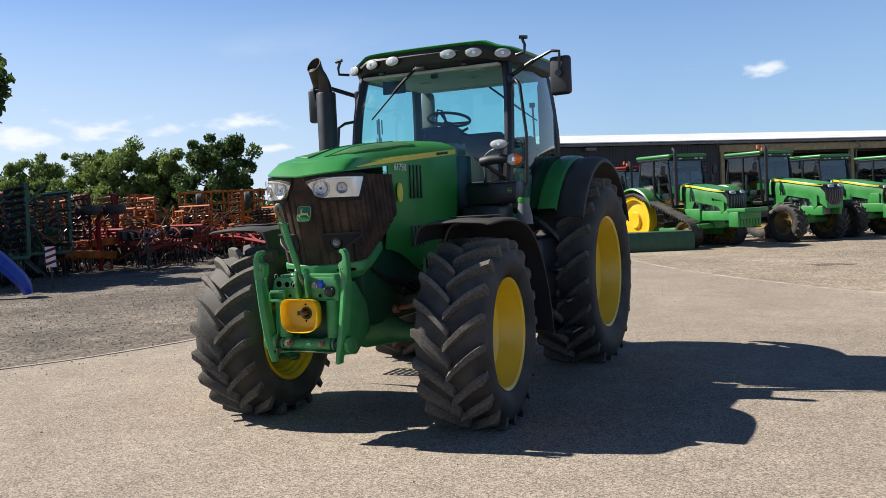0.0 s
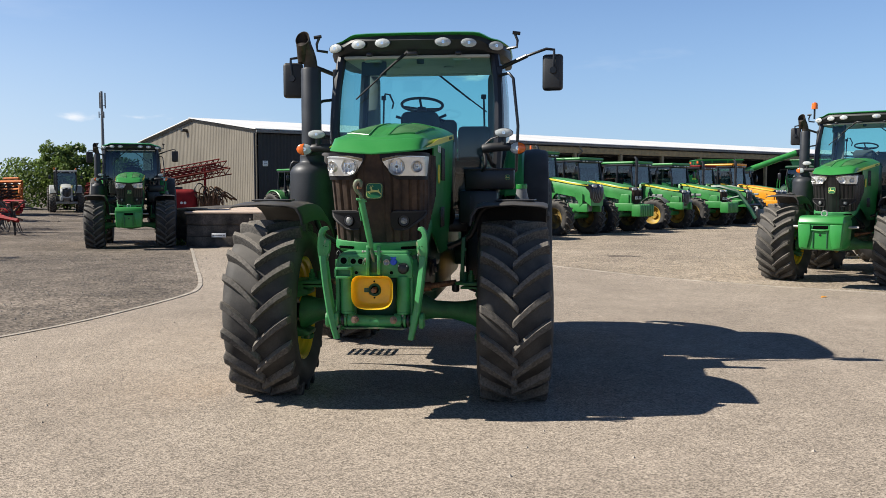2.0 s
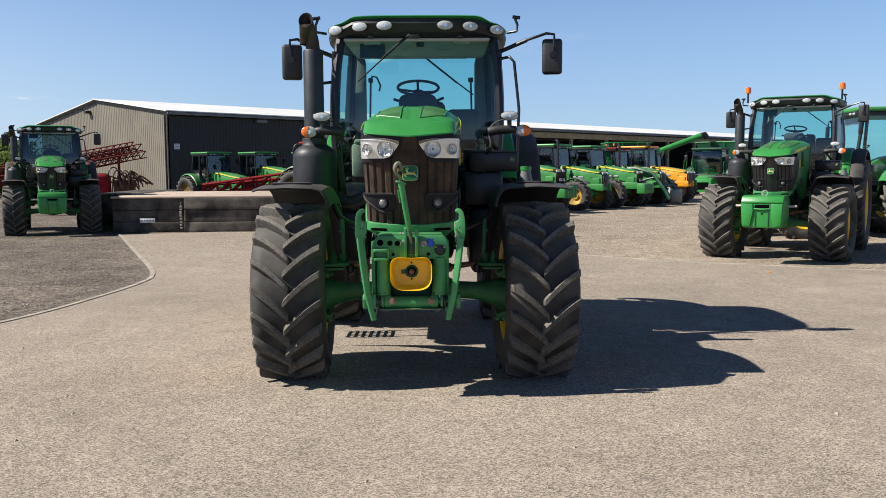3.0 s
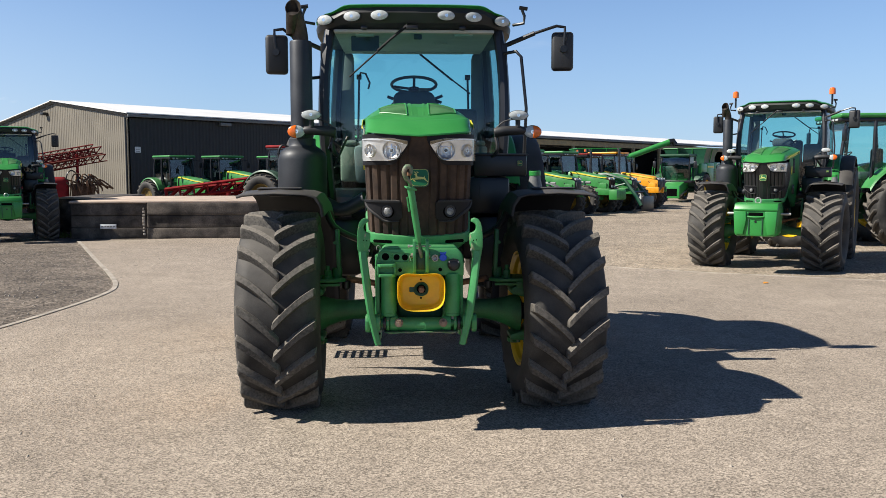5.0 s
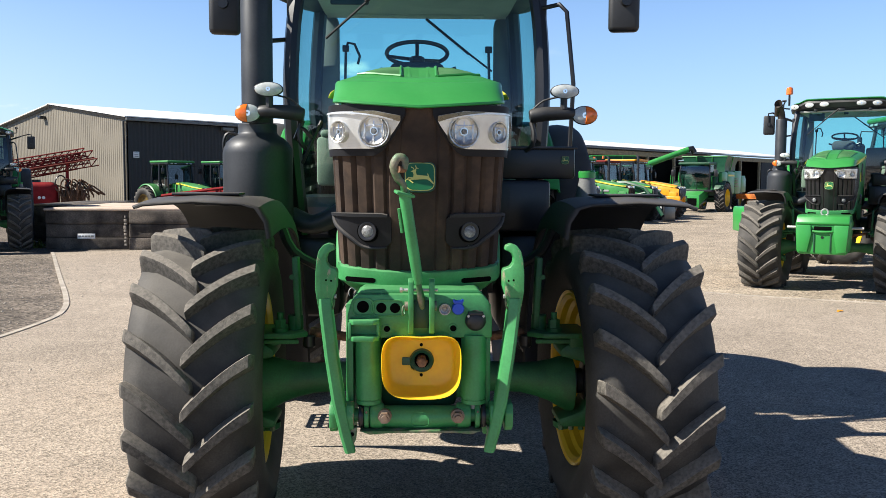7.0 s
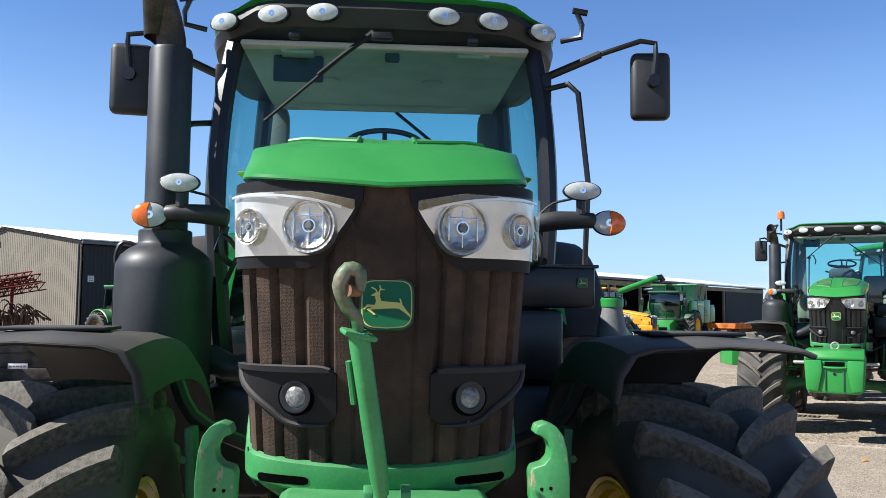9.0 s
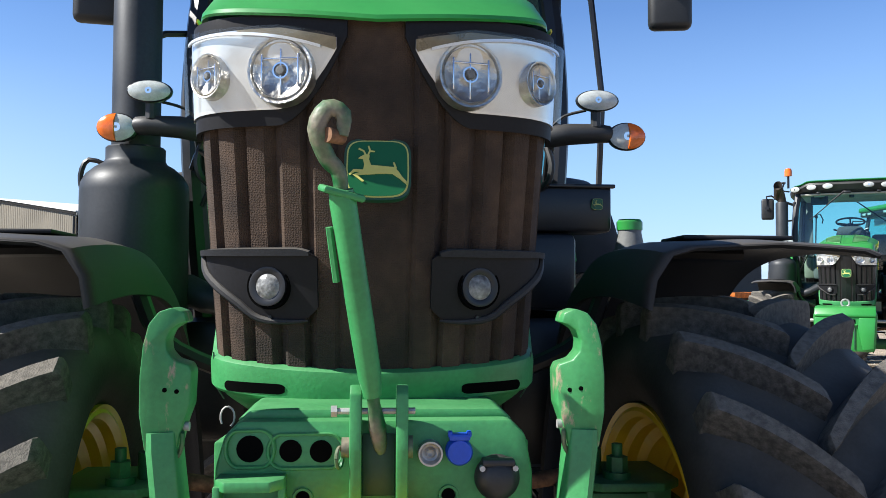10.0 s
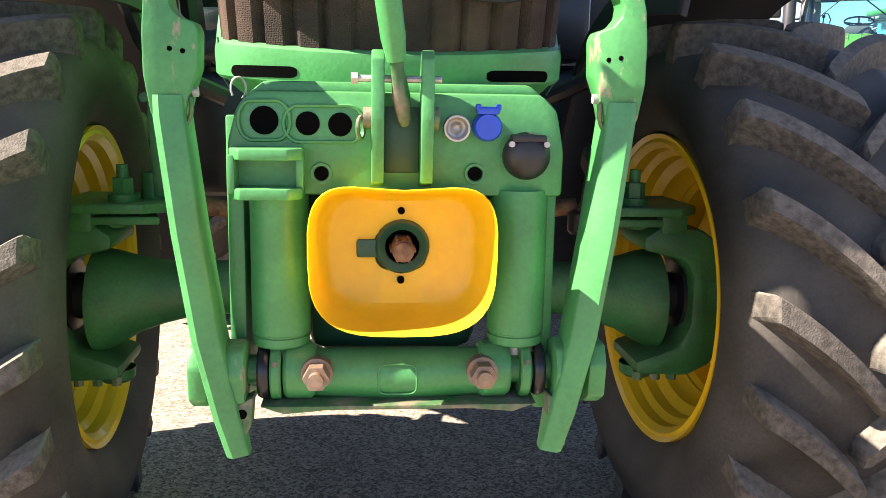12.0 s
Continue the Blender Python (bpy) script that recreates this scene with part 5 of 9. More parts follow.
def build_cab(t, pane=None):
    pane = pane or PANE
    # floor, cowl, posts, roof
    bm = box(bmesh.new(), (0, 1.95, 1.24), (1.10, 1.35, 0.12), 0.03)
    prism(bm, [(-0.34, 1.06), (0.34, 1.06), (0.36, 1.40), (-0.36, 1.40)], "z", 1.25, 2.02, 0.02)
    part("cab_floor", bm, TRIM, t)
    for sx, wide in ((-1, 0.16), (1, 0.10)):
        bm = box(bmesh.new(), (sx * (0.67 - wide / 2), 2.05, 1.69), (wide, 0.50, 0.33), 0.03)
        box(bm, (sx * (0.66 - wide / 2), 2.0, 1.875), (wide * 0.8, 0.40, 0.05), 0.02)
        part("side_console", bm, CONSOLE, t, "beige side console in the cab")
        part("cab_base", box(bmesh.new(), (sx * 0.58, 1.68, 1.16), (0.34, 0.6, 0.62), 0.04), TRIM, t)
    posts = {"front_post": [(0.70, 1.30, 1.22), (0.735, 1.27, 1.62), (0.765, 1.29, 2.05), (0.755, 1.36, 2.50), (0.715, 1.44, 2.84)],
             "rear_post": [(0.62, 2.55, 1.45), (0.76, 2.62, 2.0), (0.75, 2.60, 2.45), (0.71, 2.52, 2.84)]}
    for sx in (-1, 1):
        for name, pts in posts.items():
            bm = tube(bmesh.new(), [(sx * x, y, z) for x, y, z in pts], 0.047 if name == "front_post" else 0.05, 8, 5)
            part(name, bm, TRIM, t)
        bm = tube(bmesh.new(), [(sx * 0.70, 1.30, 1.24), (sx * 0.66, 1.9, 1.22), (sx * 0.62, 2.3, 1.42), (sx * 0.70, 2.55, 1.75)], 0.035, 8, 4)
        part("door_sill", bm, TRIM, t)
        # curved side glass
        rows = []
        for k in range(9):
            f = k / 8
            z = 1.30 + 1.52 * f
            yf = lerp_table([(1.2, 1.32), (1.62, 1.30), (2.05, 1.32), (2.5, 1.39), (2.84, 1.47)], z)
            yb = lerp_table([(1.2, 1.95), (1.42, 2.3), (2.0, 2.58), (2.45, 2.58), (2.84, 2.5)], z)
            xf = lerp_table([(1.2, 0.70), (1.62, 0.735), (2.05, 0.765), (2.5, 0.755), (2.84, 0.715)], z)
            rows.append([(sx * (xf + 0.03 + 0.05 * math.sin(math.pi * g)), yf + (yb - yf) * g, z) for g in [j / 8 for j in range(9)]])
        gl = part("side_window", sheet(bmesh.new(), rows), pane, t, "curved tinted side window")
        gl.visible_shadow = False
    bm = bmesh.new()
    rows = []
    for k in range(11):
        z = 1.40 + 1.44 * k / 10
        x = lerp_table([(1.3, 0.705), (1.62, 0.735), (2.05, 0.765), (2.5, 0.755), (2.84, 0.715)], z) - 0.04
        y = lerp_table([(1.3, 1.33), (1.62, 1.29), (2.05, 1.28), (2.5, 1.35), (2.84, 1.43)], z) - 0.015
        rows.append([(x * g, y - 0.06 * (1 - g * g), z) for g in [j / 6 - 1 for j in range(13)]])
    gl = part("windscreen", sheet(bm, rows), pane, t, "tinted windscreen with a parked wiper")
    gl.visible_shadow = False
    rows = []
    for k in range(5):
        z = 1.75 + 1.05 * k / 4
        rows.append([(0.68 * g, 2.745 - 0.03 * (k / 4) ** 2, z) for g in [j / 4 - 1 for j in range(9)]])
    gl = part("rear_window", sheet(bmesh.new(), rows), pane, t)
    gl.visible_shadow = False
    bm = box(bmesh.new(), (0, 2.72, 1.56), (1.3, 0.08, 0.42), 0.02)
    box(bm, (0, 2.69, 2.815), (1.3, 0.06, 0.03), 0.01)
    part("rear_frame", bm, TRIM, t)
    for sx in (-1, 1):
        bm = prism(bmesh.new(), [(sx * 0.588, 1.70), (sx * 0.588, 2.74), (sx * 0.60, 2.79), (sx * 0.65, 2.80), (sx * 0.715, 2.80), (sx * 0.745, 2.40), (sx * 0.75, 1.70)], "y", 2.655, 2.715, 0.012)
        part("pillar_lining", bm, INTERIOR, t, "grey lining of the rear cab pillar")
    bm = tube(bmesh.new(), [(0.07, 2.66, 2.79), (0.40, 2.67, 2.53)], 0.011, 6)
    rod(bm, (0.22, 2.655, 2.665), (0.575, 2.66, 2.40), 0.008, 6)
    part("rear_wiper", bm, TRIM, t)
    # roof: dark visor body, green top, headliner
    def roof_ring(k, y0, y1, z, arch=0.052):
        pts = []
        for q in range(72):
            a = 2 * math.pi * q / 72
            ca, sa = math.cos(a), math.sin(a)
            x = 0.865 * k * math.copysign(abs(ca) ** 0.42, ca)
            y = (y0 + y1) / 2 + (y1 - y0) / 2 * k * math.copysign(abs(sa) ** 0.5, sa)
            if y < 1.5:
                y += -0.07 * (1 - (x / 0.9) ** 2) * (1.5 - y) / 0.4 * 0.9
            pts.append((x, y, z + arch * ease(1.0, 0.0, (abs(x) - 0.56) / 0.16) - arch * 0.5 * ease(0.0, 1.0, (abs(x) - 0.74) / 0.12)))
        return pts
    bm = bmesh.new()
    ring_loft(bm, [roof_ring(0.92, 1.30, 2.72, 2.798, 0.022), roof_ring(0.99, 1.27, 2.76, 2.825, 0.03), roof_ring(1.0, 1.24, 2.78, 2.88), roof_ring(0.985, 1.25, 2.77, 2.928)])
    vis = part("roof_visor", bm, BLACK, t, "dark moulded roof visor")
    bm = bmesh.new()
    ring_loft(bm, [roof_ring(0.99, 1.245, 2.775, 2.927), roof_ring(1.0, 1.235, 2.78, 2.942), roof_ring(0.97, 1.27, 2.75, 2.960), roof_ring(0.80, 1.45, 2.6, 2.972), roof_ring(0.4, 1.7, 2.4, 2.985)])
    part("roof_cap", bm, GREEN, t, "green roof cap")
    for x in (-0.42, -0.02, 0.40):
        bm = box(bmesh.new(), (x, 1.245 - 0.02 * (abs(x) < 0.1), 2.812), (0.055 if abs(x) > 0.1 else 0.10, 0.05, 0.035), 0.012)
        part("visor_clip", bm, TRIM, vis)
    bm = box(bmesh.new(), (0, 1.98, 2.800), (1.36, 1.30, 0.030), 0.012)
    for x in (-0.3, 0.25):
        rod(bm, (x, 1.9, 2.775), (x, 1.9, 2.79), 0.055, 16)
    box(bm, (0, 2.50, 2.787), (1.0, 0.10, 0.03), 0.012)
    for x in (-0.42, 0.42):
        box(bm, (x, 1.42, 2.780), (0.16, 0.10, 0.03), 0.012)
    part("headliner", bm, HEADLINER, t)
    for x, y, z in ((-0.752, 1.31, 2.882), (-0.518, 1.235, 2.902), (-0.290, 1.205, 2.908), (0.264, 1.205, 2.908), (0.495, 1.235, 2.902), (0.740, 1.30, 2.878)):
        ellipse_lamp(vis, (x, y - 0.005, z), 0.078, 0.044, 0.05, FROST, TRIM, "work_lamp", "oval roof work lamp", turn=x * 34)
    # wiper
    bm = tube(bmesh.new(), [(-0.06, 1.225, 2.83), (-0.20, 1.215, 2.715), (-0.31, 1.21, 2.62)], [0.015, 0.012, 0.009], 6)
    tube(bm, [(-0.13, 1.23, 2.775), (-0.34, 1.215, 2.585), (-0.545, 1.225, 2.405)], 0.008, 6)
    part("wiper", bm, MATT, t)
    # inside: column, wheel, seat, console
    bm = bmesh.new()
    prism(bm, [(1.45, 1.3), (1.72, 1.3), (1.80, 2.16), (1.62, 2.24), (1.48, 2.1)], "x", -0.15, 0.15, 0.03)
    part("steering_console", bm, INTERIOR, t, "dark steering console")
    ring = [Vector((0.20 * math.cos(2 * math.pi * k / 28), 0.20 * math.sin(2 * math.pi * k / 28), 0)) for k in range(29)]
    bm = tube(bmesh.new(), ring, 0.014, 8, cap=False)
    for a in (40, 165, 270):
        rod(bm, (0, -0.02, -0.05), (0.19 * math.cos(radians(a)), 0.19 * math.sin(radians(a)), 0), 0.012, 6)
    rod(bm, (0, -0.02, -0.07), (0, -0.02, -0.04), 0.05, 14)
    bm.transform(pose(0.0, 1.75, 2.395, -14, 0, 0))
    part("steering_wheel", bm, TRIM, t)
    bm = box(bmesh.new(), (0.0, 1.62, 2.225), (0.37, 0.24, 0.17), 0.07, (-10, 0, 0), 4)
    bn = part("binnacle", bm, SEAT, t, "dark instrument binnacle")
    for x0, x1, z in ((-0.16, -0.235, 2.275), (0.16, 0.25, 2.285), (0.17, 0.24, 2.225)):
        part("stalk", rod(bmesh.new(), (x0, 1.62, 2.25), (x1, 1.60, z), 0.013, 8), TRIM, bn)
    bm = box(bmesh.new(), (0.0, 2.25, 1.72), (0.52, 0.52, 0.16), 0.06, seg=3)
    sb = part("seat", bm, SEAT, t, "dark operator's seat")
    bm = box(bmesh.new(), (0.02, 2.48, 2.03), (0.50, 0.14, 0.56), 0.06, (-8, 0, 0), 3)
    part("backrest", bm, SEAT, sb)
    bm = box(bmesh.new(), (0.0, 2.25, 1.5), (0.36, 0.36, 0.34), 0.04)
    part("seat_base", bm, TRIM, sb)
    bm = box(bmesh.new(), (-0.45, 2.15, 1.72), (0.2, 0.75, 0.35), 0.05, (6, 0, 0))
    part("arm_console", bm, INTERIOR, t)
    bm = box(bmesh.new(), (0.42, 2.25, 1.80), (0.34, 0.34, 0.14), 0.05)
    box(bm, (0.46, 2.40, 2.02), (0.34, 0.10, 0.42), 0.05, (-6, 0, 0))
    part("passenger_seat", bm, SEAT, t)
    bm = tube(bmesh.new(), [(-0.55, 2.62, 1.95), (-0.535, 2.62, 2.54), (-0.52, 2.62, 2.60), (-0.47, 2.62, 2.59), (-0.43, 2.62, 2.50), (-0.445, 2.62, 2.44)], 0.011, 6)
    box(bm, (-0.535, 2.61, 2.555), (0.05, 0.03, 0.05), 0.008)
    tube(bm, [(0.56, 2.62, 2.0), (0.545, 2.62, 2.57)], 0.011, 6)
    box(bm, (0.545, 2.61, 2.555), (0.055, 0.03, 0.05), 0.008)
    part("monitor_arm", bm, TRIM, t)
    bm = box(bmesh.new(), (-0.42, 1.46, 2.715), (0.24, 0.025, 0.13), 0.012)
    part("inner_mirror", bm, SEAT, t)
    bm = box(bmesh.new(), (0.03, 1.40, 2.765), (0.07, 0.03, 0.045), 0.01)
    part("camera_box", bm, SEAT, t)
    # mirrors and arms
    for sx, c in ((1, (1.255, 1.285, 2.645)), (-1, (-1.15, 1.275, 2.605))):
        bm = box(bmesh.new(), (c[0], c[1], c[2] - 0.015), (0.185, 0.075, 0.325), 0.03, (0, 0, -10 * sx), 3)
        mr = part("mirror", bm, BLACK, t, "black wing mirror")
        bm = box(bmesh.new(), (c[0], c[1] + 0.041, c[2] - 0.015), (0.155, 0.004, 0.285), 0, (0, 0, -10 * sx))
        part("mirror_glass", bm, CHROME, mr)
        top = c[2] + 0.20
        bm = tube(bmesh.new(), [(sx * 0.76, 1.40, top - 0.16), (sx * 1.02, 1.30, top - 0.06), (c[0] - sx * 0.06, 1.235, top - 0.01), (c[0] + sx * 0.01, 1.23, top - 0.02), (c[0] + sx * 0.01, 1.225, top - 0.08), (c[0], 1.235, c[2] + 0.0)], 0.013, 8)
        rod(bm, (sx * 0.76, 1.40, top - 0.16), (sx * 1.02, 1.30, top - 0.06), 0.02, 8)
        rod(bm, (c[0], 1.215, c[2]), (c[0], 1.26, c[2]), 0.03, 10)
        box(bm, (sx * 0.77, 1.38, 2.60), (0.05, 0.06, 0.20), 0.01)
        part("mirror_arm", bm, TRIM, mr)
        bm = tube(bmesh.new(), [(sx * 0.84, 1.36, 2.86), (sx * 0.93, 1.32, 2.87), (sx * 0.935, 1.32, 2.93), (sx * 0.91, 1.32, 2.99)], 0.013, 8)
        rod(bm, (sx * 0.89, 1.32, 3.0), (sx * 0.96, 1.32, 2.99), 0.016, 8)
        part("lamp_bracket", bm, TRIM, t)
    bm = tube(bmesh.new(), [(0.76, 1.36, 2.62), (0.86, 1.28, 2.63), (0.90, 1.25, 2.58), (0.945, 1.24, 2.15), (0.93, 1.25, 1.75), (0.80, 1.28, 1.62)], 0.014, 8)
    part("grab_rail", bm, TRIM, t)
    bm = tube(bmesh.new(), [(-0.76, 1.36, 2.42), (-0.88, 1.30, 2.40), (-0.92, 1.25, 2.36), (-0.92, 1.2, 2.1)], 0.014, 8)
    part("grab_rail", bm, TRIM, t)
    # side lamps on arms
    for sx in (-1, 1):
        bm = bmesh.new()
        tube(bm, [(sx * 0.640, 0.925, 1.930), (sx * 0.655, 0.925, 1.932), (sx * 0.73, 0.92, 1.944), (sx * 0.84, 0.915, 1.948), (sx * 0.885, 0.915, 1.946), (sx * 0.90, 0.915, 1.944)], [0.034, 0.041, 0.041, 0.037, 0.033, 0.022], 14, flat=1.0)
        rod(bm, (sx * 0.665, 0.94, 1.92), (sx * 0.71, 1.26, 1.80), 0.018, 8)
        tube(bm, [(sx * 0.655, 0.97, 1.90), (sx * 0.67, 0.95, 1.83), (sx * 0.66, 0.96, 1.77), (sx * 0.63, 1.0, 1.74)], 0.014, 8, 3)
        rod(bm, (sx * 0.83, 0.90, 1.97), (sx * 0.83, 0.90, 2.05), 0.02, 8)
        tube(bm, [(sx * 0.80, 0.93, 2.04), (sx * 0.72, 0.95, 2.02), (sx * 0.66, 0.95, 1.97)], 0.006, 6, 3)
        arm = part("lamp_arm", bm, BLACK, t, "black lamp arm")
        ellipse_lamp(arm, (sx * 0.83, 0.875, 2.067), 0.083, 0.041, 0.06, FROST, TRIM, "side_lamp", "oval side lamp")
        ellipse_lamp(arm, (sx * 0.950, 0.90, 1.936), 0.074, 0.054, 0.06, FROST, TRIM, "indicator", "amber and clear indicator lamp")
        bm = bmesh.new()
        pts = [(0.070 * math.cos(q), 0.050 * math.sin(q)) for q in [radians(-88 + 176 * k / 14) for k in range(15)]]
        rings = [[(sx * (0.950 + x * f + 0.012 * (1 - f)), 0.90 - y, 1.936 + z * f) for x, z in pts] for f, y in ((1.0, 0.0), (1.0, 0.010), (0.8, 0.018), (0.4, 0.023))]
        ring_loft(bm, rings)
        part("amber_lens", bm, ORANGE, arm)
    # exhaust on one side
    ex = (-0.925, 1.06)
    bm = lathe(bmesh.new(), [(0.0, 1.12), (0.18, 1.12), (0.200, 1.15), (0.200, 1.712), (0.196, 1.745), (0.178, 1.778), (0.146, 1.806), (0.118, 1.822), (0.110, 1.836), (0.110, 1.880), (0.104, 1.886), (0.0, 1.888)], 32, "z", (*ex, 0))
    can = part("silencer", bm, EXHAUST, t, "satin black exhaust silencer")
    bm = lathe(bmesh.new(), [(0.0, 1.86), (0.090, 1.86), (0.090, 2.655), (0.084, 2.67), (0.0, 2.67)], 28, "z", (*ex, 0))
    part("exhaust_shield", bm, EXHAUST, can)
    bm = bmesh.new()
    rings = []
    for k in range(9):
        f = k / 8
        c = Vector((ex[0] - 0.045 * f * f, ex[1] - 0.11 * f * f, 2.66 + 0.25 * f))
        row = []
        for q in range(20):
            a = 2 * math.pi * q / 20
            p = c + Vector((0.062 * math.cos(a), 0.062 * math.sin(a), 0))
            if k == 8:
                p.z += 0.075 * (p.y - c.y) / 0.062 + 0.01
            row.append(p)
        rings.append(row)
    ring_loft(bm, rings + [[c + (Vector(p) - c) * 0.92 for p in rings[-1]], [(p[0] * 0.0 + ex[0] - 0.07 + (p[0] - ex[0]) * 0.75, p[1], 2.72) for p in rings[0]]], cap=False)
    part("exhaust_tip", bm, BARE, can, "heat-stained curved exhaust tip")
    for pts, r in (([(-0.99, 1.0, 1.80), (-1.08, 1.0, 1.83), (-1.11, 1.0, 1.77), (-1.10, 1.0, 1.70)], 0.010), ([(-0.60, 0.95, 1.80), (-0.66, 0.95, 1.86), (-0.70, 1.0, 1.80)], 0.012), ([(-0.55, 1.0, 1.9), (-0.60, 0.95, 1.78), (-0.66, 1.0, 1.66)], 0.010)):
        part("exhaust_bracket", tube(bmesh.new(), pts, r, 6, 3), TRIM, can)
    bm = tube(bmesh.new(), [(-0.75, 1.15, 1.35), (-0.6, 1.1, 1.3), (-0.4, 1.0, 1.4)], 0.06, 10, 3)
    part("exhaust_inlet", bm, EXHAUST, can)
    # tool box, filler and steps
    bm = box(bmesh.new(), (0.70, 1.12, 1.67), (0.44, 0.24, 0.19), 0.02)
    box(bm, (0.70, 1.0, 1.755), (0.46, 0.03, 0.015), 0.004)
    tb = part("tool_box", bm, TRIM, t, "black tool box beside the cowl")
    deer_badge(tb, (0.86, 0.997, 1.685), 0.045, 0.045)
    bm = box(bmesh.new(), (0.60, 1.15, 1.42), (0.35, 0.35, 0.30), 0.03)
    tube(bm, [(0.50, 0.99, 1.50), (0.53, 0.98, 1.52), (0.53, 0.98, 1.40), (0.47, 0.99, 1.40)], 0.007, 6)
    part("battery_box", bm, TRIM, t)
    bm = lathe(bmesh.new(), [(0.0, 1.40), (0.072, 1.40), (0.066, 1.47), (0.046, 1.57), (0.046, 1.585), (0.0, 1.585)], 22, "z", (0.985, 0.985, 0))
    fl = part("filler_neck", bm, GREY, t, "tapered filler neck")
    bm = lathe(bmesh.new(), [(0.0, 1.625), (0.042, 1.625), (0.050, 1.615), (0.050, 1.583), (0.0, 1.583)], 22, "z", (0.985, 0.985, 0))
    part("filler_cap", bm, GREEN, fl, "green screw cap")
    bm = box(bmesh.new(), (0.72, 1.55, 0.95), (0.48, 1.0, 0.62), 0.08)
    part("fuel_tank", bm, TRIM, t, "black fuel tank")
    bm = box(bmesh.new(), (-0.62, 1.62, 0.98), (0.34, 0.85, 0.5), 0.06)
    part("fuel_tank", bm, TRIM, t)
    for sx in (-1, 1):
        bm = bmesh.new()
        y0, y1 = (1.60, 2.05) if sx > 0 else (1.41, 1.73)
        for y in (y0, y1):
            tube(bm, [(sx * 0.86, y, 1.05), (sx * 0.94, y, 0.75), (sx * 1.0, y, 0.38)], 0.016, 6)
        st = part("step_frame", bm, TRIM, t, "black access steps")
        for z, x, w in ((0.40, 0.955, 0.43), (0.68, 0.95, 0.36), (0.96, 0.88, 0.36)) if sx > 0 else ((0.40, 0.955, 0.43),):
            bm = bmesh.new()
            n = 6
            for k in range(n + 1):
                box(bm, (sx * (x - w / 2 + w * k / n), (y0 + y1) / 2, z), (0.020, y1 - y0, 0.022), 0.003)
                for y in (y0 + 0.08, y1 - 0.08):
                    box(bm, (sx * (x - w / 2 + w * (k + 0.5) / n), y, z), (0.03, 0.03, 0.018), 0.004) if k < n else None
            for y in (y0, (y0 + y1) / 2, y1):
                box(bm, (sx * x, y, z + 0.003), (w, 0.022, 0.026), 0.003)
            part("step", bm, TRIM, st)


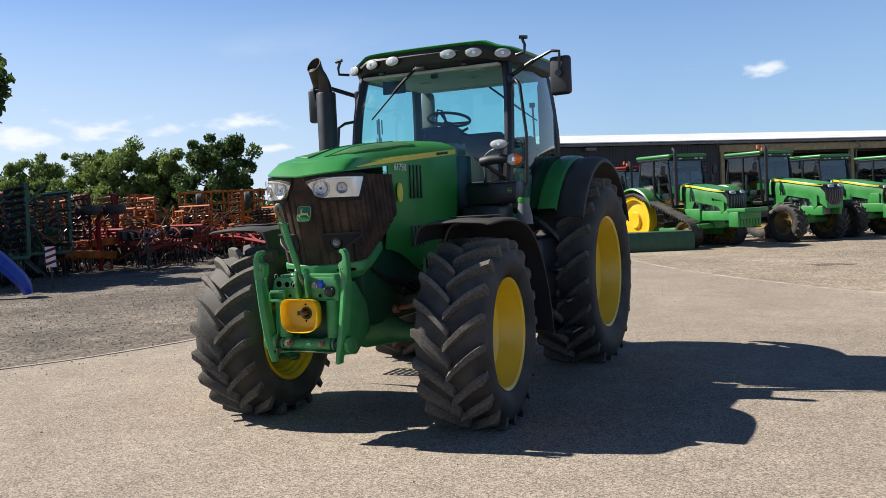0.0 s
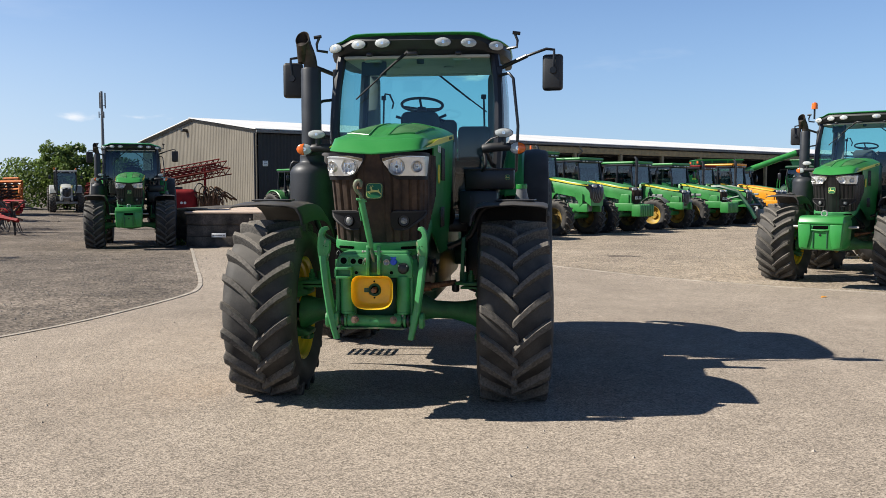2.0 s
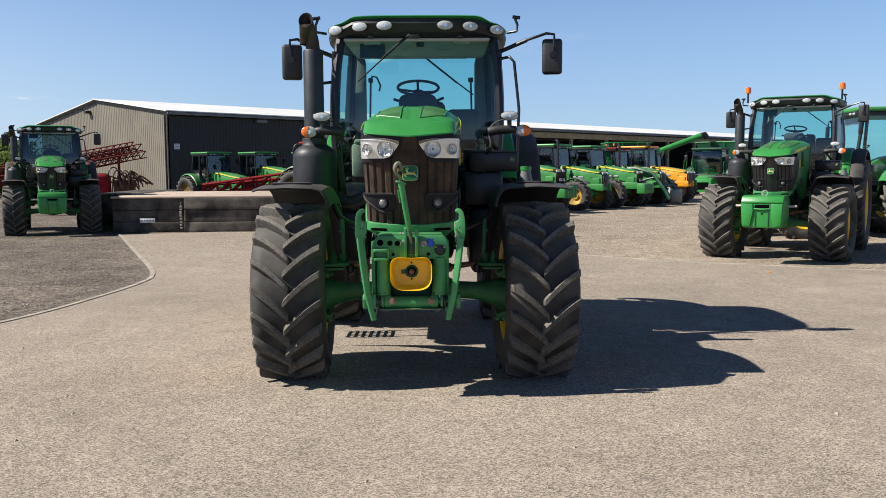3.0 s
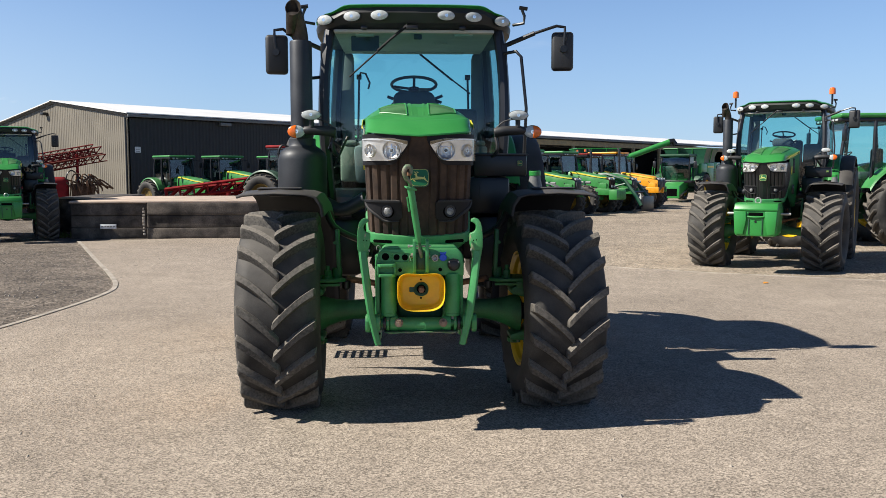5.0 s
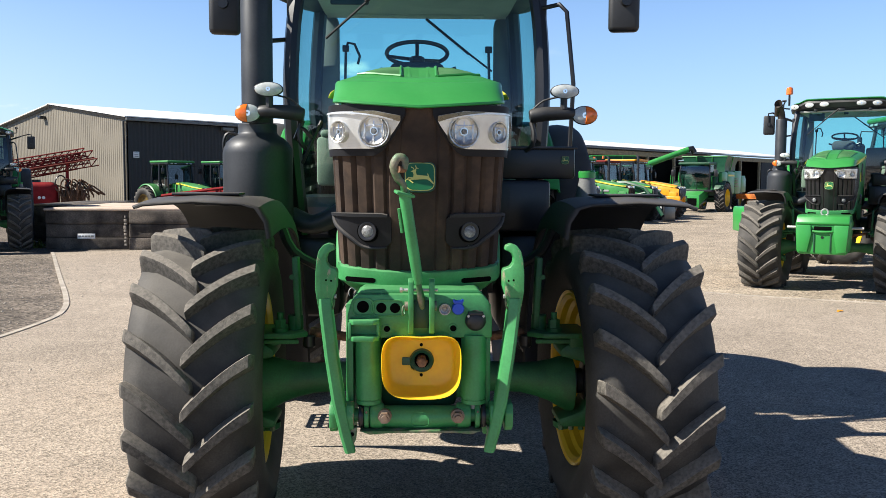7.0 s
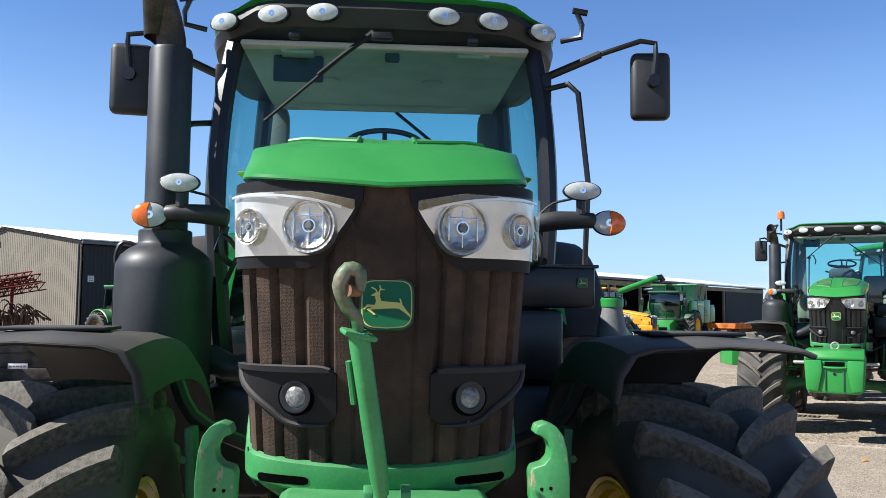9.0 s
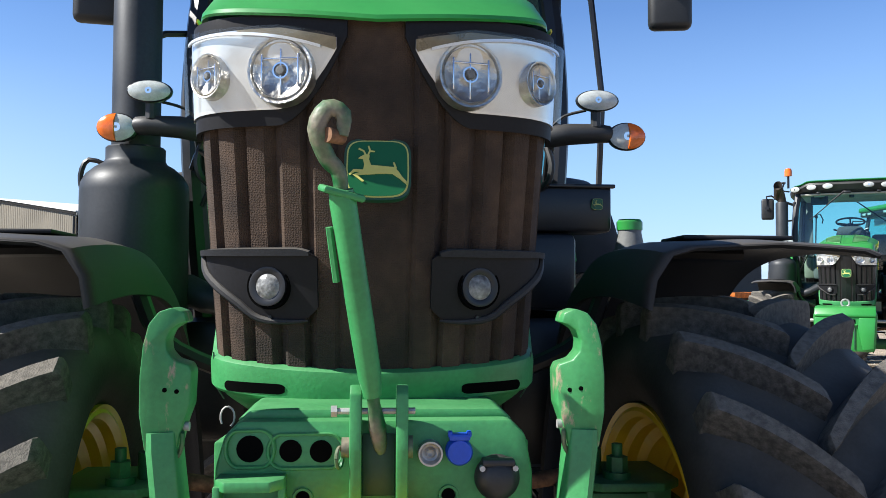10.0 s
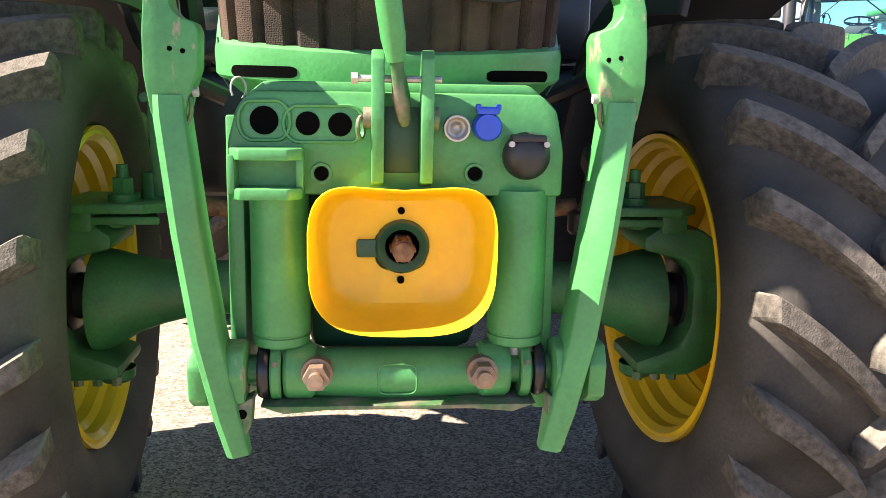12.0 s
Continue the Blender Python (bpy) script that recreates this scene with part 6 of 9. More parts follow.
def build_hitch(t):
    """Front linkage folded up: plate with sockets, two lift rams, cross tube, hooks, top link and the yellow shaft guard."""
    hitch = new("front_linkage")
    hitch.parent = t
    tagged(hitch, label="green front linkage with folded arms")
    bm = bmesh.new()
    prism(bm, [(-0.265, 0.975), (0.275, 0.975), (0.275, 1.05), (0.262, 1.115), (0.235, 1.14), (-0.225, 1.14), (-0.25, 1.115), (-0.265, 1.06)], "y", -0.83, -0.74, 0.008)
    prism(bm, [(-0.235, 1.135), (0.245, 1.135), (0.22, 1.155), (-0.21, 1.155)], "y", -0.80, -0.55, 0.006)
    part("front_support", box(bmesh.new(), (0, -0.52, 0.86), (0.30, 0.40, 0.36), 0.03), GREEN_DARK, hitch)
    plate = part("hitch_plate", bm, GREEN_CAST, hitch)
    for sx in (-1, 1):
        part("side_plate", prism(bmesh.new(), [(-0.80, 0.60), (-0.80, 1.10), (-0.60, 1.09), (-0.45, 0.92), (-0.42, 0.72), (-0.62, 0.58)], "x", *sorted((sx * 0.245, sx * 0.272)), 0.004), GREEN_CAST, hitch)
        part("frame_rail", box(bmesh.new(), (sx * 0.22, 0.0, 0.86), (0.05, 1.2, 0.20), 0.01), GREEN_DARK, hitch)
    for x, z, r in ((-0.207, 1.093, 0.0225), (-0.139, 1.089, 0.019), (-0.088, 1.088, 0.019), (-0.118, 1.010, 0.0115), (0.129, 1.012, 0.0115)):
        part("port", rod(bmesh.new(), (x, -0.8315, z), (x, -0.80, z), r, 20), HOLE_SHADE, plate)
    for x0, x1, z, r in ((-0.225, -0.189, 1.093, 0.031), (-0.151, -0.076, 1.0885, 0.029)):
        ring = []
        for q in range(29):
            a = 2 * math.pi * q / 28
            c = x1 if math.cos(a) >= 0 else x0
            ring.append((c + (r if x1 - x0 > 0.05 else r * 0.8) * math.cos(a) * 0.9, -0.832, z + r * math.sin(a)))
        part("port_rim", tube(bmesh.new(), ring, 0.0032, 6, cap=False), GREEN_CAST, plate)
    for x, z in ((-0.118, 1.010), (0.129, 1.012)):
        part("port_rim", lathe(bmesh.new(), [(0.013, -0.826), (0.013, -0.834), (0.017, -0.834), (0.018, -0.826)], 18, "y", (x, 0, z)), GREEN_CAST, plate)
    bm = bmesh.new()
    for z in (0.982, 1.043):
        prism(bm, [(-0.258, -0.82), (-0.258, -0.87), (-0.24, -0.895), (-0.165, -0.895), (-0.145, -0.87), (-0.145, -0.82)], "z", z - 0.009, z + 0.009, 0.003)
    box(bm, (-0.2, -0.832, 1.012), (0.10, 0.01, 0.05))
    box(bm, (-0.253, -0.855, 1.012), (0.012, 0.06, 0.06), 0.003)
    box(bm, (-0.150, -0.845, 1.012), (0.012, 0.04, 0.06), 0.003)
    part("drawbar_clevis", bm, GREEN_CAST, plate)
    bm = lathe(bmesh.new(), [(0.0, -0.835), (0.006, -0.842), (0.010, -0.836), (0.014, -0.838), (0.018, -0.850), (0.021, -0.850), (0.022, -0.826)], 20, "y", (0.097, 0, 1.085))
    part("coupling", bm, STEEL, plate, "grey hydraulic coupling")
    bm = lathe(bmesh.new(), [(0.0, -0.856), (0.020, -0.856), (0.023, -0.850), (0.023, -0.826)], 20, "y", (0.146, 0, 1.088))
    box(bm, (0.146, -0.848, 1.114), (0.036, 0.02, 0.012), 0.003)
    for x in (0.130, 0.162):
        box(bm, (x, -0.85, 1.119), (0.008, 0.014, 0.010), 0.002)
    part("coupling_cap", bm, BLUE, plate, "blue dust cap")
    bm = lathe(bmesh.new(), [(0.0, -0.868), (0.02, -0.866), (0.034, -0.855), (0.039, -0.838), (0.039, -0.826)], 24, "y", (0.212, 0, 1.042))
    box(bm, (0.212, -0.848, 1.071), (0.056, 0.03, 0.012), 0.004)
    sc = part("socket_cover", bm, BLACK, plate, "black round socket cover")
    for x in (0.184, 0.240):
        part("cover_screw", rod(bmesh.new(), (x, -0.852, 1.062), (x, -0.862, 1.062), 0.005, 8), STEEL, sc)
    # lift rams
    for sx, x in ((-1, -0.188), (1, 0.208)):
        bm = lathe(bmesh.new(), [(0.0, 0.722), (0.044, 0.722), (0.0475, 0.725), (0.0475, 0.738), (0.045, 0.7395), (0.045, 0.742), (0.0485, 0.744), (0.0485, 0.985), (0.0, 0.985)], 24, "z", (x, -0.80, 0))
        ram = part("lift_ram", bm, GREEN_CAST, hitch)
        bm = rod(bmesh.new(), (x, -0.80, 0.69), (x, -0.80, 0.73), 0.022)
        part("ram_rod", bm, STEEL, ram)
    # cross tube with bosses and bolts
    bm = bmesh.new()
    rings = []
    for x, r, z in ((-0.175, 0.040, 0.672), (-0.12, 0.041, 0.670), (-0.05, 0.043, 0.668), (0.01, 0.044, 0.667), (0.07, 0.043, 0.668), (0.14, 0.041, 0.670), (0.19, 0.040, 0.672)):
        rings.append([(x, -0.80 + r * math.cos(q), z + r * math.sin(q)) for q in [2 * math.pi * k / 24 for k in range(24)]])
    ring_loft(bm, rings)
    tube_part = part("cross_tube", bm, GREEN_CAST, hitch)
    mark = [(0.006 + 0.032 * math.copysign(abs(math.cos(q)) ** 0.4, math.cos(q)), -0.8435 + 0.004 * abs(math.sin(q)), 0.668 + 0.026 * math.copysign(abs(math.sin(q)) ** 0.4, math.sin(q))) for q in [2 * math.pi * k / 32 for k in range(33)]]
    part("cast_mark", tube(bmesh.new(), mark, 0.0016, 5, cap=False), GREEN_CAST, tube_part)
    part("under_plate", prism(bmesh.new(), [(-0.22, 0.630), (0.24, 0.630), (0.20, 0.616), (0.13, 0.622), (-0.11, 0.622), (-0.18, 0.616)], "y", -0.86, -0.62, 0.003), GREEN_WORN, hitch)
    for side, xs in ((-1, (-0.316, -0.258, -0.215, -0.194, -0.156, -0.126)), (1, (0.337, 0.284, 0.245, 0.221, 0.170, 0.146))):
        cheek, inner, rubber, collar, ear, bolt = xs
        part("cheek_plate", prism(bmesh.new(), [(-0.84, 0.625), (-0.872, 0.645), (-0.878, 0.70), (-0.86, 0.732), (-0.80, 0.735), (-0.74, 0.70), (-0.74, 0.63)], "x", cheek - 0.015, cheek + 0.015, 0.005), GREEN_RUBBED, hitch)
        part("inner_cheek", prism(bmesh.new(), [(-0.83, 0.622), (-0.875, 0.640), (-0.882, 0.69), (-0.868, 0.728), (-0.83, 0.738), (-0.76, 0.715), (-0.74, 0.63)], "x", inner - 0.018, inner + 0.018, 0.007), GREEN_RUBBED, hitch)
        part("bushing", lathe(bmesh.new(), [(0.02, rubber - 0.009), (0.043, rubber - 0.009), (0.046, rubber - 0.004), (0.046, rubber + 0.004), (0.043, rubber + 0.009), (0.02, rubber + 0.009)], 24, "x", (0, -0.815, 0.678)), TRIM, hitch, "black rubber ring")
        part("collar", lathe(bmesh.new(), [(0.02, collar - 0.009), (0.045, collar - 0.009), (0.048, collar - 0.006), (0.048, collar + 0.006), (0.045, collar + 0.009), (0.02, collar + 0.009)], 24, "x", (0, -0.815, 0.678)), GREEN_RUBBED, hitch)
        part("grease_nipple", rod(bmesh.new(), (collar, -0.858, 0.70), (collar, -0.868, 0.705), 0.004, 8), BOLT, hitch)
        part("boss", lathe(bmesh.new(), [(0.0, ear - 0.026), (0.043, ear - 0.026), (0.048, ear - 0.020), (0.048, ear + 0.018), (0.042, ear + 0.026), (0.0, ear + 0.026)], 28, "x", (0, -0.812, 0.678)), GREEN_CAST, hitch)
        bm = rod(bmesh.new(), (bolt, -0.840, 0.686), (bolt, -0.862, 0.686), 0.026, 20)
        rod(bm, (bolt, -0.862, 0.686), (bolt, -0.890, 0.686), 0.0215, 6)
        rod(bm, (bolt, -0.890, 0.686), (bolt, -0.902, 0.686), 0.0125, 12)
        part("bolt", bm, BOLT, hitch, "rust-tinged hexagon bolt")
        foot = prism(bmesh.new(), [(inner - side * 0.004, 0.56), (inner + side * 0.004, 0.555), (inner + side * 0.012, 0.63), (inner - side * 0.030, 0.65), (inner - side * 0.026, 0.60)], "y", -0.87, -0.83, 0.003)
        ft = part("arm_foot", foot, GREEN_WORN, hitch, "chipped green arm foot")
        part("foot_hole", rod(bmesh.new(), (inner - side * 0.012, -0.872, 0.622), (inner - side * 0.012, -0.86, 0.622), 0.008, 12), HOLE_SHADE, ft)
    part("pivot_pin", rod(bmesh.new(), (-0.325, -0.812, 0.678), (0.346, -0.812, 0.678), 0.026, 16), GREEN_CAST, hitch)
    # folded lower arms with hook heads
    for sx in (-1, 1):
        cx = 0.005
        bm = bmesh.new()
        rings = []
        for z, xo, xi, yf, yb in ((0.552, 0.278, 0.240, -0.885, -0.845), (0.62, 0.296, 0.254, -0.895, -0.825), (0.75, 0.325, 0.280, -0.90, -0.81), (0.92, 0.350, 0.304, -0.90, -0.81), (1.10, 0.371, 0.324, -0.895, -0.815), (1.13, 0.373, 0.326, -0.89, -0.82)):
            rings.append([(cx + sx * xo, yf + 0.014, z), (cx + sx * (xo - 0.004), yf + 0.004, z), (cx + sx * (xo - 0.013), yf, z), (cx + sx * (xi + 0.004), yf + 0.012, z), (cx + sx * xi, yf + 0.018, z), (cx + sx * xi, yb, z), (cx + sx * xo, yb, z)])
        ring_loft(bm, rings)
        arm = part("lower_arm", bm, GREEN_CAST, hitch, "folded green lift arm")
        bm = bmesh.new()
        claw = [(0.386, 1.10), (0.395, 1.16), (0.395, 1.22), (0.391, 1.27), (0.383, 1.305), (0.368, 1.325), (0.348, 1.332), (0.330, 1.325), (0.325, 1.308), (0.337, 1.304), (0.350, 1.295), (0.357, 1.278), (0.355, 1.260), (0.344, 1.246), (0.322, 1.238), (0.317, 1.226), (0.319, 1.17), (0.329, 1.14), (0.338, 1.10)]
        prism(bm, [(cx + sx * (x - 0.014), z) for x, z in claw], "y", -0.893, -0.835, 0.0035)
        for v in bm.verts:
            v.co.y += 0.28 * (0.395 - abs(v.co.x - cx))
        part("hook", bm, GREEN_RUBBED, arm, "green hook with worn paint")
        bm = bmesh.new()
        tube(bm, [(cx + sx * 0.322, -0.85, 1.13), (cx + sx * 0.315, -0.87, 1.125), (cx + sx * 0.318, -0.865, 1.10), (cx + sx * 0.328, -0.86, 1.085), (cx + sx * 0.336, -0.86, 1.10)], 0.004, 6, 3)
        part("latch", bm, GREEN_WORN, arm)
        part("latch_pin", rod(bmesh.new(), (cx + sx * 0.308, -0.85, 1.135), (cx + sx * 0.335, -0.85, 1.135), 0.008, 10), STEEL, arm)
        for x, z in ((0.325, 1.195), (0.343, 1.198)):
            part("rivet", rod(bmesh.new(), (cx + sx * x, -0.894 + 0.28 * (0.395 - x), z), (cx + sx * x, -0.87, z), 0.004, 8), HOLE_SHADE, arm)
    # centre clevis and top link
    bm = bmesh.new()
    for x in (-0.029, 0.048):
        prism(bm, [(-0.83, 0.99), (-0.872, 1.0), (-0.885, 1.10), (-0.88, 1.19), (-0.865, 1.205), (-0.845, 1.195), (-0.82, 1.13)], "x", x - 0.010, x + 0.010, 0.003)
    clv = part("clevis", bm, GREEN_CAST, hitch)
    # Proud dark panel stands in for the shade between the clevis plates.
    part("clevis_back", box(bmesh.new(), (0.0095, -0.829, 1.065), (0.056, 0.010, 0.105), 0.002), GREEN_DARK, clv, "dark green panel for the shaded gap between the clevis plates")
    part("spring_clip", tube(bmesh.new(), [(-0.250 + 0.012 * math.cos(a), -0.80, 1.142 + 0.018 * math.sin(a)) for a in [radians(-60 + 28 * k) for k in range(11)]], 0.0018, 6), STEEL, clv)
    bm = rod(bmesh.new(), (-0.062, -0.862, 1.16), (0.070, -0.862, 1.16), 0.0055, 8)
    part("clevis_pin", bm, STEEL, clv)
    part("pin_head", rod(bmesh.new(), (-0.070, -0.862, 1.16), (-0.060, -0.862, 1.16), 0.010, 6), STEEL, clv)
    part("link_bolt", rod(bmesh.new(), (-0.052, -0.862, 1.10), (-0.038, -0.862, 1.10), 0.017, 12), GREEN_WORN, clv)
    part("link_bolt", rod(bmesh.new(), (0.058, -0.862, 1.10), (0.066, -0.862, 1.10), 0.019, 12), GREEN_WORN, clv)
    part("link_ring", tube(bmesh.new(), [(-0.055 - 0.005 * math.cos(a), -0.872 - 0.009 * math.cos(a), 1.085 + 0.017 * math.sin(a)) for a in [2 * math.pi * k / 14 for k in range(15)]], 0.0035, 6, cap=False), GREEN_WORN, clv)
    foot, head = Vector((0.010, -0.862, 1.115)), Vector((-0.070, -0.985, 1.63))
    way = (head - foot).normalized()
    bm = tube(bmesh.new(), [foot + way * 0.075, foot + way * 0.11, foot + way * 0.19, foot + way * 0.40, foot + way * 0.42], [0.015, 0.0195, 0.0205, 0.0215, 0.020], 18)
    tl = part("top_link", bm, GREEN_CAST, hitch, "green top link, folded up")
    bm = tube(bmesh.new(), [foot - way * 0.028, foot - way * 0.015, foot + way * 0.02, foot + way * 0.06, foot + way * 0.09], [0.007, 0.013, 0.017, 0.012, 0.013], 12, 3, flat=0.7)
    part("link_eye", bm, GREEN_WORN, tl, "chipped green link end")
    bm = box(bmesh.new(), foot + way * 0.415, (0.070, 0.045, 0.012), 0.005, (10, 12, 20))
    tube(bm, [foot + way * 0.36 + Vector((-0.028, 0, 0)), foot + way * 0.27 + Vector((-0.03, 0, 0))], 0.006, 6)
    part("link_handle", bm, GREEN_CAST, tl)
    bm = tube(bmesh.new(), [foot + way * 0.42, foot + way * 0.45, foot + way * 0.47 + Vector((-0.014, 0, 0)), head + Vector((-0.02, 0, -0.02)), head + Vector((-0.004, 0, 0.012)), head + Vector((0.020, 0, 0.004)), head + Vector((0.020, 0, -0.03))], [0.010, 0.0115, 0.0125, 0.013, 0.0125, 0.011, 0.007], 14, 3, flat=1.25)
    part("link_hook", bm, GREEN_WORN, tl, "chipped hook end of the top link")
    part("link_roller", rod(bmesh.new(), head + Vector((-0.004, -0.010, -0.030)), head + Vector((0.018, 0.014, -0.030)), 0.012, 14), RUST, tl, "rusty roller in the hook")
    # yellow guard with stub shaft
    def lip(k, y, dz=0.0):
        row = []
        for q in range(40):
            a = 2 * math.pi * q / 40
            ca, sa = math.cos(a), math.sin(a)
            x = (0.144 + 0.006 * sa) * k * math.copysign(abs(ca) ** 0.6, ca)
            z = 0.120 * k * math.copysign(abs(sa) ** 0.6, sa)
            if sa > 0:
                z -= 0.014 * k * math.cos(x / 0.1 * 1.5) * sa
            row.append((0.010 + x, y, 0.888 + z + dz))
        return row
    bm = bmesh.new()
    ring_loft(bm, [lip(0.30, -0.835), lip(0.75, -0.838), lip(0.86, -0.85), lip(0.93, -0.885), lip(0.985, -0.925), lip(1.0, -0.935), lip(1.01, -0.928), lip(0.96, -0.885), lip(0.90, -0.845), lip(0.80, -0.828), lip(0.30, -0.825)], closed=True)
    guard = part("shaft_guard", bm, YELLOW_PLASTIC, hitch, "yellow flared shaft guard")
    bm = lathe(bmesh.new(), [(0.028, -0.80), (0.028, -0.842), (0.040, -0.848), (0.044, -0.842), (0.046, -0.826)], 28, "y", (0.012, 0, 0.893))
    box(bm, (-0.045, -0.838, 0.890), (0.034, 0.008, 0.030), 0.005)
    part("guard_ring", bm, GREEN_DARK, guard)
    for z in (0.952, 0.838):
        part("guard_hole", rod(bmesh.new(), (0.010, -0.843, z), (0.010, -0.83, z), 0.006, 10), HOLE_SHADE, guard)
    part("guard_bore", lathe(bmesh.new(), [(0.0, -0.802), (0.0275, -0.802), (0.0275, -0.8415)], 24, "y", (0.012, 0, 0.893)), HOLE_SHADE, guard)
    bm = rod(bmesh.new(), (0.012, -0.80, 0.893), (0.012, -0.885, 0.893), 0.0175, 18)
    rod(bm, (0.012, -0.885, 0.893), (0.012, -0.89, 0.893), 0.015, 18)
    for k in range(6):
        a = 2 * math.pi * k / 6
        part("spline", box(bmesh.new(), (0.012 + 0.018 * math.cos(a), -0.85, 0.893 + 0.018 * math.sin(a)), (0.005, 0.06, 0.005), 0.001, (0, -math.degrees(a), 0)), RUST, guard)
    part("stub_shaft", bm, RUST, guard, "rusty splined stub shaft")
    return hitch


def build_weight(t):
    """Cast block with a broad sloped top, raised side cheeks, a recessed middle with a grip slot and a lifting eye."""
    bm = bmesh.new()
    prism(bm, [(-0.33, 0.66), (-0.30, 0.62), (0.30, 0.62), (0.33, 0.66), (0.355, 1.06), (0.33, 1.12), (-0.33, 1.12), (-0.355, 1.06)], "y", -1.43, -0.86, 0.025)
    w = part("front_weight", bm, GREEN, t, "green cast front weight block")
    part("weight_crown", prism(bmesh.new(), [(-1.44, 1.03), (-1.455, 1.06), (-1.40, 1.15), (-1.30, 1.165), (-0.95, 1.165), (-0.90, 1.10)], "x", -0.34, 0.34, 0.015), GREEN, w)
    for sx in (-1, 1):
        part("weight_cheek", prism(bmesh.new(), [(sx * 0.19, 0.64), (sx * 0.31, 0.66), (sx * 0.335, 1.03), (sx * 0.15, 1.03), (sx * 0.14, 0.90)], "y", -1.465, -1.42, 0.012), GREEN, w)
        part("weight_rib", box(bmesh.new(), (sx * 0.105, -1.437, 0.78), (0.014, 0.014, 0.26), 0.003), GREEN_DARK, w)
    part("grip_slot", box(bmesh.new(), (0, -1.430, 0.985), (0.23, 0.012, 0.055), 0.01), HOLE_SHADE, w)
    part("grip_bar", tube(bmesh.new(), [(-0.13, -1.445, 0.945), (0.0, -1.455, 0.935), (0.13, -1.445, 0.945)], 0.014, 8, 3), GREEN, w)
    part("weight_eye", rod(bmesh.new(), (0, -1.42, 0.86), (0, -1.434, 0.86), 0.02, 12), TRIM, w)
    ring = [(0.045 * math.cos(2 * math.pi * k / 16), -1.2, 1.20 + 0.045 * math.sin(2 * math.pi * k / 16)) for k in range(17)]
    part("lifting_eye", tube(bmesh.new(), ring, 0.012, 6, cap=False), STEEL, w)
    part("weight_pin", rod(bmesh.new(), (-0.50, -1.1, 0.98), (0.50, -1.1, 0.98), 0.02, 8), STEEL, w)


def big_tractor(name, label, m, dusty=False, weight=True, beacons=True, steer=0.0, pane=None, tyre=None):
    t = thing(name, label, "tractor", m)
    build_chassis(t, steer, tyre)
    build_bonnet(t, dusty)
    build_cab(t, pane)
    if weight:
        build_weight(t)
    else:
        build_hitch(t)
    if beacons:
        for x in (-0.86, 0.86):
            bm = rod(bmesh.new(), (x, 1.42, 2.92), (x, 1.42, 3.10), 0.018, 8)
            bs = part("beacon_stem", bm, TRIM, t)
            bm = lathe(bmesh.new(), [(0.0, 3.24), (0.045, 3.225), (0.056, 3.19), (0.058, 3.11), (0.0, 3.10)], 18, "z", (x, 1.42, 0))
            part("beacon", bm, ORANGE, bs, "orange warning beacon")
    return t


main_tractor = big_tractor("tractor", "green farm tractor with folded front linkage and dusty brown grille", pose(0, 0, 0), dusty=True, weight=False, beacons=False, steer=3.0)


# ---- older tractors of the row ----
OLD_FRONT = tyre_mesh("tyre", 0.69, 0.46, 0.37, 18, 0.045, 0.62)
OLD_FRONT_RIM = rim_mesh("rim", 0.367, 0.46, 0.05, YELLOW)
SHADED_RIM = rim_mesh("rim", 0.367, 0.46, 0.05, YELLOW_SHADED)
SHADED_REAR = rim_mesh("rim", 0.547, 0.64, 0.10, YELLOW_SHADED)
DULL_RIM = rim_mesh("rim", 0.367, 0.46, 0.02, YELLOW_DULL)
OLD_GREY_RIM = rim_mesh("rim", 0.367, 0.46, 0.05, SILVER)


def hood_mesh(length, w, z_front, z_back, nose):
    """A long bonnet: rounded box section that drops and narrows to the nose at -y."""
    bm = bmesh.new()
    rings = []
    for k in range(13):
        f = k / 12
        y = -nose + length * f
        ww = w * (0.80 + 0.20 * ease(0, 1, f / 0.35))
        zt = z_front + (z_back - z_front) * ease(0, 1, f) - 0.16 * max(0.0, 1 - f / 0.22) ** 2
        zl = zt - 0.54 - 0.12 * max(0.0, 1 - f / 0.3)
        row = []
        for x, z in ((-1.0, 0.0), (-1.02, 0.35), (-0.98, 0.72), (-0.86, 0.92), (-0.5, 1.0), (0, 1.02), (0.5, 1.0), (0.86, 0.92), (0.98, 0.72), (1.02, 0.35), (1.0, 0.0)):
            row.append((ww * x, y, zl + (zt - zl) * z))
        rings.append(row)
    return ring_loft(bm, rings)


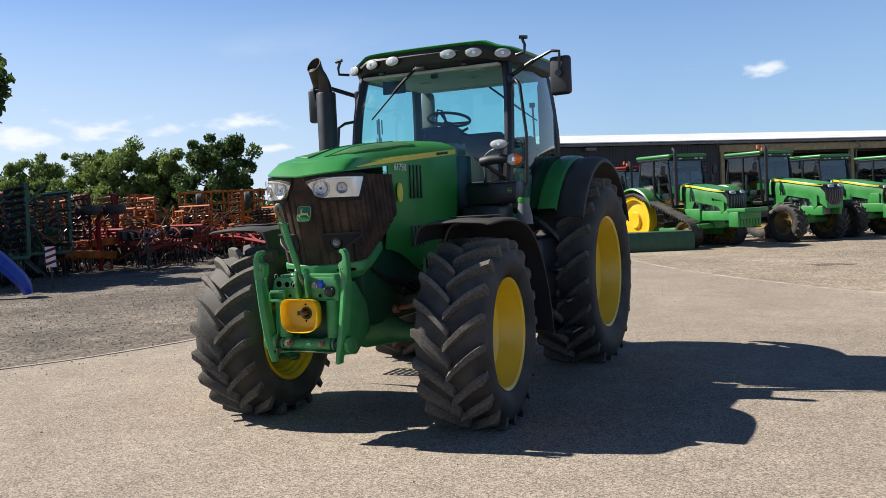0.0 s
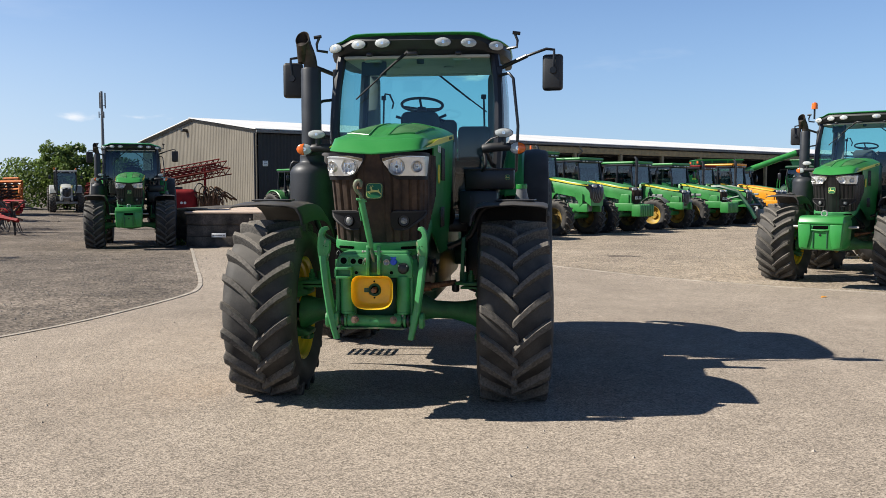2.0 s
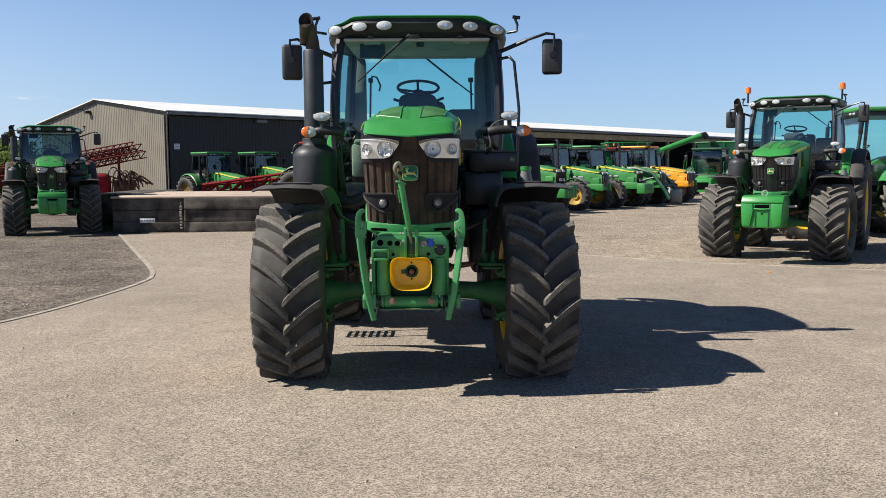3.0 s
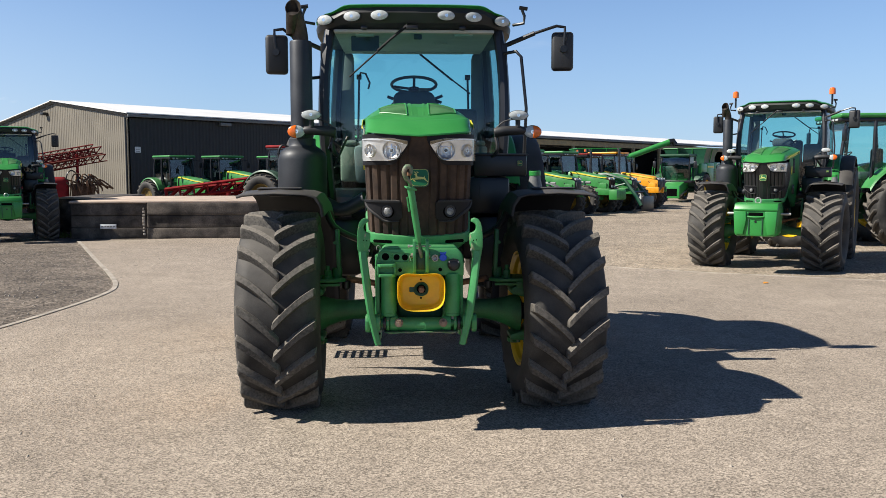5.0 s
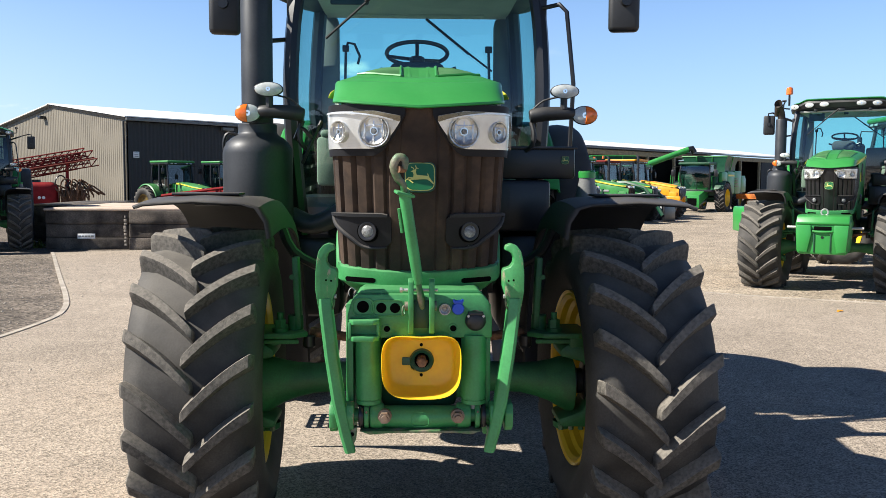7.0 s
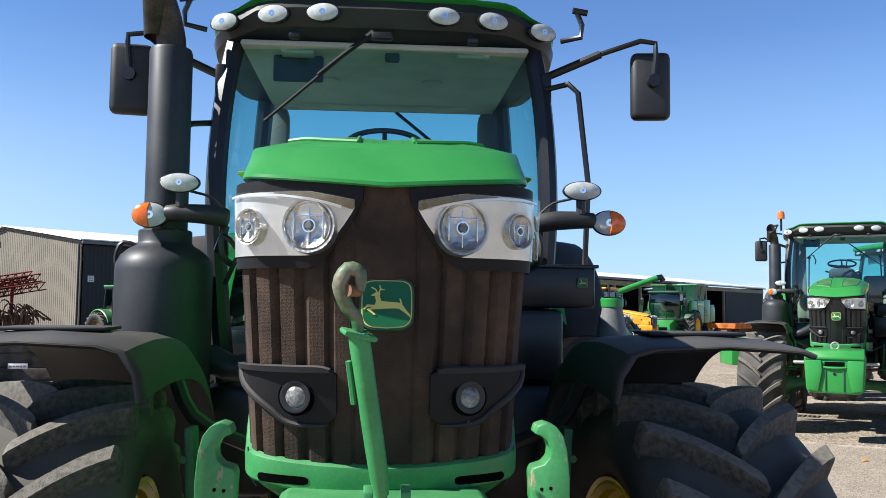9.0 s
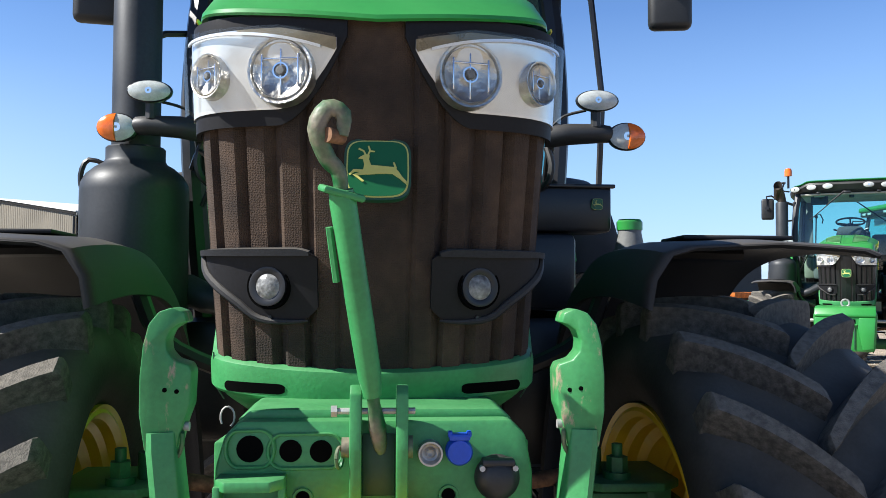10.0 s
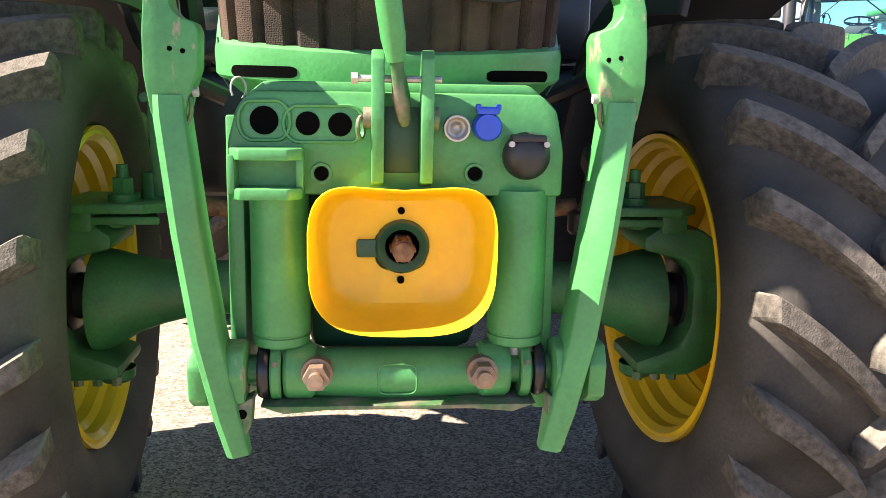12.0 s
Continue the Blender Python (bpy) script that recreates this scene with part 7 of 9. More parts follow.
def old_tractor(name, label, m, body=None, roof=None, rim=None, hood_w=0.40, z_top=1.95, cab_h=2.98, plate=False, tracks=False, loader=False, weights=True, glass_mat=None, group="parked tractors by the shed", stack=True, guards=False, nose=0.85, tray=False, arch=False, beacons=True, mounts=False, bright_rear=False):
    body, roof = body or GREEN_OLD, roof or body or GREEN_OLD
    t = thing(name, label, "tractor", m, group)
    bon = part("bonnet", hood_mesh(nose + 1.15, hood_w, z_top - 0.16, z_top + 0.06, nose), body, t)
    gw = hood_w * (1.9 if arch else 1.66)
    bm = bmesh.new()
    mask = []
    for y, z, k in ((0.30, -0.235, 0.99), (0.14, -0.215, 0.97), (-0.02, -0.255, 0.90), (-0.085, -0.34, 0.84), (-0.10, -0.50, 0.84), (-0.075, -0.70, 0.86), (-0.01, -0.88, 0.84)):
        mask.append([(gw / 2 * k * x, -nose + y + 0.07 * x * x, z_top + z) for x in (-1, -0.8, -0.45, 0, 0.45, 0.8, 1)] + [(gw / 2 * k * x, -nose + y + 0.28, z_top + z - 0.02) for x in (1, 0, -1)])
    ring_loft(bm, mask)
    gr = part("grille", bm, GRILLE if plate else TRIM, t, "dusty brown radiator grille" if plate else "black radiator grille")
    for k in range(7):
        part("grille_rib", tube(bmesh.new(), [(-hood_w * 0.6 + hood_w * 0.2 * k, -nose + y + 0.07 * ((k - 3) / 3.6) ** 2, z_top + z) for y, z in ((-0.03, -0.30), (-0.095, -0.40), (-0.108, -0.52), (-0.085, -0.70), (-0.045, -0.80))], 0.012, 5), GRILLE if plate else GREY, gr)
    for sx in (-1, 1):
        bm = box(bmesh.new(), (sx * hood_w * 0.45, -nose - 0.030, z_top - 0.285), (0.20, 0.07, 0.10), 0.02, (-32, 0, 14 * sx))
        part("headlight", bm, FROST, gr)
        rows = [[(sx * (hood_w * lerp_table([(0, 0.85), (0.35, 1.03), (1, 1.03)], f) + 0.004), -nose + 0.1 + (nose + 0.95) * f, z_top - 0.16 + 0.22 * f * f * (3 - 2 * f) - 0.105 + d) for d in (0.0, 0.035 + 0.04 * f)] for f in [k / 8 for k in range(9)]]
        part("stripe", sheet(bmesh.new(), rows, 0.003), STRIPE, bon)
        if arch:
            pts = [(-0.75, z_top - 0.55), (-0.75, 1.15), (-0.62, 1.05), (-0.55, 1.25)] + [(0.05 + 0.55 * math.cos(radians(170 - 160 * k / 8)), 1.22 + 0.38 * math.sin(radians(170 - 160 * k / 8))) for k in range(9)] + [(0.62, 1.0), (0.98, 1.0), (0.98, z_top - 0.35)]
            bm = prism(bmesh.new(), pts, "x", *sorted((sx * hood_w * 0.93, sx * (hood_w * 0.93 + 0.03))))
        else:
            part("nose_panel", box(bmesh.new(), (sx * hood_w * 0.90, -0.55, z_top - 0.66), (0.04, 0.45, 0.36), 0.02), body, bon)
            bm = box(bmesh.new(), (sx * hood_w * 0.93, 0.66, z_top - 0.58), (0.04, 0.7, 0.50), 0.02)
        part("side_panel", bm, body, bon)
        part("engine_band", box(bmesh.new(), (sx * (hood_w * 0.99 + 0.01), 0.98, z_top - 0.32), (0.03, 0.10, 0.52), 0.01), TRIM, bon)
        for k in range(3):
            part("louvre", box(bmesh.new(), (sx * (hood_w * 0.97 + 0.008), 0.5 + 0.09 * k, z_top - 0.42), (0.03, 0.05, 0.2), 0.005), TRIM, bon)
        bm = box(bmesh.new(), (sx * hood_w * 0.84, -0.35, 1.0), (0.12, 1.2, 0.30), 0.03)
        box(bm, (sx * hood_w * 0.92, 0.7, 1.02), (0.16, 0.95, 0.42), 0.04)
        part("side_frame", bm, body, t)
    bm = box(bmesh.new(), (0, 0.15, 1.22), (0.5, 1.7, 0.72), 0.05)
    for k in range(5):
        rod(bm, (-0.3, -0.4 + 0.25 * k, 1.25 + 0.05 * (k % 2)), (0.3, -0.4 + 0.25 * k, 1.25), 0.06, 10)
    rod(bm, (-0.32, 0.0, 1.42), (-0.32, 0.5, 1.42), 0.09, 12)
    part("engine", bm, GREY, t, "exposed grey-green engine")
    for sx in (-1, 1):
        for k in range(4):
            part("pipe", tube(bmesh.new(), [(sx * 0.28, -0.5 + 0.3 * k, 1.2), (sx * 0.34, -0.42 + 0.3 * k, 1.4 + 0.05 * (k % 2)), (sx * 0.30, -0.25 + 0.3 * k, 1.55)], 0.03, 6, 3), STEEL if k % 2 else TRIM, t)
        part("filter", rod(bmesh.new(), (sx * 0.36, 0.3, 1.22), (sx * 0.36, 0.3, 1.5), 0.07, 12), TRIM if sx > 0 else GREEN_DARK, t)
        part("tool_case", box(bmesh.new(), (sx * 0.62, 1.1, 1.0), (0.36, 0.4, 0.36), 0.03), TRIM, t)
    bm = box(bmesh.new(), (0, 1.7, 0.92), (0.5, 2.3, 0.6), 0.06)
    part("transmission", bm, GREEN_DARK, t)
    rod(bm := bmesh.new(), (-0.85, 0, 0.68), (0.85, 0, 0.68), 0.09, 12)
    box(bm, (0, 0, 0.74), (0.4, 0.34, 0.3), 0.05)
    part("front_axle", bm, body, t)
    # cab
    for sx in (-1, 1):
        for nm, pts in (("front_post", [(0.62, 1.28, 1.3), (0.74, 1.24, 1.9), (0.70, 1.38, cab_h - 0.18)]), ("middle_post", [(0.66, 1.95, 1.3), (0.78, 1.98, 1.9), (0.74, 2.02, cab_h - 0.18)]), ("rear_post", [(0.7, 2.6, 1.7), (0.76, 2.74, 2.1), (0.72, 2.66, cab_h - 0.18)])):
            part(nm, tube(bmesh.new(), [(sx * x, y, z) for x, y, z in pts], 0.045, 6, 3), TRIM, t)
        rows = [[(sx * (0.63 + 0.14 * math.sin(f * 2.2)), y0 + (y1 - y0) * g, 1.35 + (cab_h - 1.55) * f) for g in (0, 0.5, 1)] for f, y0, y1 in [(k / 6, 1.28 + 0.08 * (k / 6) ** 2, 2.2 + 0.45 * min(1, k / 3)) for k in range(7)]]
        gl = part("side_window", sheet(bmesh.new(), rows), glass_mat or PANE_DARK, t)
        gl.visible_shadow = False
    for nm, y0, y1, zl in (("windscreen", 1.24, 1.36, 1.55), ("rear_window", 2.74, 2.66, 1.75)):
        rows = [[(x * (0.66 + 0.08 * math.sin(f * 2.2)), y0 + (y1 - y0) * f, zl + (cab_h - 0.2 - zl) * f) for x in (-1, -0.5, 0, 0.5, 1)] for f in (0, 0.33, 0.66, 1)]
        gl = part(nm, sheet(bmesh.new(), rows), glass_mat or PANE_DARK, t)
        gl.visible_shadow = False
    bm = box(bmesh.new(), (0, 2.02, cab_h - 0.055), (1.60, 1.66, 0.11), 0.05, seg=3)
    part("roof", bm, roof, t, "painted cab roof")
    bm = box(bmesh.new(), (0, 2.02, cab_h - 0.15), (1.54, 1.60, 0.10), 0.03)
    vz = part("roof_visor", bm, TRIM, t)
    part("headliner", box(bmesh.new(), (0, 2.02, cab_h - 0.22), (1.3, 1.3, 0.04), 0.01), HEADLINER, t)
    part("sun_blind", box(bmesh.new(), (0, 1.42, cab_h - 0.31), (1.1, 0.02, 0.16), 0.01), INTERIOR, t)
    for x in (-0.55, -0.33, 0.33, 0.55):
        part("work_lamp", box(bmesh.new(), (x, 1.21, cab_h - 0.15), (0.13, 0.03, 0.05), 0.01), FROST, vz)
    bm = box(bmesh.new(), (0, 1.95, 1.30), (1.25, 1.3, 0.12), 0.03)
    box(bm, (0, 1.5, 1.75), (0.3, 0.25, 0.6), 0.05)
    part("cab_floor", bm, TRIM, t)
    bm = box(bmesh.new(), (0, 2.15, 1.65), (0.5, 0.5, 0.2), 0.06)
    box(bm, (0, 2.4, 2.0), (0.48, 0.14, 0.6), 0.06)
    part("seat", bm, SEAT, t)
    ring = [Vector((0.2 * math.cos(2 * math.pi * k / 18), 1.62 + 0.17 * math.sin(2 * math.pi * k / 18), 2.12 + 0.1 * math.sin(2 * math.pi * k / 18))) for k in range(19)]
    part("steering_wheel", tube(bmesh.new(), ring, 0.014, 6, cap=False), TRIM, t)
    for sx in (-1, 1):
        bm = tube(bmesh.new(), [(sx * 0.74, 1.36, cab_h - 0.28), (sx * 1.05, 1.2, cab_h - 0.25), (sx * 1.08, 1.18, cab_h - 0.4)], 0.014, 6)
        mr = part("mirror_arm", bm, TRIM, t)
        part("mirror", box(bmesh.new(), (sx * 1.08, 1.18, cab_h - 0.52), (0.18, 0.06, 0.28), 0.03), TRIM, mr)
        if not beacons:
            continue
        bm = rod(bmesh.new(), (sx * 0.74, 2.55 if sx > 0 else 1.35, cab_h - 0.04), (sx * 0.74, 2.55 if sx > 0 else 1.35, cab_h + 0.08), 0.014, 6)
        bs = part("beacon_stem", bm, TRIM, t)
        bm = lathe(bmesh.new(), [(0, 0.13), (0.045, 0.12), (0.052, 0.0), (0, 0)], 12, "z", (sx * 0.74, 2.55 if sx > 0 else 1.35, cab_h + 0.07))
        part("beacon", bm, ORANGE, bs)
    if stack:
        bm = rod(bmesh.new(), (-0.62, 1.12, 1.35), (-0.62, 1.12, cab_h + 0.06), 0.065, 14)
        tube(bm, [(-0.62, 1.12, cab_h + 0.05), (-0.62, 1.15, cab_h + 0.12), (-0.62, 1.22, cab_h + 0.17)], 0.05, 12)
        part("exhaust", bm, EXHAUST, t)
    # mudguards, wheels or tracks
    for sx in (-1, 1):
        bm = bmesh.new()
        rows = []
        for k in range(14):
            a = radians(25 + 130 * k / 13)
            y, z = 2.75 + 1.06 * math.cos(a), 0.92 + 1.06 * math.sin(a)
            rows.append([(sx * 0.60, y, z - 0.25), (sx * 0.62, y, z), (sx * 0.9, y, z + 0.01), (sx * 1.10, y, z), (sx * 1.13, y, z - 0.06)])
        part("rear_mudguard", sheet(bm, rows, 0.014), body, t)
        if not tracks:
            rod(bm := bmesh.new(), (0, 2.75, 0.85), (sx * 0.95, 2.75, 0.85), 0.12, 12)
            part("rear_axle", bm, GREEN_DARK, t)
            wheel(t, "rear_wheel", sx * 0.98, 2.75, 0.884, REAR_TYRE, REAR_RIM if bright_rear else SHADED_REAR)
            wheel(t, "front_wheel", sx * 0.95, 0.0, 0.625, OLD_FRONT, rim or OLD_FRONT_RIM, 0)
        else:
            loop = []
            for k in range(12):
                a = radians(60 + 155 * k / 11)
                loop.append((2.75 + 0.86 * math.sin(a - 1.2) * 0.0 + 0.86 * math.cos(radians(95 - 185 * k / 11)), 0.90 + 0.86 * math.sin(radians(95 - 185 * k / 11))))
            for k in range(8):
                a = radians(-90 - 150 * k / 7)
                loop.append((0.35 + 0.42 * math.cos(a), 0.46 + 0.42 * math.sin(a)))
            bm = bmesh.new()
            rings = []
            for i, (y, z) in enumerate(loop):
                y2, z2 = loop[(i + 1) % len(loop)]
                y0, z0 = loop[i - 1]
                d = Vector((y2 - y0, z2 - z0)).normalized()
                nx, nz = -d.y, d.x
                rings.append([(sx * 0.70, y, z), (sx * 1.12, y, z), (sx * 1.12, y + nx * 0.05, z + nz * 0.05), (sx * 0.70, y + nx * 0.05, z + nz * 0.05)])
            ring_loft(bm, rings, closed=True)
            tr = part("track", bm, RUBBER, t, "rubber crawler track", sharp=30)
            n = len(loop)
            for i in range(n):
                y0, z0 = loop[i]
                y1, z1 = loop[(i + 1) % n]
                seg = math.hypot(y1 - y0, z1 - z0)
                for j in range(max(1, round(seg / 0.13))):
                    f = (j + 0.5) / max(1, round(seg / 0.13))
                    a = math.degrees(math.atan2(z1 - z0, y1 - y0))
                    part("track_lug", box(bmesh.new(), (sx * 0.91, y0 + (y1 - y0) * f, z0 + (z1 - z0) * f), (0.43, 0.05, 0.10), 0.008, (a, 0, sx * 8)), RUBBER, tr)
            for y, z, r in ((2.75, 0.90, 0.83), (0.35, 0.46, 0.40), (1.1, 0.3, 0.22), (1.6, 0.3, 0.22), (2.1, 0.3, 0.22)):
                bm = lathe(bmesh.new(), [(0.0, -0.10), (r * 0.3, -0.12), (r * 0.35, -0.04), (r * 0.75, -0.02), (r * 0.82, -0.14), (r, -0.16), (r, 0.16), (r * 0.82, 0.14), (r * 0.75, 0.06), (r * 0.35, 0.08), (r * 0.3, 0.16), (0.0, 0.17)], 28, "x", (sx * 0.91, y, z))
                part("track_wheel", bm, YELLOW if r > 0.8 else YELLOW_SHADED, t, "yellow track wheel" if r > 0.8 else "track wheel in yellow darkened for shade")
            part("track_beam", box(bmesh.new(), (sx * 0.75, 1.5, 0.5), (0.2, 1.9, 0.3), 0.05), body, t)
        if guards:
            bm = arc_shell(bmesh.new(), 0, 0.66, 0.76, 20, 140, *sorted((sx * 0.76, sx * 1.14)), lip=0.02)
            part("front_mudguard", bm, GREY, t)
        for k, z in enumerate((0.5, 0.8, 1.08)):
            part("step", box(bmesh.new(), (sx * 0.82, 1.5, z), (0.3, 0.35, 0.03), 0.01), TRIM, t)
    part("fuel_tank", box(bmesh.new(), (0.0, 1.45, 0.85), (1.3, 0.7, 0.5), 0.08), TRIM, t)
    if weights:
        bar = part("weight_carrier", box(bmesh.new(), (0, -nose - 0.18, 0.95), (0.5, 0.30, 0.28), 0.03), body, t)
        for k in range(8):
            part("weight", box(bmesh.new(), (-0.42 + 0.12 * k, -nose - 0.30, 0.88), (0.105, 0.40, 0.46), 0.04), body, bar)
    if tray:
        bm = box(bmesh.new(), (0, -nose - 0.40, 1.16), (0.95, 0.75, 0.10), 0.02)
        box(bm, (0, -nose - 0.30, 1.0), (0.8, 0.5, 0.24), 0.03)
        part("weight_tray", bm, body, t, "flat-topped green weight tray")
    if mounts:
        for sx in (-1, 1):
            part("loader_bracket", prism(bmesh.new(), [(-0.75, 0.9), (0.2, 0.9), (-0.1, 1.25), (-0.2, 1.95), (-0.5, 1.95), (-0.55, 1.3)], "x", *sorted((sx * 0.50, sx * 0.60)), 0.01), body, t)
        part("front_weight", prism(bmesh.new(), [(-0.40, 0.62), (0.40, 0.62), (0.42, 1.08), (0.36, 1.16), (-0.36, 1.16), (-0.42, 1.08)], "y", -nose - 0.95, -nose - 0.25, 0.03), GREEN, t, "green front weight block")
        part("weight_arm", box(bmesh.new(), (0, -nose - 0.1, 0.9), (0.4, 0.5, 0.3), 0.04), body, t)
    if plate:
        pl = part("number_plate", box(bmesh.new(), (0, -nose - 0.09, z_top - 0.62), (0.40, 0.012, 0.11), 0.003), WHITE, t, "white plate with dark bars")
        for k in range(6):
            part("plate_bar", box(bmesh.new(), (-0.15 + 0.06 * k, -nose - 0.098, z_top - 0.62), (0.035, 0.004, 0.06)), TRIM, pl)
    if loader:
        for sx in (-1, 1):
            bm = tube(bmesh.new(), [(sx * 0.55, 1.0, 1.75), (sx * 0.56, 0.3, 1.78), (sx * 0.57, -0.6, 1.55), (sx * 0.58, -1.25, 0.75), (sx * 0.58, -1.5, 0.35)], 0.085, 6)
            rod(bm, (sx * 0.57, 0.4, 1.1), (sx * 0.57, -0.7, 1.35), 0.05, 8)
            part("loader_arm", bm, GREEN_DARK, t, "dark green front loader arm")
        bm = rod(bmesh.new(), (-0.58, -1.1, 0.95), (0.58, -1.1, 0.95), 0.06, 8)
        box(bm, (0, -1.55, 0.42), (1.2, 0.12, 0.7), 0.03)
        part("loader_carriage", bm, TRIM, t)
    return t


# ---- other big tractors ----
second = big_tractor("tractor", "green farm tractor with a green front weight block and beacons", pose(6.37, 8.95, -0.052, 0, 0, -31), weight=True, steer=-3, tyre=WIDE_TYRE)
third = big_tractor("tractor", "green farm tractor with a front weight beside the concrete dock", pose(-10.42, 16.8, -0.13, 0, 0, 24), weight=True, beacons=False, pane=PANE_DARK)
old_tractor("tractor", "large green tractor with loader brackets and front weight block", pose(8.85, 14.45, ground_z(8.8, 14.4), 0, 0, -95), cab_h=3.1, weights=False, glass_mat=PANE, group="", mounts=True, beacons=False, bright_rear=True, stack=False)

ROW = Vector((0.62, 0.78, 0))


def in_row(d, off=0.0, turn=51):
    p = Vector((0.55, 22.9, 0)) + ROW * d + Vector((0.83, -0.56, 0)) * off
    return pose(p.x, p.y, ground_z(p.x, p.y), 0, 0, turn)


old_tractor("tractor", "green crawler tractor with rubber tracks and yellow drive wheels", in_row(-1.0, -0.1), tracks=True, hood_w=0.44, z_top=1.98, cab_h=3.0, arch=True, tray=True, rim=SHADED_RIM, beacons=False)
old_tractor("tractor", "large green tractor with yellow stripe and tall exhaust stack", in_row(2.6, 0.25), hood_w=0.46, z_top=2.05, cab_h=3.05, nose=1.05, rim=SHADED_RIM, weights=False, arch=True)
old_tractor("tractor", "green tractor with black grille and white plate", in_row(5.7, 0.1), plate=True, z_top=1.97, cab_h=2.92, stack=False, rim=SHADED_RIM, hood_w=0.42, beacons=False)
old_tractor("tractor", "green tractor with yellow front rims and grey front mudguards", in_row(9.8, -0.1), guards=True, rim=DULL_RIM, z_top=1.88, cab_h=2.88, hood_w=0.38, weights=False, beacons=False)
old_tractor("tractor", "green tractor with white plate and dusty brown grille", in_row(12.9), plate=True, z_top=1.88, cab_h=2.85, hood_w=0.38, stack=False, rim=SHADED_RIM, beacons=False)
old_tractor("tractor", "green tractor with faded red roof and dark front loader", in_row(15.4), loader=True, roof=RED_DULL,  z_top=1.85, cab_h=2.8, hood_w=0.36, weights=False, rim=SHADED_RIM)
old_tractor("tractor", "amber-yellow tractor with grey front rims", in_row(19.1, -0.2), body=AMBER_PAINT, rim=OLD_GREY_RIM, z_top=1.85, cab_h=2.95, hood_w=0.38, weights=False, beacons=False)
old_tractor("tractor", "green tractor parked past the amber one", in_row(22.6, -1.4), z_top=1.85, cab_h=2.75, hood_w=0.36, rim=SHADED_RIM, weights=False, beacons=False)
for x, y, turn, c in ((-10.95, 39.6, 48, "large green tractor with whitened rear tyres by the black wall"), (-8.45, 40.0, 48, "large green tractor with a swooping bonnet by the black wall"), (-5.55, 40.4, 48, "large green tractor with plain roof by the black wall")):
    old_tractor("tractor", c, pose(x, y, ground_z(x, y), 0, 0, turn), cab_h=3.15, z_top=2.3 if "swooping" in c else 2.0, arch="swooping" in c, nose=1.2, hood_w=0.42, group="tractors by the black wall", weights=False, stack=False, beacons=False)
for d in (2.2, 5.0):
    old_tractor("tractor", "red-roofed tractor in the shade behind the front row", in_row(d, -5.6, 60), body=GREEN_DARK if d < 3 else RED, roof=RED, z_top=1.9, cab_h=2.95, group="tractors behind the row", weights=False)
old_tractor("tractor", "silver-grey tractor standing before the hedge", pose(-33.0, 52.8, ground_z(-33.0, 52.8), 0, 0, 31), body=SILVER, rim=OLD_GREY_RIM, group="", z_top=2.0, cab_h=3.05, weights=False)

# green weight box on the gravel beside the crawler tractor
bm = bmesh.new()
prism(bm, [(-1.5, 0.0), (1.5, 0.0), (1.5, 0.52), (1.42, 0.60), (-1.42, 0.60), (-1.5, 0.52)], "y", -0.35, 0.35, 0.02)
crate = new("ballast_box", finish(bm, "ballast_box", GREEN_DARK))
crate.matrix_world = pose(-2.15, 20.5, ground_z(-2.15, 20.5), 0, 0, 22)
tagged(crate, "dark green steel ballast box on the gravel", "ballast box")


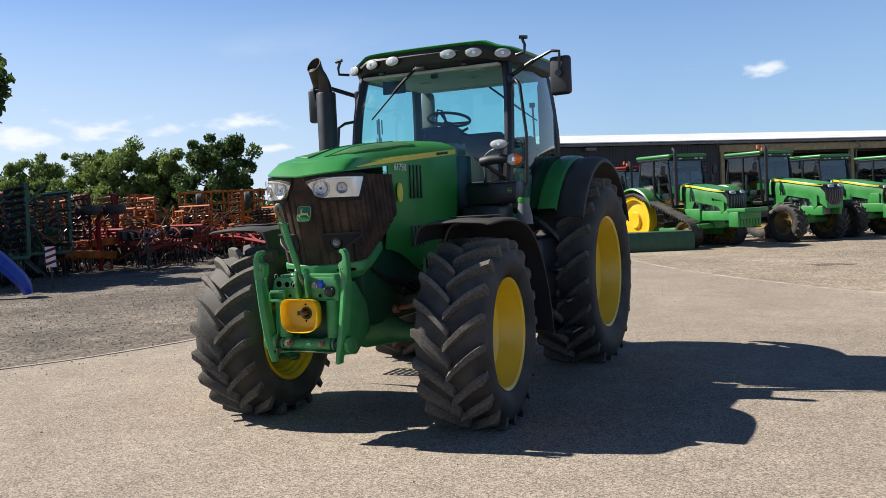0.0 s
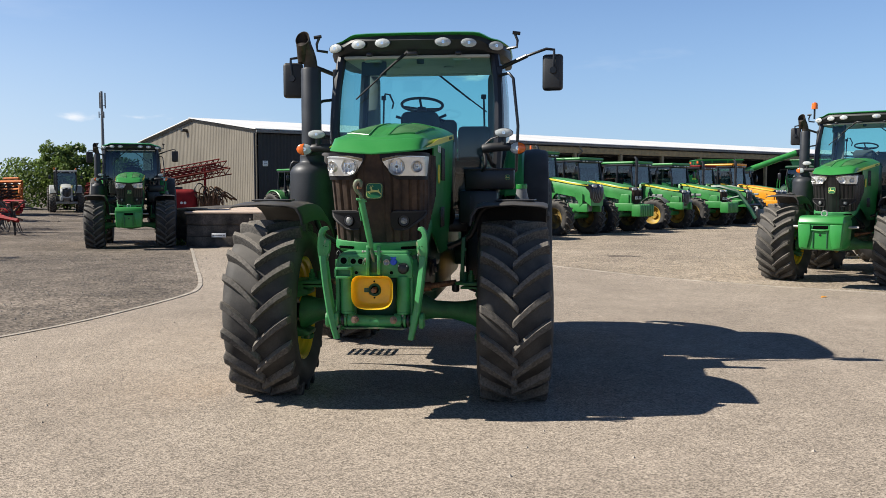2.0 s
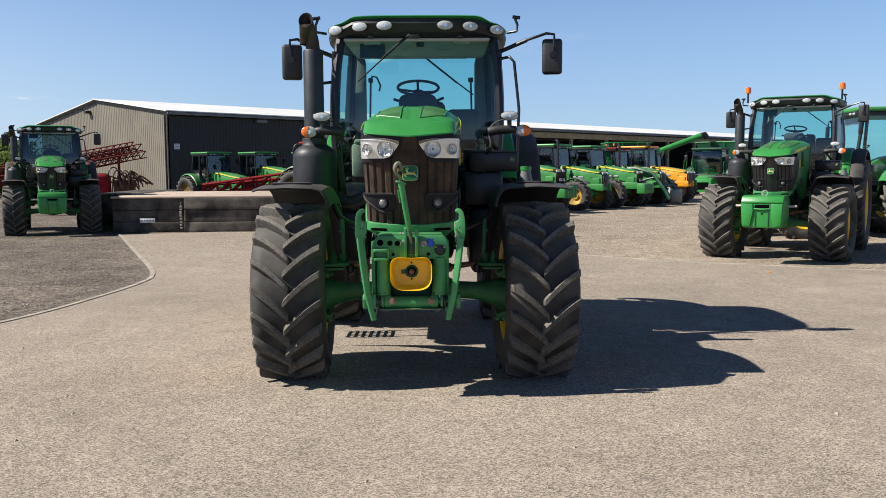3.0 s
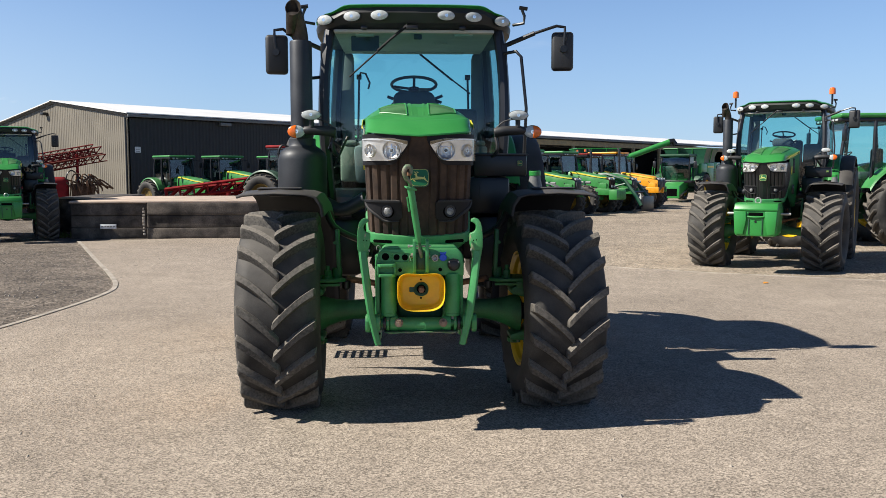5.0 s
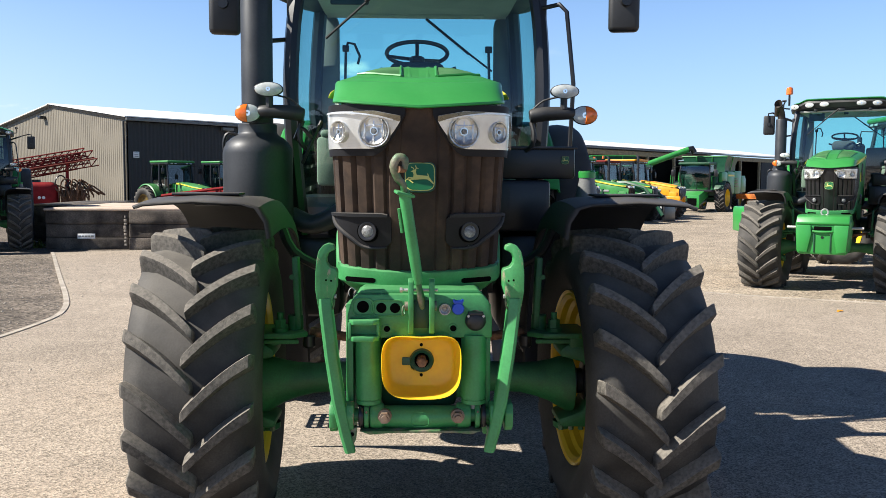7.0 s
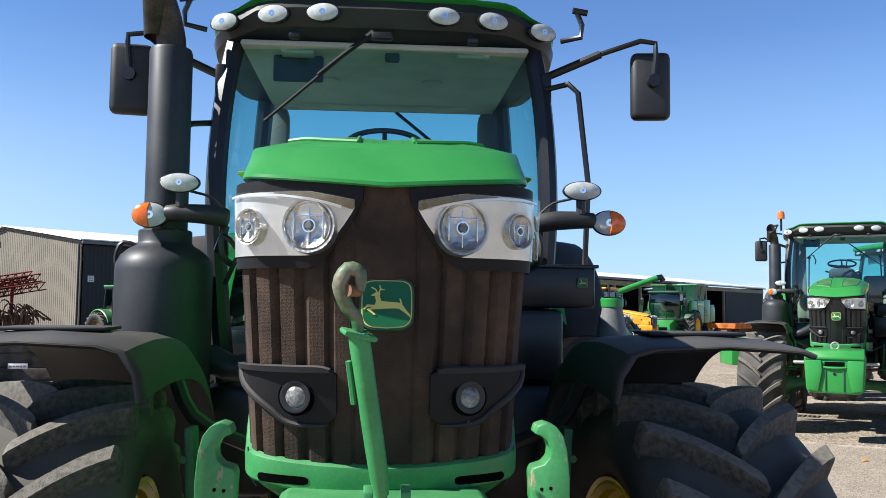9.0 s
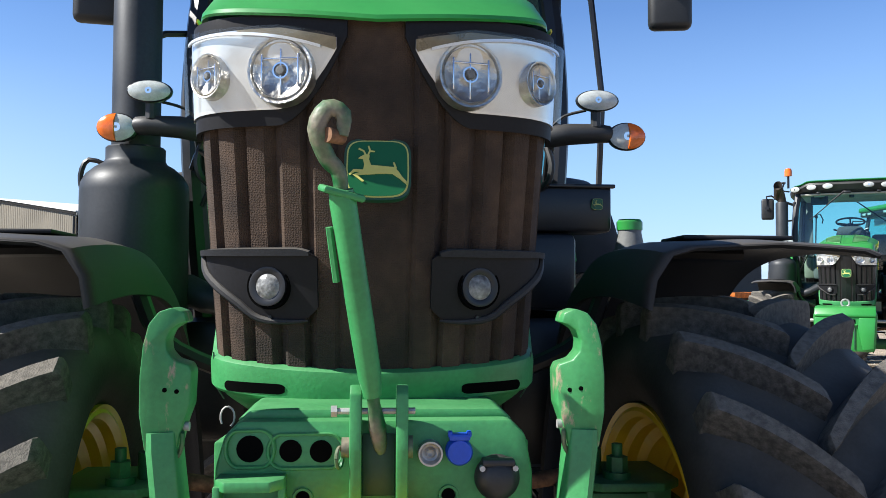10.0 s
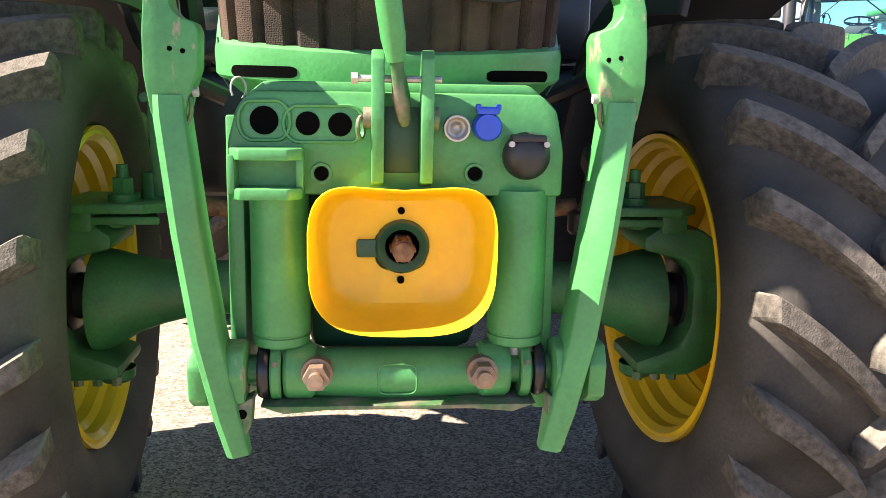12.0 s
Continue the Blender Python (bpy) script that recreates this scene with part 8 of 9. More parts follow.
# ---- combines ----
def combine(label, m, auger=True):
    t = thing("combine_harvester", label, "combine", m, "combines by the shed")
    part("body", prism(bmesh.new(), [(1.0, 1.0), (1.0, 2.35), (5.9, 2.55), (6.7, 2.05), (6.7, 1.1), (5.5, 0.9)], "x", -1.18, 1.18, 0.06), GREEN_DARK, t)
    for sx in (-1, 1):
        for y0, y1, z0, z1 in ((1.10, 2.30, 1.75, 2.50), (2.34, 3.90, 1.12, 2.55), (3.94, 5.40, 1.12, 2.60), (5.44, 6.60, 1.20, 2.30)):
            cut = 0.25 if y1 > 6 else 0.06
            part("side_panel", prism(bmesh.new(), [(y0, z0 + 0.08), (y0 + 0.06, z0), (y1 - 0.06, z0), (y1, z0 + 0.10), (y1, z1 - cut), (y1 - cut, z1), (y0 + 0.06, z1), (y0, z1 - 0.06)], "x", *sorted((sx * 1.20, sx * 1.40)), 0.03), GREEN, t)
        for k in range(6):
            part("louvre", box(bmesh.new(), (sx * 1.405, 4.3, 1.60 + 0.10 * k), (0.02, 0.75, 0.045), 0.004, (0, 20 * sx, 0)), TRIM, t)
        part("stripe", box(bmesh.new(), (sx * 1.408, 3.12, 2.30), (0.008, 1.35, 0.11), 0), STRIPE, t)
        wheel(t, "front_wheel", sx * 1.38, 1.55, 0.884, REAR_TYRE, REAR_RIM)
        wheel(t, "rear_wheel", sx * 1.18, 5.35, 0.625, OLD_FRONT, OLD_FRONT_RIM)
        part("wheel_arch", arc_shell(bmesh.new(), 1.55, 0.92, 1.04, 25, 150, *sorted((sx * 1.05, sx * 1.62)), lip=0.03), GREEN_DARK, t)
    part("axle", rod(bmesh.new(), (-1.3, 1.55, 0.86), (1.3, 1.55, 0.86), 0.16, 12), GREEN_DARK, t)
    part("axle", rod(bmesh.new(), (-1.1, 5.35, 0.63), (1.1, 5.35, 0.63), 0.12, 12), GREEN_DARK, t)
    part("chaff_hood", prism(bmesh.new(), [(6.5, 1.15), (7.25, 0.75), (7.35, 0.95), (7.0, 1.95), (6.6, 2.1)], "x", -0.95, 0.95, 0.05), GREEN_DARK, t)
    # grain tank with flared flaps
    bm = bmesh.new()
    b0 = [(-1.25, 2.15), (1.25, 2.15), (1.25, 4.5), (-1.25, 4.5)]
    ring_loft(bm, [[(x, y, 2.5) for x, y in b0], [(x, y, 2.95) for x, y in b0], [(x * 1.16, 3.3 + (y - 3.3) * 1.14, 3.5) for x, y in b0]], cap=False)
    tank = part("grain_tank", bm, GREEN_DARK, t, "dark green grain tank extension")
    part("tank_rim", tube(bmesh.new(), [(x * 1.16, 3.3 + (y - 3.3) * 1.14, 3.5) for x, y in b0 + b0[:1]], 0.035, 6), GREEN, tank)
    for x, y in [(-1.45, 3.3), (1.45, 3.3), (-0.5, 1.98), (0.5, 1.98)]:
        part("tank_rib", rod(bmesh.new(), (x * 0.86, 3.3 + (y - 3.3) * 0.88, 2.55), (x, y, 3.48), 0.03, 6), GREEN, tank)
    # cab
    rows = [[(x * w, y + 0.16 * x * x, z) for x in (-1, -0.6, -0.2, 0.2, 0.6, 1)] for w, y, z in ((0.80, 0.30, 1.42), (0.90, 0.0, 2.0), (0.92, -0.05, 2.45), (0.88, 0.05, 2.92))]
    part("windscreen", sheet(bmesh.new(), rows), PANE_DARK, t, "curved dark cab windscreen").visible_shadow = False
    for sx in (-1, 1):
        gl = part("side_window", sheet(bmesh.new(), [[(sx * 0.82, 0.46, 1.45), (sx * 0.82, 1.3, 1.45)], [(sx * 0.92, 0.16, 2.0), (sx * 0.92, 1.4, 2.0)], [(sx * 0.90, 0.22, 2.92), (sx * 0.90, 1.4, 2.92)]]), PANE_DARK, t)
        gl.visible_shadow = False
        part("cab_post", tube(bmesh.new(), [(sx * 0.81, 0.47, 1.35), (sx * 0.91, 0.16, 2.0), (sx * 0.93, 0.12, 2.45), (sx * 0.89, 0.22, 2.95)], 0.045, 6, 3), TRIM, t)
        part("rear_post", rod(bmesh.new(), (sx * 0.86, 1.42, 1.35), (sx * 0.90, 1.42, 2.95), 0.06, 6), TRIM, t)
        mr = part("mirror_arm", tube(bmesh.new(), [(sx * 0.92, 0.25, 2.85), (sx * 1.30, 0.0, 2.85), (sx * 1.34, 0.0, 2.60)], 0.02, 6), TRIM, t)
        part("mirror", box(bmesh.new(), (sx * 1.34, 0.0, 2.42), (0.22, 0.08, 0.42), 0.03), TRIM, mr)
        part("hand_rail", tube(bmesh.new(), [(sx * 1.02, 0.35, 1.4), (sx * 1.02, 0.30, 2.2), (sx * 1.02, 0.95, 2.25), (sx * 1.02, 0.95, 1.4)], 0.02, 6), GREEN, t)
    for x in (-0.7, -0.42, 0.42, 0.7):
        part("work_lamp", box(bmesh.new(), (x, -0.09 + 0.16 * x * x, 2.98), (0.20, 0.05, 0.09), 0.015), FROST, t)
    part("cab_floor", box(bmesh.new(), (0, 0.85, 1.33), (2.1, 1.2, 0.16), 0.04), TRIM, t)
    part("rear_wall", box(bmesh.new(), (0, 1.42, 2.1), (1.7, 0.06, 1.5), 0.02), TRIM, t)
    bm = box(bmesh.new(), (0, 1.05, 1.75), (0.52, 0.5, 0.16), 0.05)
    box(bm, (0, 1.28, 2.1), (0.5, 0.14, 0.7), 0.05)
    part("seat", bm, SEAT, t)
    part("steering_column", tube(bmesh.new(), [(0, 0.5, 1.4), (0, 0.6, 1.95), (0, 0.68, 2.1)], 0.05, 8), TRIM, t)
    part("roof", prism(bmesh.new(), [(-0.16, 3.02), (0.0, 3.10), (1.4, 3.12), (1.55, 3.02), (1.5, 2.93), (-0.1, 2.93)], "x", -0.97, 0.97, 0.04), GREEN_DARK, t, "dark green cab roof")
    # feeder house with its face plate and rams
    part("feeder", prism(bmesh.new(), [(1.1, 1.55), (1.1, 0.95), (-0.95, 0.35), (-0.95, 1.0)], "x", -0.58, 0.58, 0.04), GREEN, t)
    part("feeder_mouth", box(bmesh.new(), (0, -0.98, 0.68), (1.36, 0.10, 0.80), 0.02), GREEN, t)
    part("feeder_gap", box(bmesh.new(), (0, -1.035, 0.66), (1.05, 0.02, 0.46)), HOLE_SHADE, t)
    for sx in (-1, 1):
        part("lift_ram", rod(bmesh.new(), (sx * 0.42, 1.2, 0.7), (sx * 0.45, -0.7, 0.45), 0.06, 8), STEEL, t)
    # ladder and platform
    part("platform", box(bmesh.new(), (-1.32, 0.75, 1.40), (0.75, 0.95, 0.05), 0.01), TRIM, t)
    for y in (0.42, 0.85):
        part("ladder_rail", tube(bmesh.new(), [(-1.62, y, 2.3), (-1.66, y, 1.4), (-1.85, y, 0.45)], 0.022, 6), GREEN, t)
    for k in range(5):
        part("rung", rod(bmesh.new(), (-1.82 + 0.035 * k, 0.42, 0.52 + 0.2 * k), (-1.82 + 0.035 * k, 0.85, 0.52 + 0.2 * k), 0.018, 6), TRIM, t)
    if auger:
        bm = tube(bmesh.new(), [(1.2, 2.3, 2.6), (1.4, 2.25, 2.7), (4.2, 2.15, 3.75), (4.75, 2.1, 3.95)], [0.2, 0.19, 0.18, 0.18], 14)
        au = part("unloading_auger", bm, GREEN, t, "long green unloading auger tube")
        part("auger_spout", tube(bmesh.new(), [(4.7, 2.1, 3.93), (4.95, 2.1, 4.0), (5.1, 2.1, 3.75)], 0.19, 12), TRIM, au)
    return t


combine("green combine harvester facing the yard behind the row", pose(17.3, 49.0, ground_z(17, 49), 0, 0, -36), auger=False)
combine("green combine harvester with its unloading auger swung out", pose(12.7, 48.5, ground_z(12.7, 48.5)), auger=True)


# ---- implements on the gravel ----
def disc_roll(bm, p0, p1, r, n, seg=14):
    p0, p1 = Vector(p0), Vector(p1)
    d = (p1 - p0).normalized()
    rod(bm, p0, p1, 0.03, 6)
    for k in range(n):
        c = p0.lerp(p1, (k + 0.5) / n)
        rod(bm, c - d * 0.012, c + d * 0.012, r, seg)


def tine(bm, p, h, lean, r=0.034):
    """A sprung tine that hangs from p."""
    p = Vector(p)
    tube(bm, [p, p + Vector((0, lean * 0.5, h * 0.10)), p + Vector((0, lean, -h * 0.35)), p + Vector((0, lean * 0.4, -h * 0.8)), p + Vector((0, -lean * 0.5, -h))], r, 5, 2)


def cultivator(label, m, mat, width=3.0, height=2.6, rows=3, wheels=True, discs=False, drawbar=True, seed=1, tines=8, category="cultivator"):
    """A folded trailed cultivator: centre frame, two wings folded upright, tines, roller, drawbar, hoses."""
    rng = random.Random(seed)
    t = thing("cultivator", label, category, m, "implements on the gravel")
    for j in range(rows):
        y = 0.9 * j
        part("beam", box(bmesh.new(), (0, y, 0.78), (width, 0.11, 0.11), 0.012), mat, t)
    for x in (-width * 0.35, 0, width * 0.35):
        part("rail", box(bmesh.new(), (x, 0.45 * (rows - 1), 0.88), (0.1, 0.9 * (rows - 1) + 0.3, 0.1), 0.012), mat, t)
    for sx in (-1, 1):
        xw = sx * width / 2
        wing = part("wing", rod(bmesh.new(), (xw, 0, 1.0), (xw, 0.9 * (rows - 1), height - 0.1), 0.03, 4), mat, t, "folded wing frame")
        for j in range(rows):
            part("wing_post", rod(bmesh.new(), (xw, 0.9 * j, 0.8), (xw + sx * 0.05, 0.9 * j, height), 0.065, 4), mat, wing)
        nb = 4
        for k in range(nb):
            z = 1.0 + (height - 1.0) * k / (nb - 1)
            part("wing_bar", rod(bmesh.new(), (xw, -0.2, z), (xw, 0.9 * (rows - 1) + 0.2, z), 0.055, 4), mat, wing)
        bm = bmesh.new()
        for j in range(rows):
            for k in range(tines):
                z = 1.0 + (height - 1.05) * (k + 0.5) / tines
                y = 0.9 * j
                tube(bm, [(xw, y, z), (xw - sx * 0.05, y + 0.14, z + 0.04), (xw - sx * 0.28, y + 0.20, z), (xw - sx * 0.50, y + 0.05, z - 0.05)], 0.034, 5, 2)
        tagged(part("tine_set", bm, RUST if rng.random() < 0.5 else TRIM, wing), kind="stuff")
        bm = bmesh.new()
        disc_roll(bm, (xw - sx * 0.1, 0.9 * rows - 0.3, 0.95), (xw - sx * 0.1, 0.9 * rows - 0.3, height), 0.24, 9 if discs else 6)
        tagged(part("roller", bm, RUST if not discs else mat, wing), kind="stuff")
    bm = bmesh.new()
    for j in range(rows):
        for k in range(tines + 2):
            tine(bm, (-width / 2 + width * (k + 0.5) / (tines + 2), 0.9 * j + 0.06, 0.76), 0.72, 0.18, 0.022)
    tagged(part("tine_set", bm, TRIM, t), kind="stuff")
    bm = bmesh.new()
    disc_roll(bm, (-width / 2, 0.9 * rows - 0.2, 0.28), (width / 2, 0.9 * rows - 0.2, 0.28), 0.28, 16)
    tagged(part("roller", bm, TRIM, t), kind="stuff")
    for x in (-width * 0.4, width * 0.4):
        part("roller_arm", tube(bmesh.new(), [(x, 0.9 * (rows - 1), 0.85), (x, 0.9 * rows - 0.3, 0.75), (x, 0.9 * rows - 0.2, 0.28)], 0.045, 4), mat, t)
    if drawbar:
        bm = tube(bmesh.new(), [(-0.5, 0, 0.85), (0, -1.6, 0.62), (0, -2.3, 0.55)], 0.075, 4)
        tube(bm, [(0.5, 0, 0.85), (0, -1.6, 0.62)], 0.065, 4)
        part("drawbar", bm, mat, t)
        part("jack_stand", rod(bmesh.new(), (0.12, -1.9, 0.0), (0.12, -1.9, 0.9), 0.04, 8), TRIM, t)
        for k in range(5):
            x = rng.uniform(-0.1, 0.1)
            part("hose", tube(bmesh.new(), [(x, 0.2, 1.0), (x + rng.uniform(-0.3, 0.3), -0.8, 1.25), (x + rng.uniform(-0.2, 0.2), -1.7, 0.9), (x + rng.uniform(-0.3, 0.3), -2.2, 0.15)], 0.016, 5, 4), TRIM, t)
    bm = bmesh.new()
    for k in range(4):
        y = 0.1 + 0.55 * k * (rows - 1) / 2
        tube(bm, [(-0.5, y, 0.85), (-0.35, y, height * 0.55), (0.35, y, height * 0.55), (0.5, y, 0.85)], 0.055, 4)
    rod(bm, (0, 0, height * 0.55), (0, 0.9 * (rows - 1), height * 0.55), 0.06, 4)
    part("tower", bm, mat, t)
    for sx in (-1, 1):
        part("fold_ram", rod(bmesh.new(), (sx * 0.3, 0.6, 1.0), (sx * (width / 2), 0.6, height * 0.75), 0.04, 8), TRIM, t)
    # crossing links, springs and levers
    for which, r in ((mat, 0.045), (TRIM, 0.03), (RUST, 0.035)):
        bm = bmesh.new()
        for k in range(16):
            a = Vector((rng.uniform(-0.5, 0.5) * width, rng.uniform(-0.3, 0.9 * rows), rng.uniform(0.5, height * 0.85)))
            d = Vector((rng.gauss(0, 0.5), rng.gauss(0, 0.35), rng.gauss(0, 0.55)))
            b = a + d
            b.z = max(0.25, min(height, b.z))
            tube(bm, [a, a.lerp(b, 0.5) + Vector((0, 0, rng.uniform(-0.08, 0.12))), b], r, 5, 2)
        tagged(part("linkage", bm, which, t), kind="stuff")
    for k in range(5):
        c = Vector((rng.uniform(-0.45, 0.45) * width, rng.uniform(-0.2, 0.9 * rows), rng.uniform(0.5, height * 0.7)))
        part("bracket", box(bmesh.new(), c, (rng.uniform(0.12, 0.35), rng.uniform(0.1, 0.3), rng.uniform(0.12, 0.4)), 0.02, (rng.uniform(-30, 30), rng.uniform(-30, 30), 0)), mat, t)
    if wheels:
        for sx in (-1, 1):
            bm = lathe(bmesh.new(), [(0.0, -0.08), (0.18, -0.08), (0.20, -0.13), (0.38, -0.15), (0.42, -0.10), (0.42, 0.10), (0.38, 0.15), (0.20, 0.13), (0.18, 0.08), (0.0, 0.08)], 24, "x", (sx * width * 0.3, 1.4, 0.42))
            part("wheel", bm, RUBBER, t)
    return t


def at(x, y, turn=0):
    return pose(x, y, ground_z(x, y), 0, 0, turn)


cultivator("dark green folded disc cultivator with drawbar on gravel", at(-17.2, 9.2, 52), GREEN_DARK, 3.0, 2.75, 3, True, True, True, 3, 9)
cultivator("dark green folded drill frame with stacked discs", at(-20.5, 10.2, 50), GREEN_DARK, 2.8, 2.7, 3, False, True, False, 4, 9)
cultivator("rust-red folded harrow with upright wings", at(-20.8, 14.8, 60), RED_OLD, 2.8, 2.6, 3, True, False, True, 5, 7)
cultivator("bright red spring-tine cultivator with low red beams", at(-20.2, 19.6, 75), RED, 3.4, 1.35, 3, True, False, True, 6, 6)
cultivator("orange folded cultivator with lattice wings", at(-24.6, 21.4, 60), ORANGE_PAINT, 3.6, 2.6, 3, True, False, False, 7, 8)
cultivator("orange tine cultivator with yellow-orange beams", at(-21.8, 25.8, 50), ORANGE_PAINT, 4.2, 2.0, 4, False, False, True, 8, 7)
cultivator("tall orange folded frame with spare wheels on its wings", at(-25.5, 27.5, 35), ORANGE_PAINT, 4.6, 2.95, 3, True, False, False, 9, 9)
cultivator("low red cultivator lying before the orange frames", at(-19.4, 23.2, 65), RED, 3.2, 1.2, 2, False, False, True, 10, 6)
cultivator("faded red folded harrow among the other implements", at(-26.0, 15.5, 60), RED_OLD, 3.0, 2.9, 3, True, False, False, 11, 8)

for k, (x, y, turn, mat, w, h, seed) in enumerate(((-18.6, 12.2, 70, GREEN_DARK, 2.6, 2.6, 31), (-22.6, 17.4, 40, RED_OLD, 3.0, 2.7, 32), (-23.0, 11.8, 80, GREEN_DARK, 3.0, 2.8, 33), (-18.4, 17.4, 30, RED_OLD, 2.6, 1.3, 34), (-23.6, 24.4, 80, ORANGE_PAINT, 3.2, 2.2, 35), (-22.2, 21.6, 20, ORANGE_PAINT, 3.0, 1.8, 36), (-27.6, 19.4, 45, RED_OLD, 3.2, 2.7, 37), (-28.6, 24.0, 30, ORANGE_PAINT, 3.6, 2.9, 38), (-24.4, 30.2, 50, ORANGE_PAINT, 3.6, 2.3, 39))):
    name = {GREEN_DARK: "dark green", RED_OLD: "rust-red", RED: "bright red", ORANGE_PAINT: "orange"}[mat]
    cultivator(name + (" tall folded tine implement" if h > 2.4 else " low tine implement") + " standing among others", at(x, y, turn), mat, w, h, 3, k % 2 == 0, k % 3 == 0, k % 2 == 1, seed, 8)

# tall orange cage of a folded cultivator, with two spare wheels on it
cage = thing("cultivator", "tall orange folded cultivator with a lattice cage and two wheels", "cultivator", at(-33.2, 39.4, 38), "implements on the gravel")
for z in (1.95, 2.62, 3.35):
    for y in (-0.35, 0.35):
        part("cage_rail", box(bmesh.new(), (0, y, z), (5.6, 0.11, 0.11), 0.012), ORANGE_PAINT, cage)
for k in range(11):
    for y in (-0.35, 0.35) if k % 3 != 1 else ():
        part("cage_post", box(bmesh.new(), (-2.75 + 0.55 * k + 0.31 * (y > 0), y, 2.65), (0.11, 0.11, 1.5), 0.012), ORANGE_PAINT, cage)
    part("cage_tie", box(bmesh.new(), (-2.75 + 0.55 * k, 0, 3.35), (0.08, 0.8, 0.08), 0.012), ORANGE_PAINT, cage)
    part("tine", tube(bmesh.new(), [(-2.5 + 0.5 * k, -0.4, 2.9), (-2.4 + 0.5 * k, -0.7, 2.8), (-2.45 + 0.5 * k, -0.75, 2.3), (-2.5 + 0.5 * k, -0.5, 2.0)], 0.035, 5, 3), RUST, cage)
for x in (-1.5, 1.5):
    bm = lathe(bmesh.new(), [(0.0, -0.1), (0.25, -0.1), (0.28, -0.18), (0.48, -0.2), (0.55, -0.13), (0.55, 0.13), (0.48, 0.2), (0.28, 0.18), (0.25, 0.1), (0.0, 0.1)], 24, "x", (x, -0.75, 2.7))
    part("wheel", bm, RUBBER, cage)
    part("leg", box(bmesh.new(), (x, 0, 1.0), (0.18, 0.6, 2.0), 0.02), ORANGE_PAINT, cage)
for k, z in enumerate((0.55, 1.1, 1.6)):
    part("low_beam", box(bmesh.new(), (0.2 * k, -0.9 + 0.5 * k, z), (6.2, 0.16, 0.16), 0.02), ORANGE_PAINT, cage)
for k in range(14):
    part("tine", tube(bmesh.new(), [(-2.9 + 0.45 * k, -0.9, 0.6), (-2.9 + 0.45 * k, -1.2, 0.7), (-2.9 + 0.45 * k, -1.3, 0.3), (-2.9 + 0.45 * k, -1.05, 0.0)], 0.04, 5, 3), RUST, cage)

# low orange frames lying on the gravel
for x, y, turn in ((-20.6, 15.3, 36), (-26.4, 30.6, 34)):
    low = thing("frame_section", "low orange steel frame section lying on gravel", "frame section", at(x, y, turn), "implements on the gravel")
    for k in range(2):
        part("beam", box(bmesh.new(), (0, 0.7 * k, 0.62 + 0.25 * k), (3.4, 0.2, 0.26), 0.03, (0, 4 - 8 * k, 0)), ORANGE_PAINT, low)
    for k in range(6):
        part("bracket", box(bmesh.new(), (-1.4 + 0.56 * k, 0.35, 0.5), (0.1, 0.9, 0.16), 0.02, (6, 0, 0)), ORANGE_PAINT, low)
        part("foot", box(bmesh.new(), (-1.4 + 0.56 * k, -0.05 + 0.7 * (k % 2), 0.22), (0.08, 0.12, 0.46), 0.02), RUST, low)

# orange trailer before the far bays
trailer = thing("trailer", "orange flat-sided farm trailer by the shed", "trailer", at(22.6, 50.5, -52))
part("bed", box(bmesh.new(), (0, 0, 0.88), (1.9, 4.2, 0.10), 0.02), ORANGE_PAINT, trailer)
for sx in (-1, 1):
    part("side_board", box(bmesh.new(), (sx * 0.95, 0, 1.03), (0.06, 4.2, 0.24), 0.015), ORANGE_PAINT, trailer)
    for y in (-1.2, 1.0):
        bm = lathe(bmesh.new(), [(0.0, -0.08), (0.2, -0.08), (0.22, -0.12), (0.38, -0.14), (0.42, -0.09), (0.42, 0.09), (0.38, 0.14), (0.22, 0.12), (0.2, 0.08), (0.0, 0.08)], 22, "x", (sx * 0.75, y, 0.42))
        part("wheel", bm, RUBBER, trailer)
for y in (-2.08, 2.08):
    part("end_board", box(bmesh.new(), (0, y, 1.03), (1.84, 0.06, 0.24), 0.015), ORANGE_PAINT, trailer)
for k in range(5):
    part("board_rib", box(bmesh.new(), (-0.99, -1.8 + 0.9 * k, 1.03), (0.05, 0.08, 0.22), 0.01), ORANGE_PAINT, trailer)
part("chassis", box(bmesh.new(), (0, 0, 0.66), (0.7, 4.0, 0.3), 0.03), RUST, trailer)

# tall leaning marker arms
arms = thing("marker_arms", "tall rust-red folded marker arms leaning apart", "implement arms", at(-22.2, 13.4, 55), "implements on the gravel")
for sx in (-1, 1):
    bm = box(bmesh.new(), (sx * 0.55, 0, 1.75), (0.22, 0.16, 3.3), 0.02, (0, -10 * sx - 6, 0))
    part("arm", bm, RED_OLD, arms)
    for k in range(4):
        part("arm_brace", box(bmesh.new(), (sx * 0.55, -0.1, 0.6 + 0.65 * k), (0.5, 0.05, 0.08), 0.01, (0, 20, 0)), RED_OLD, arms)
part("base_beam", box(bmesh.new(), (0, 0, 0.14), (1.9, 0.25, 0.22), 0.03), RED_OLD, arms)

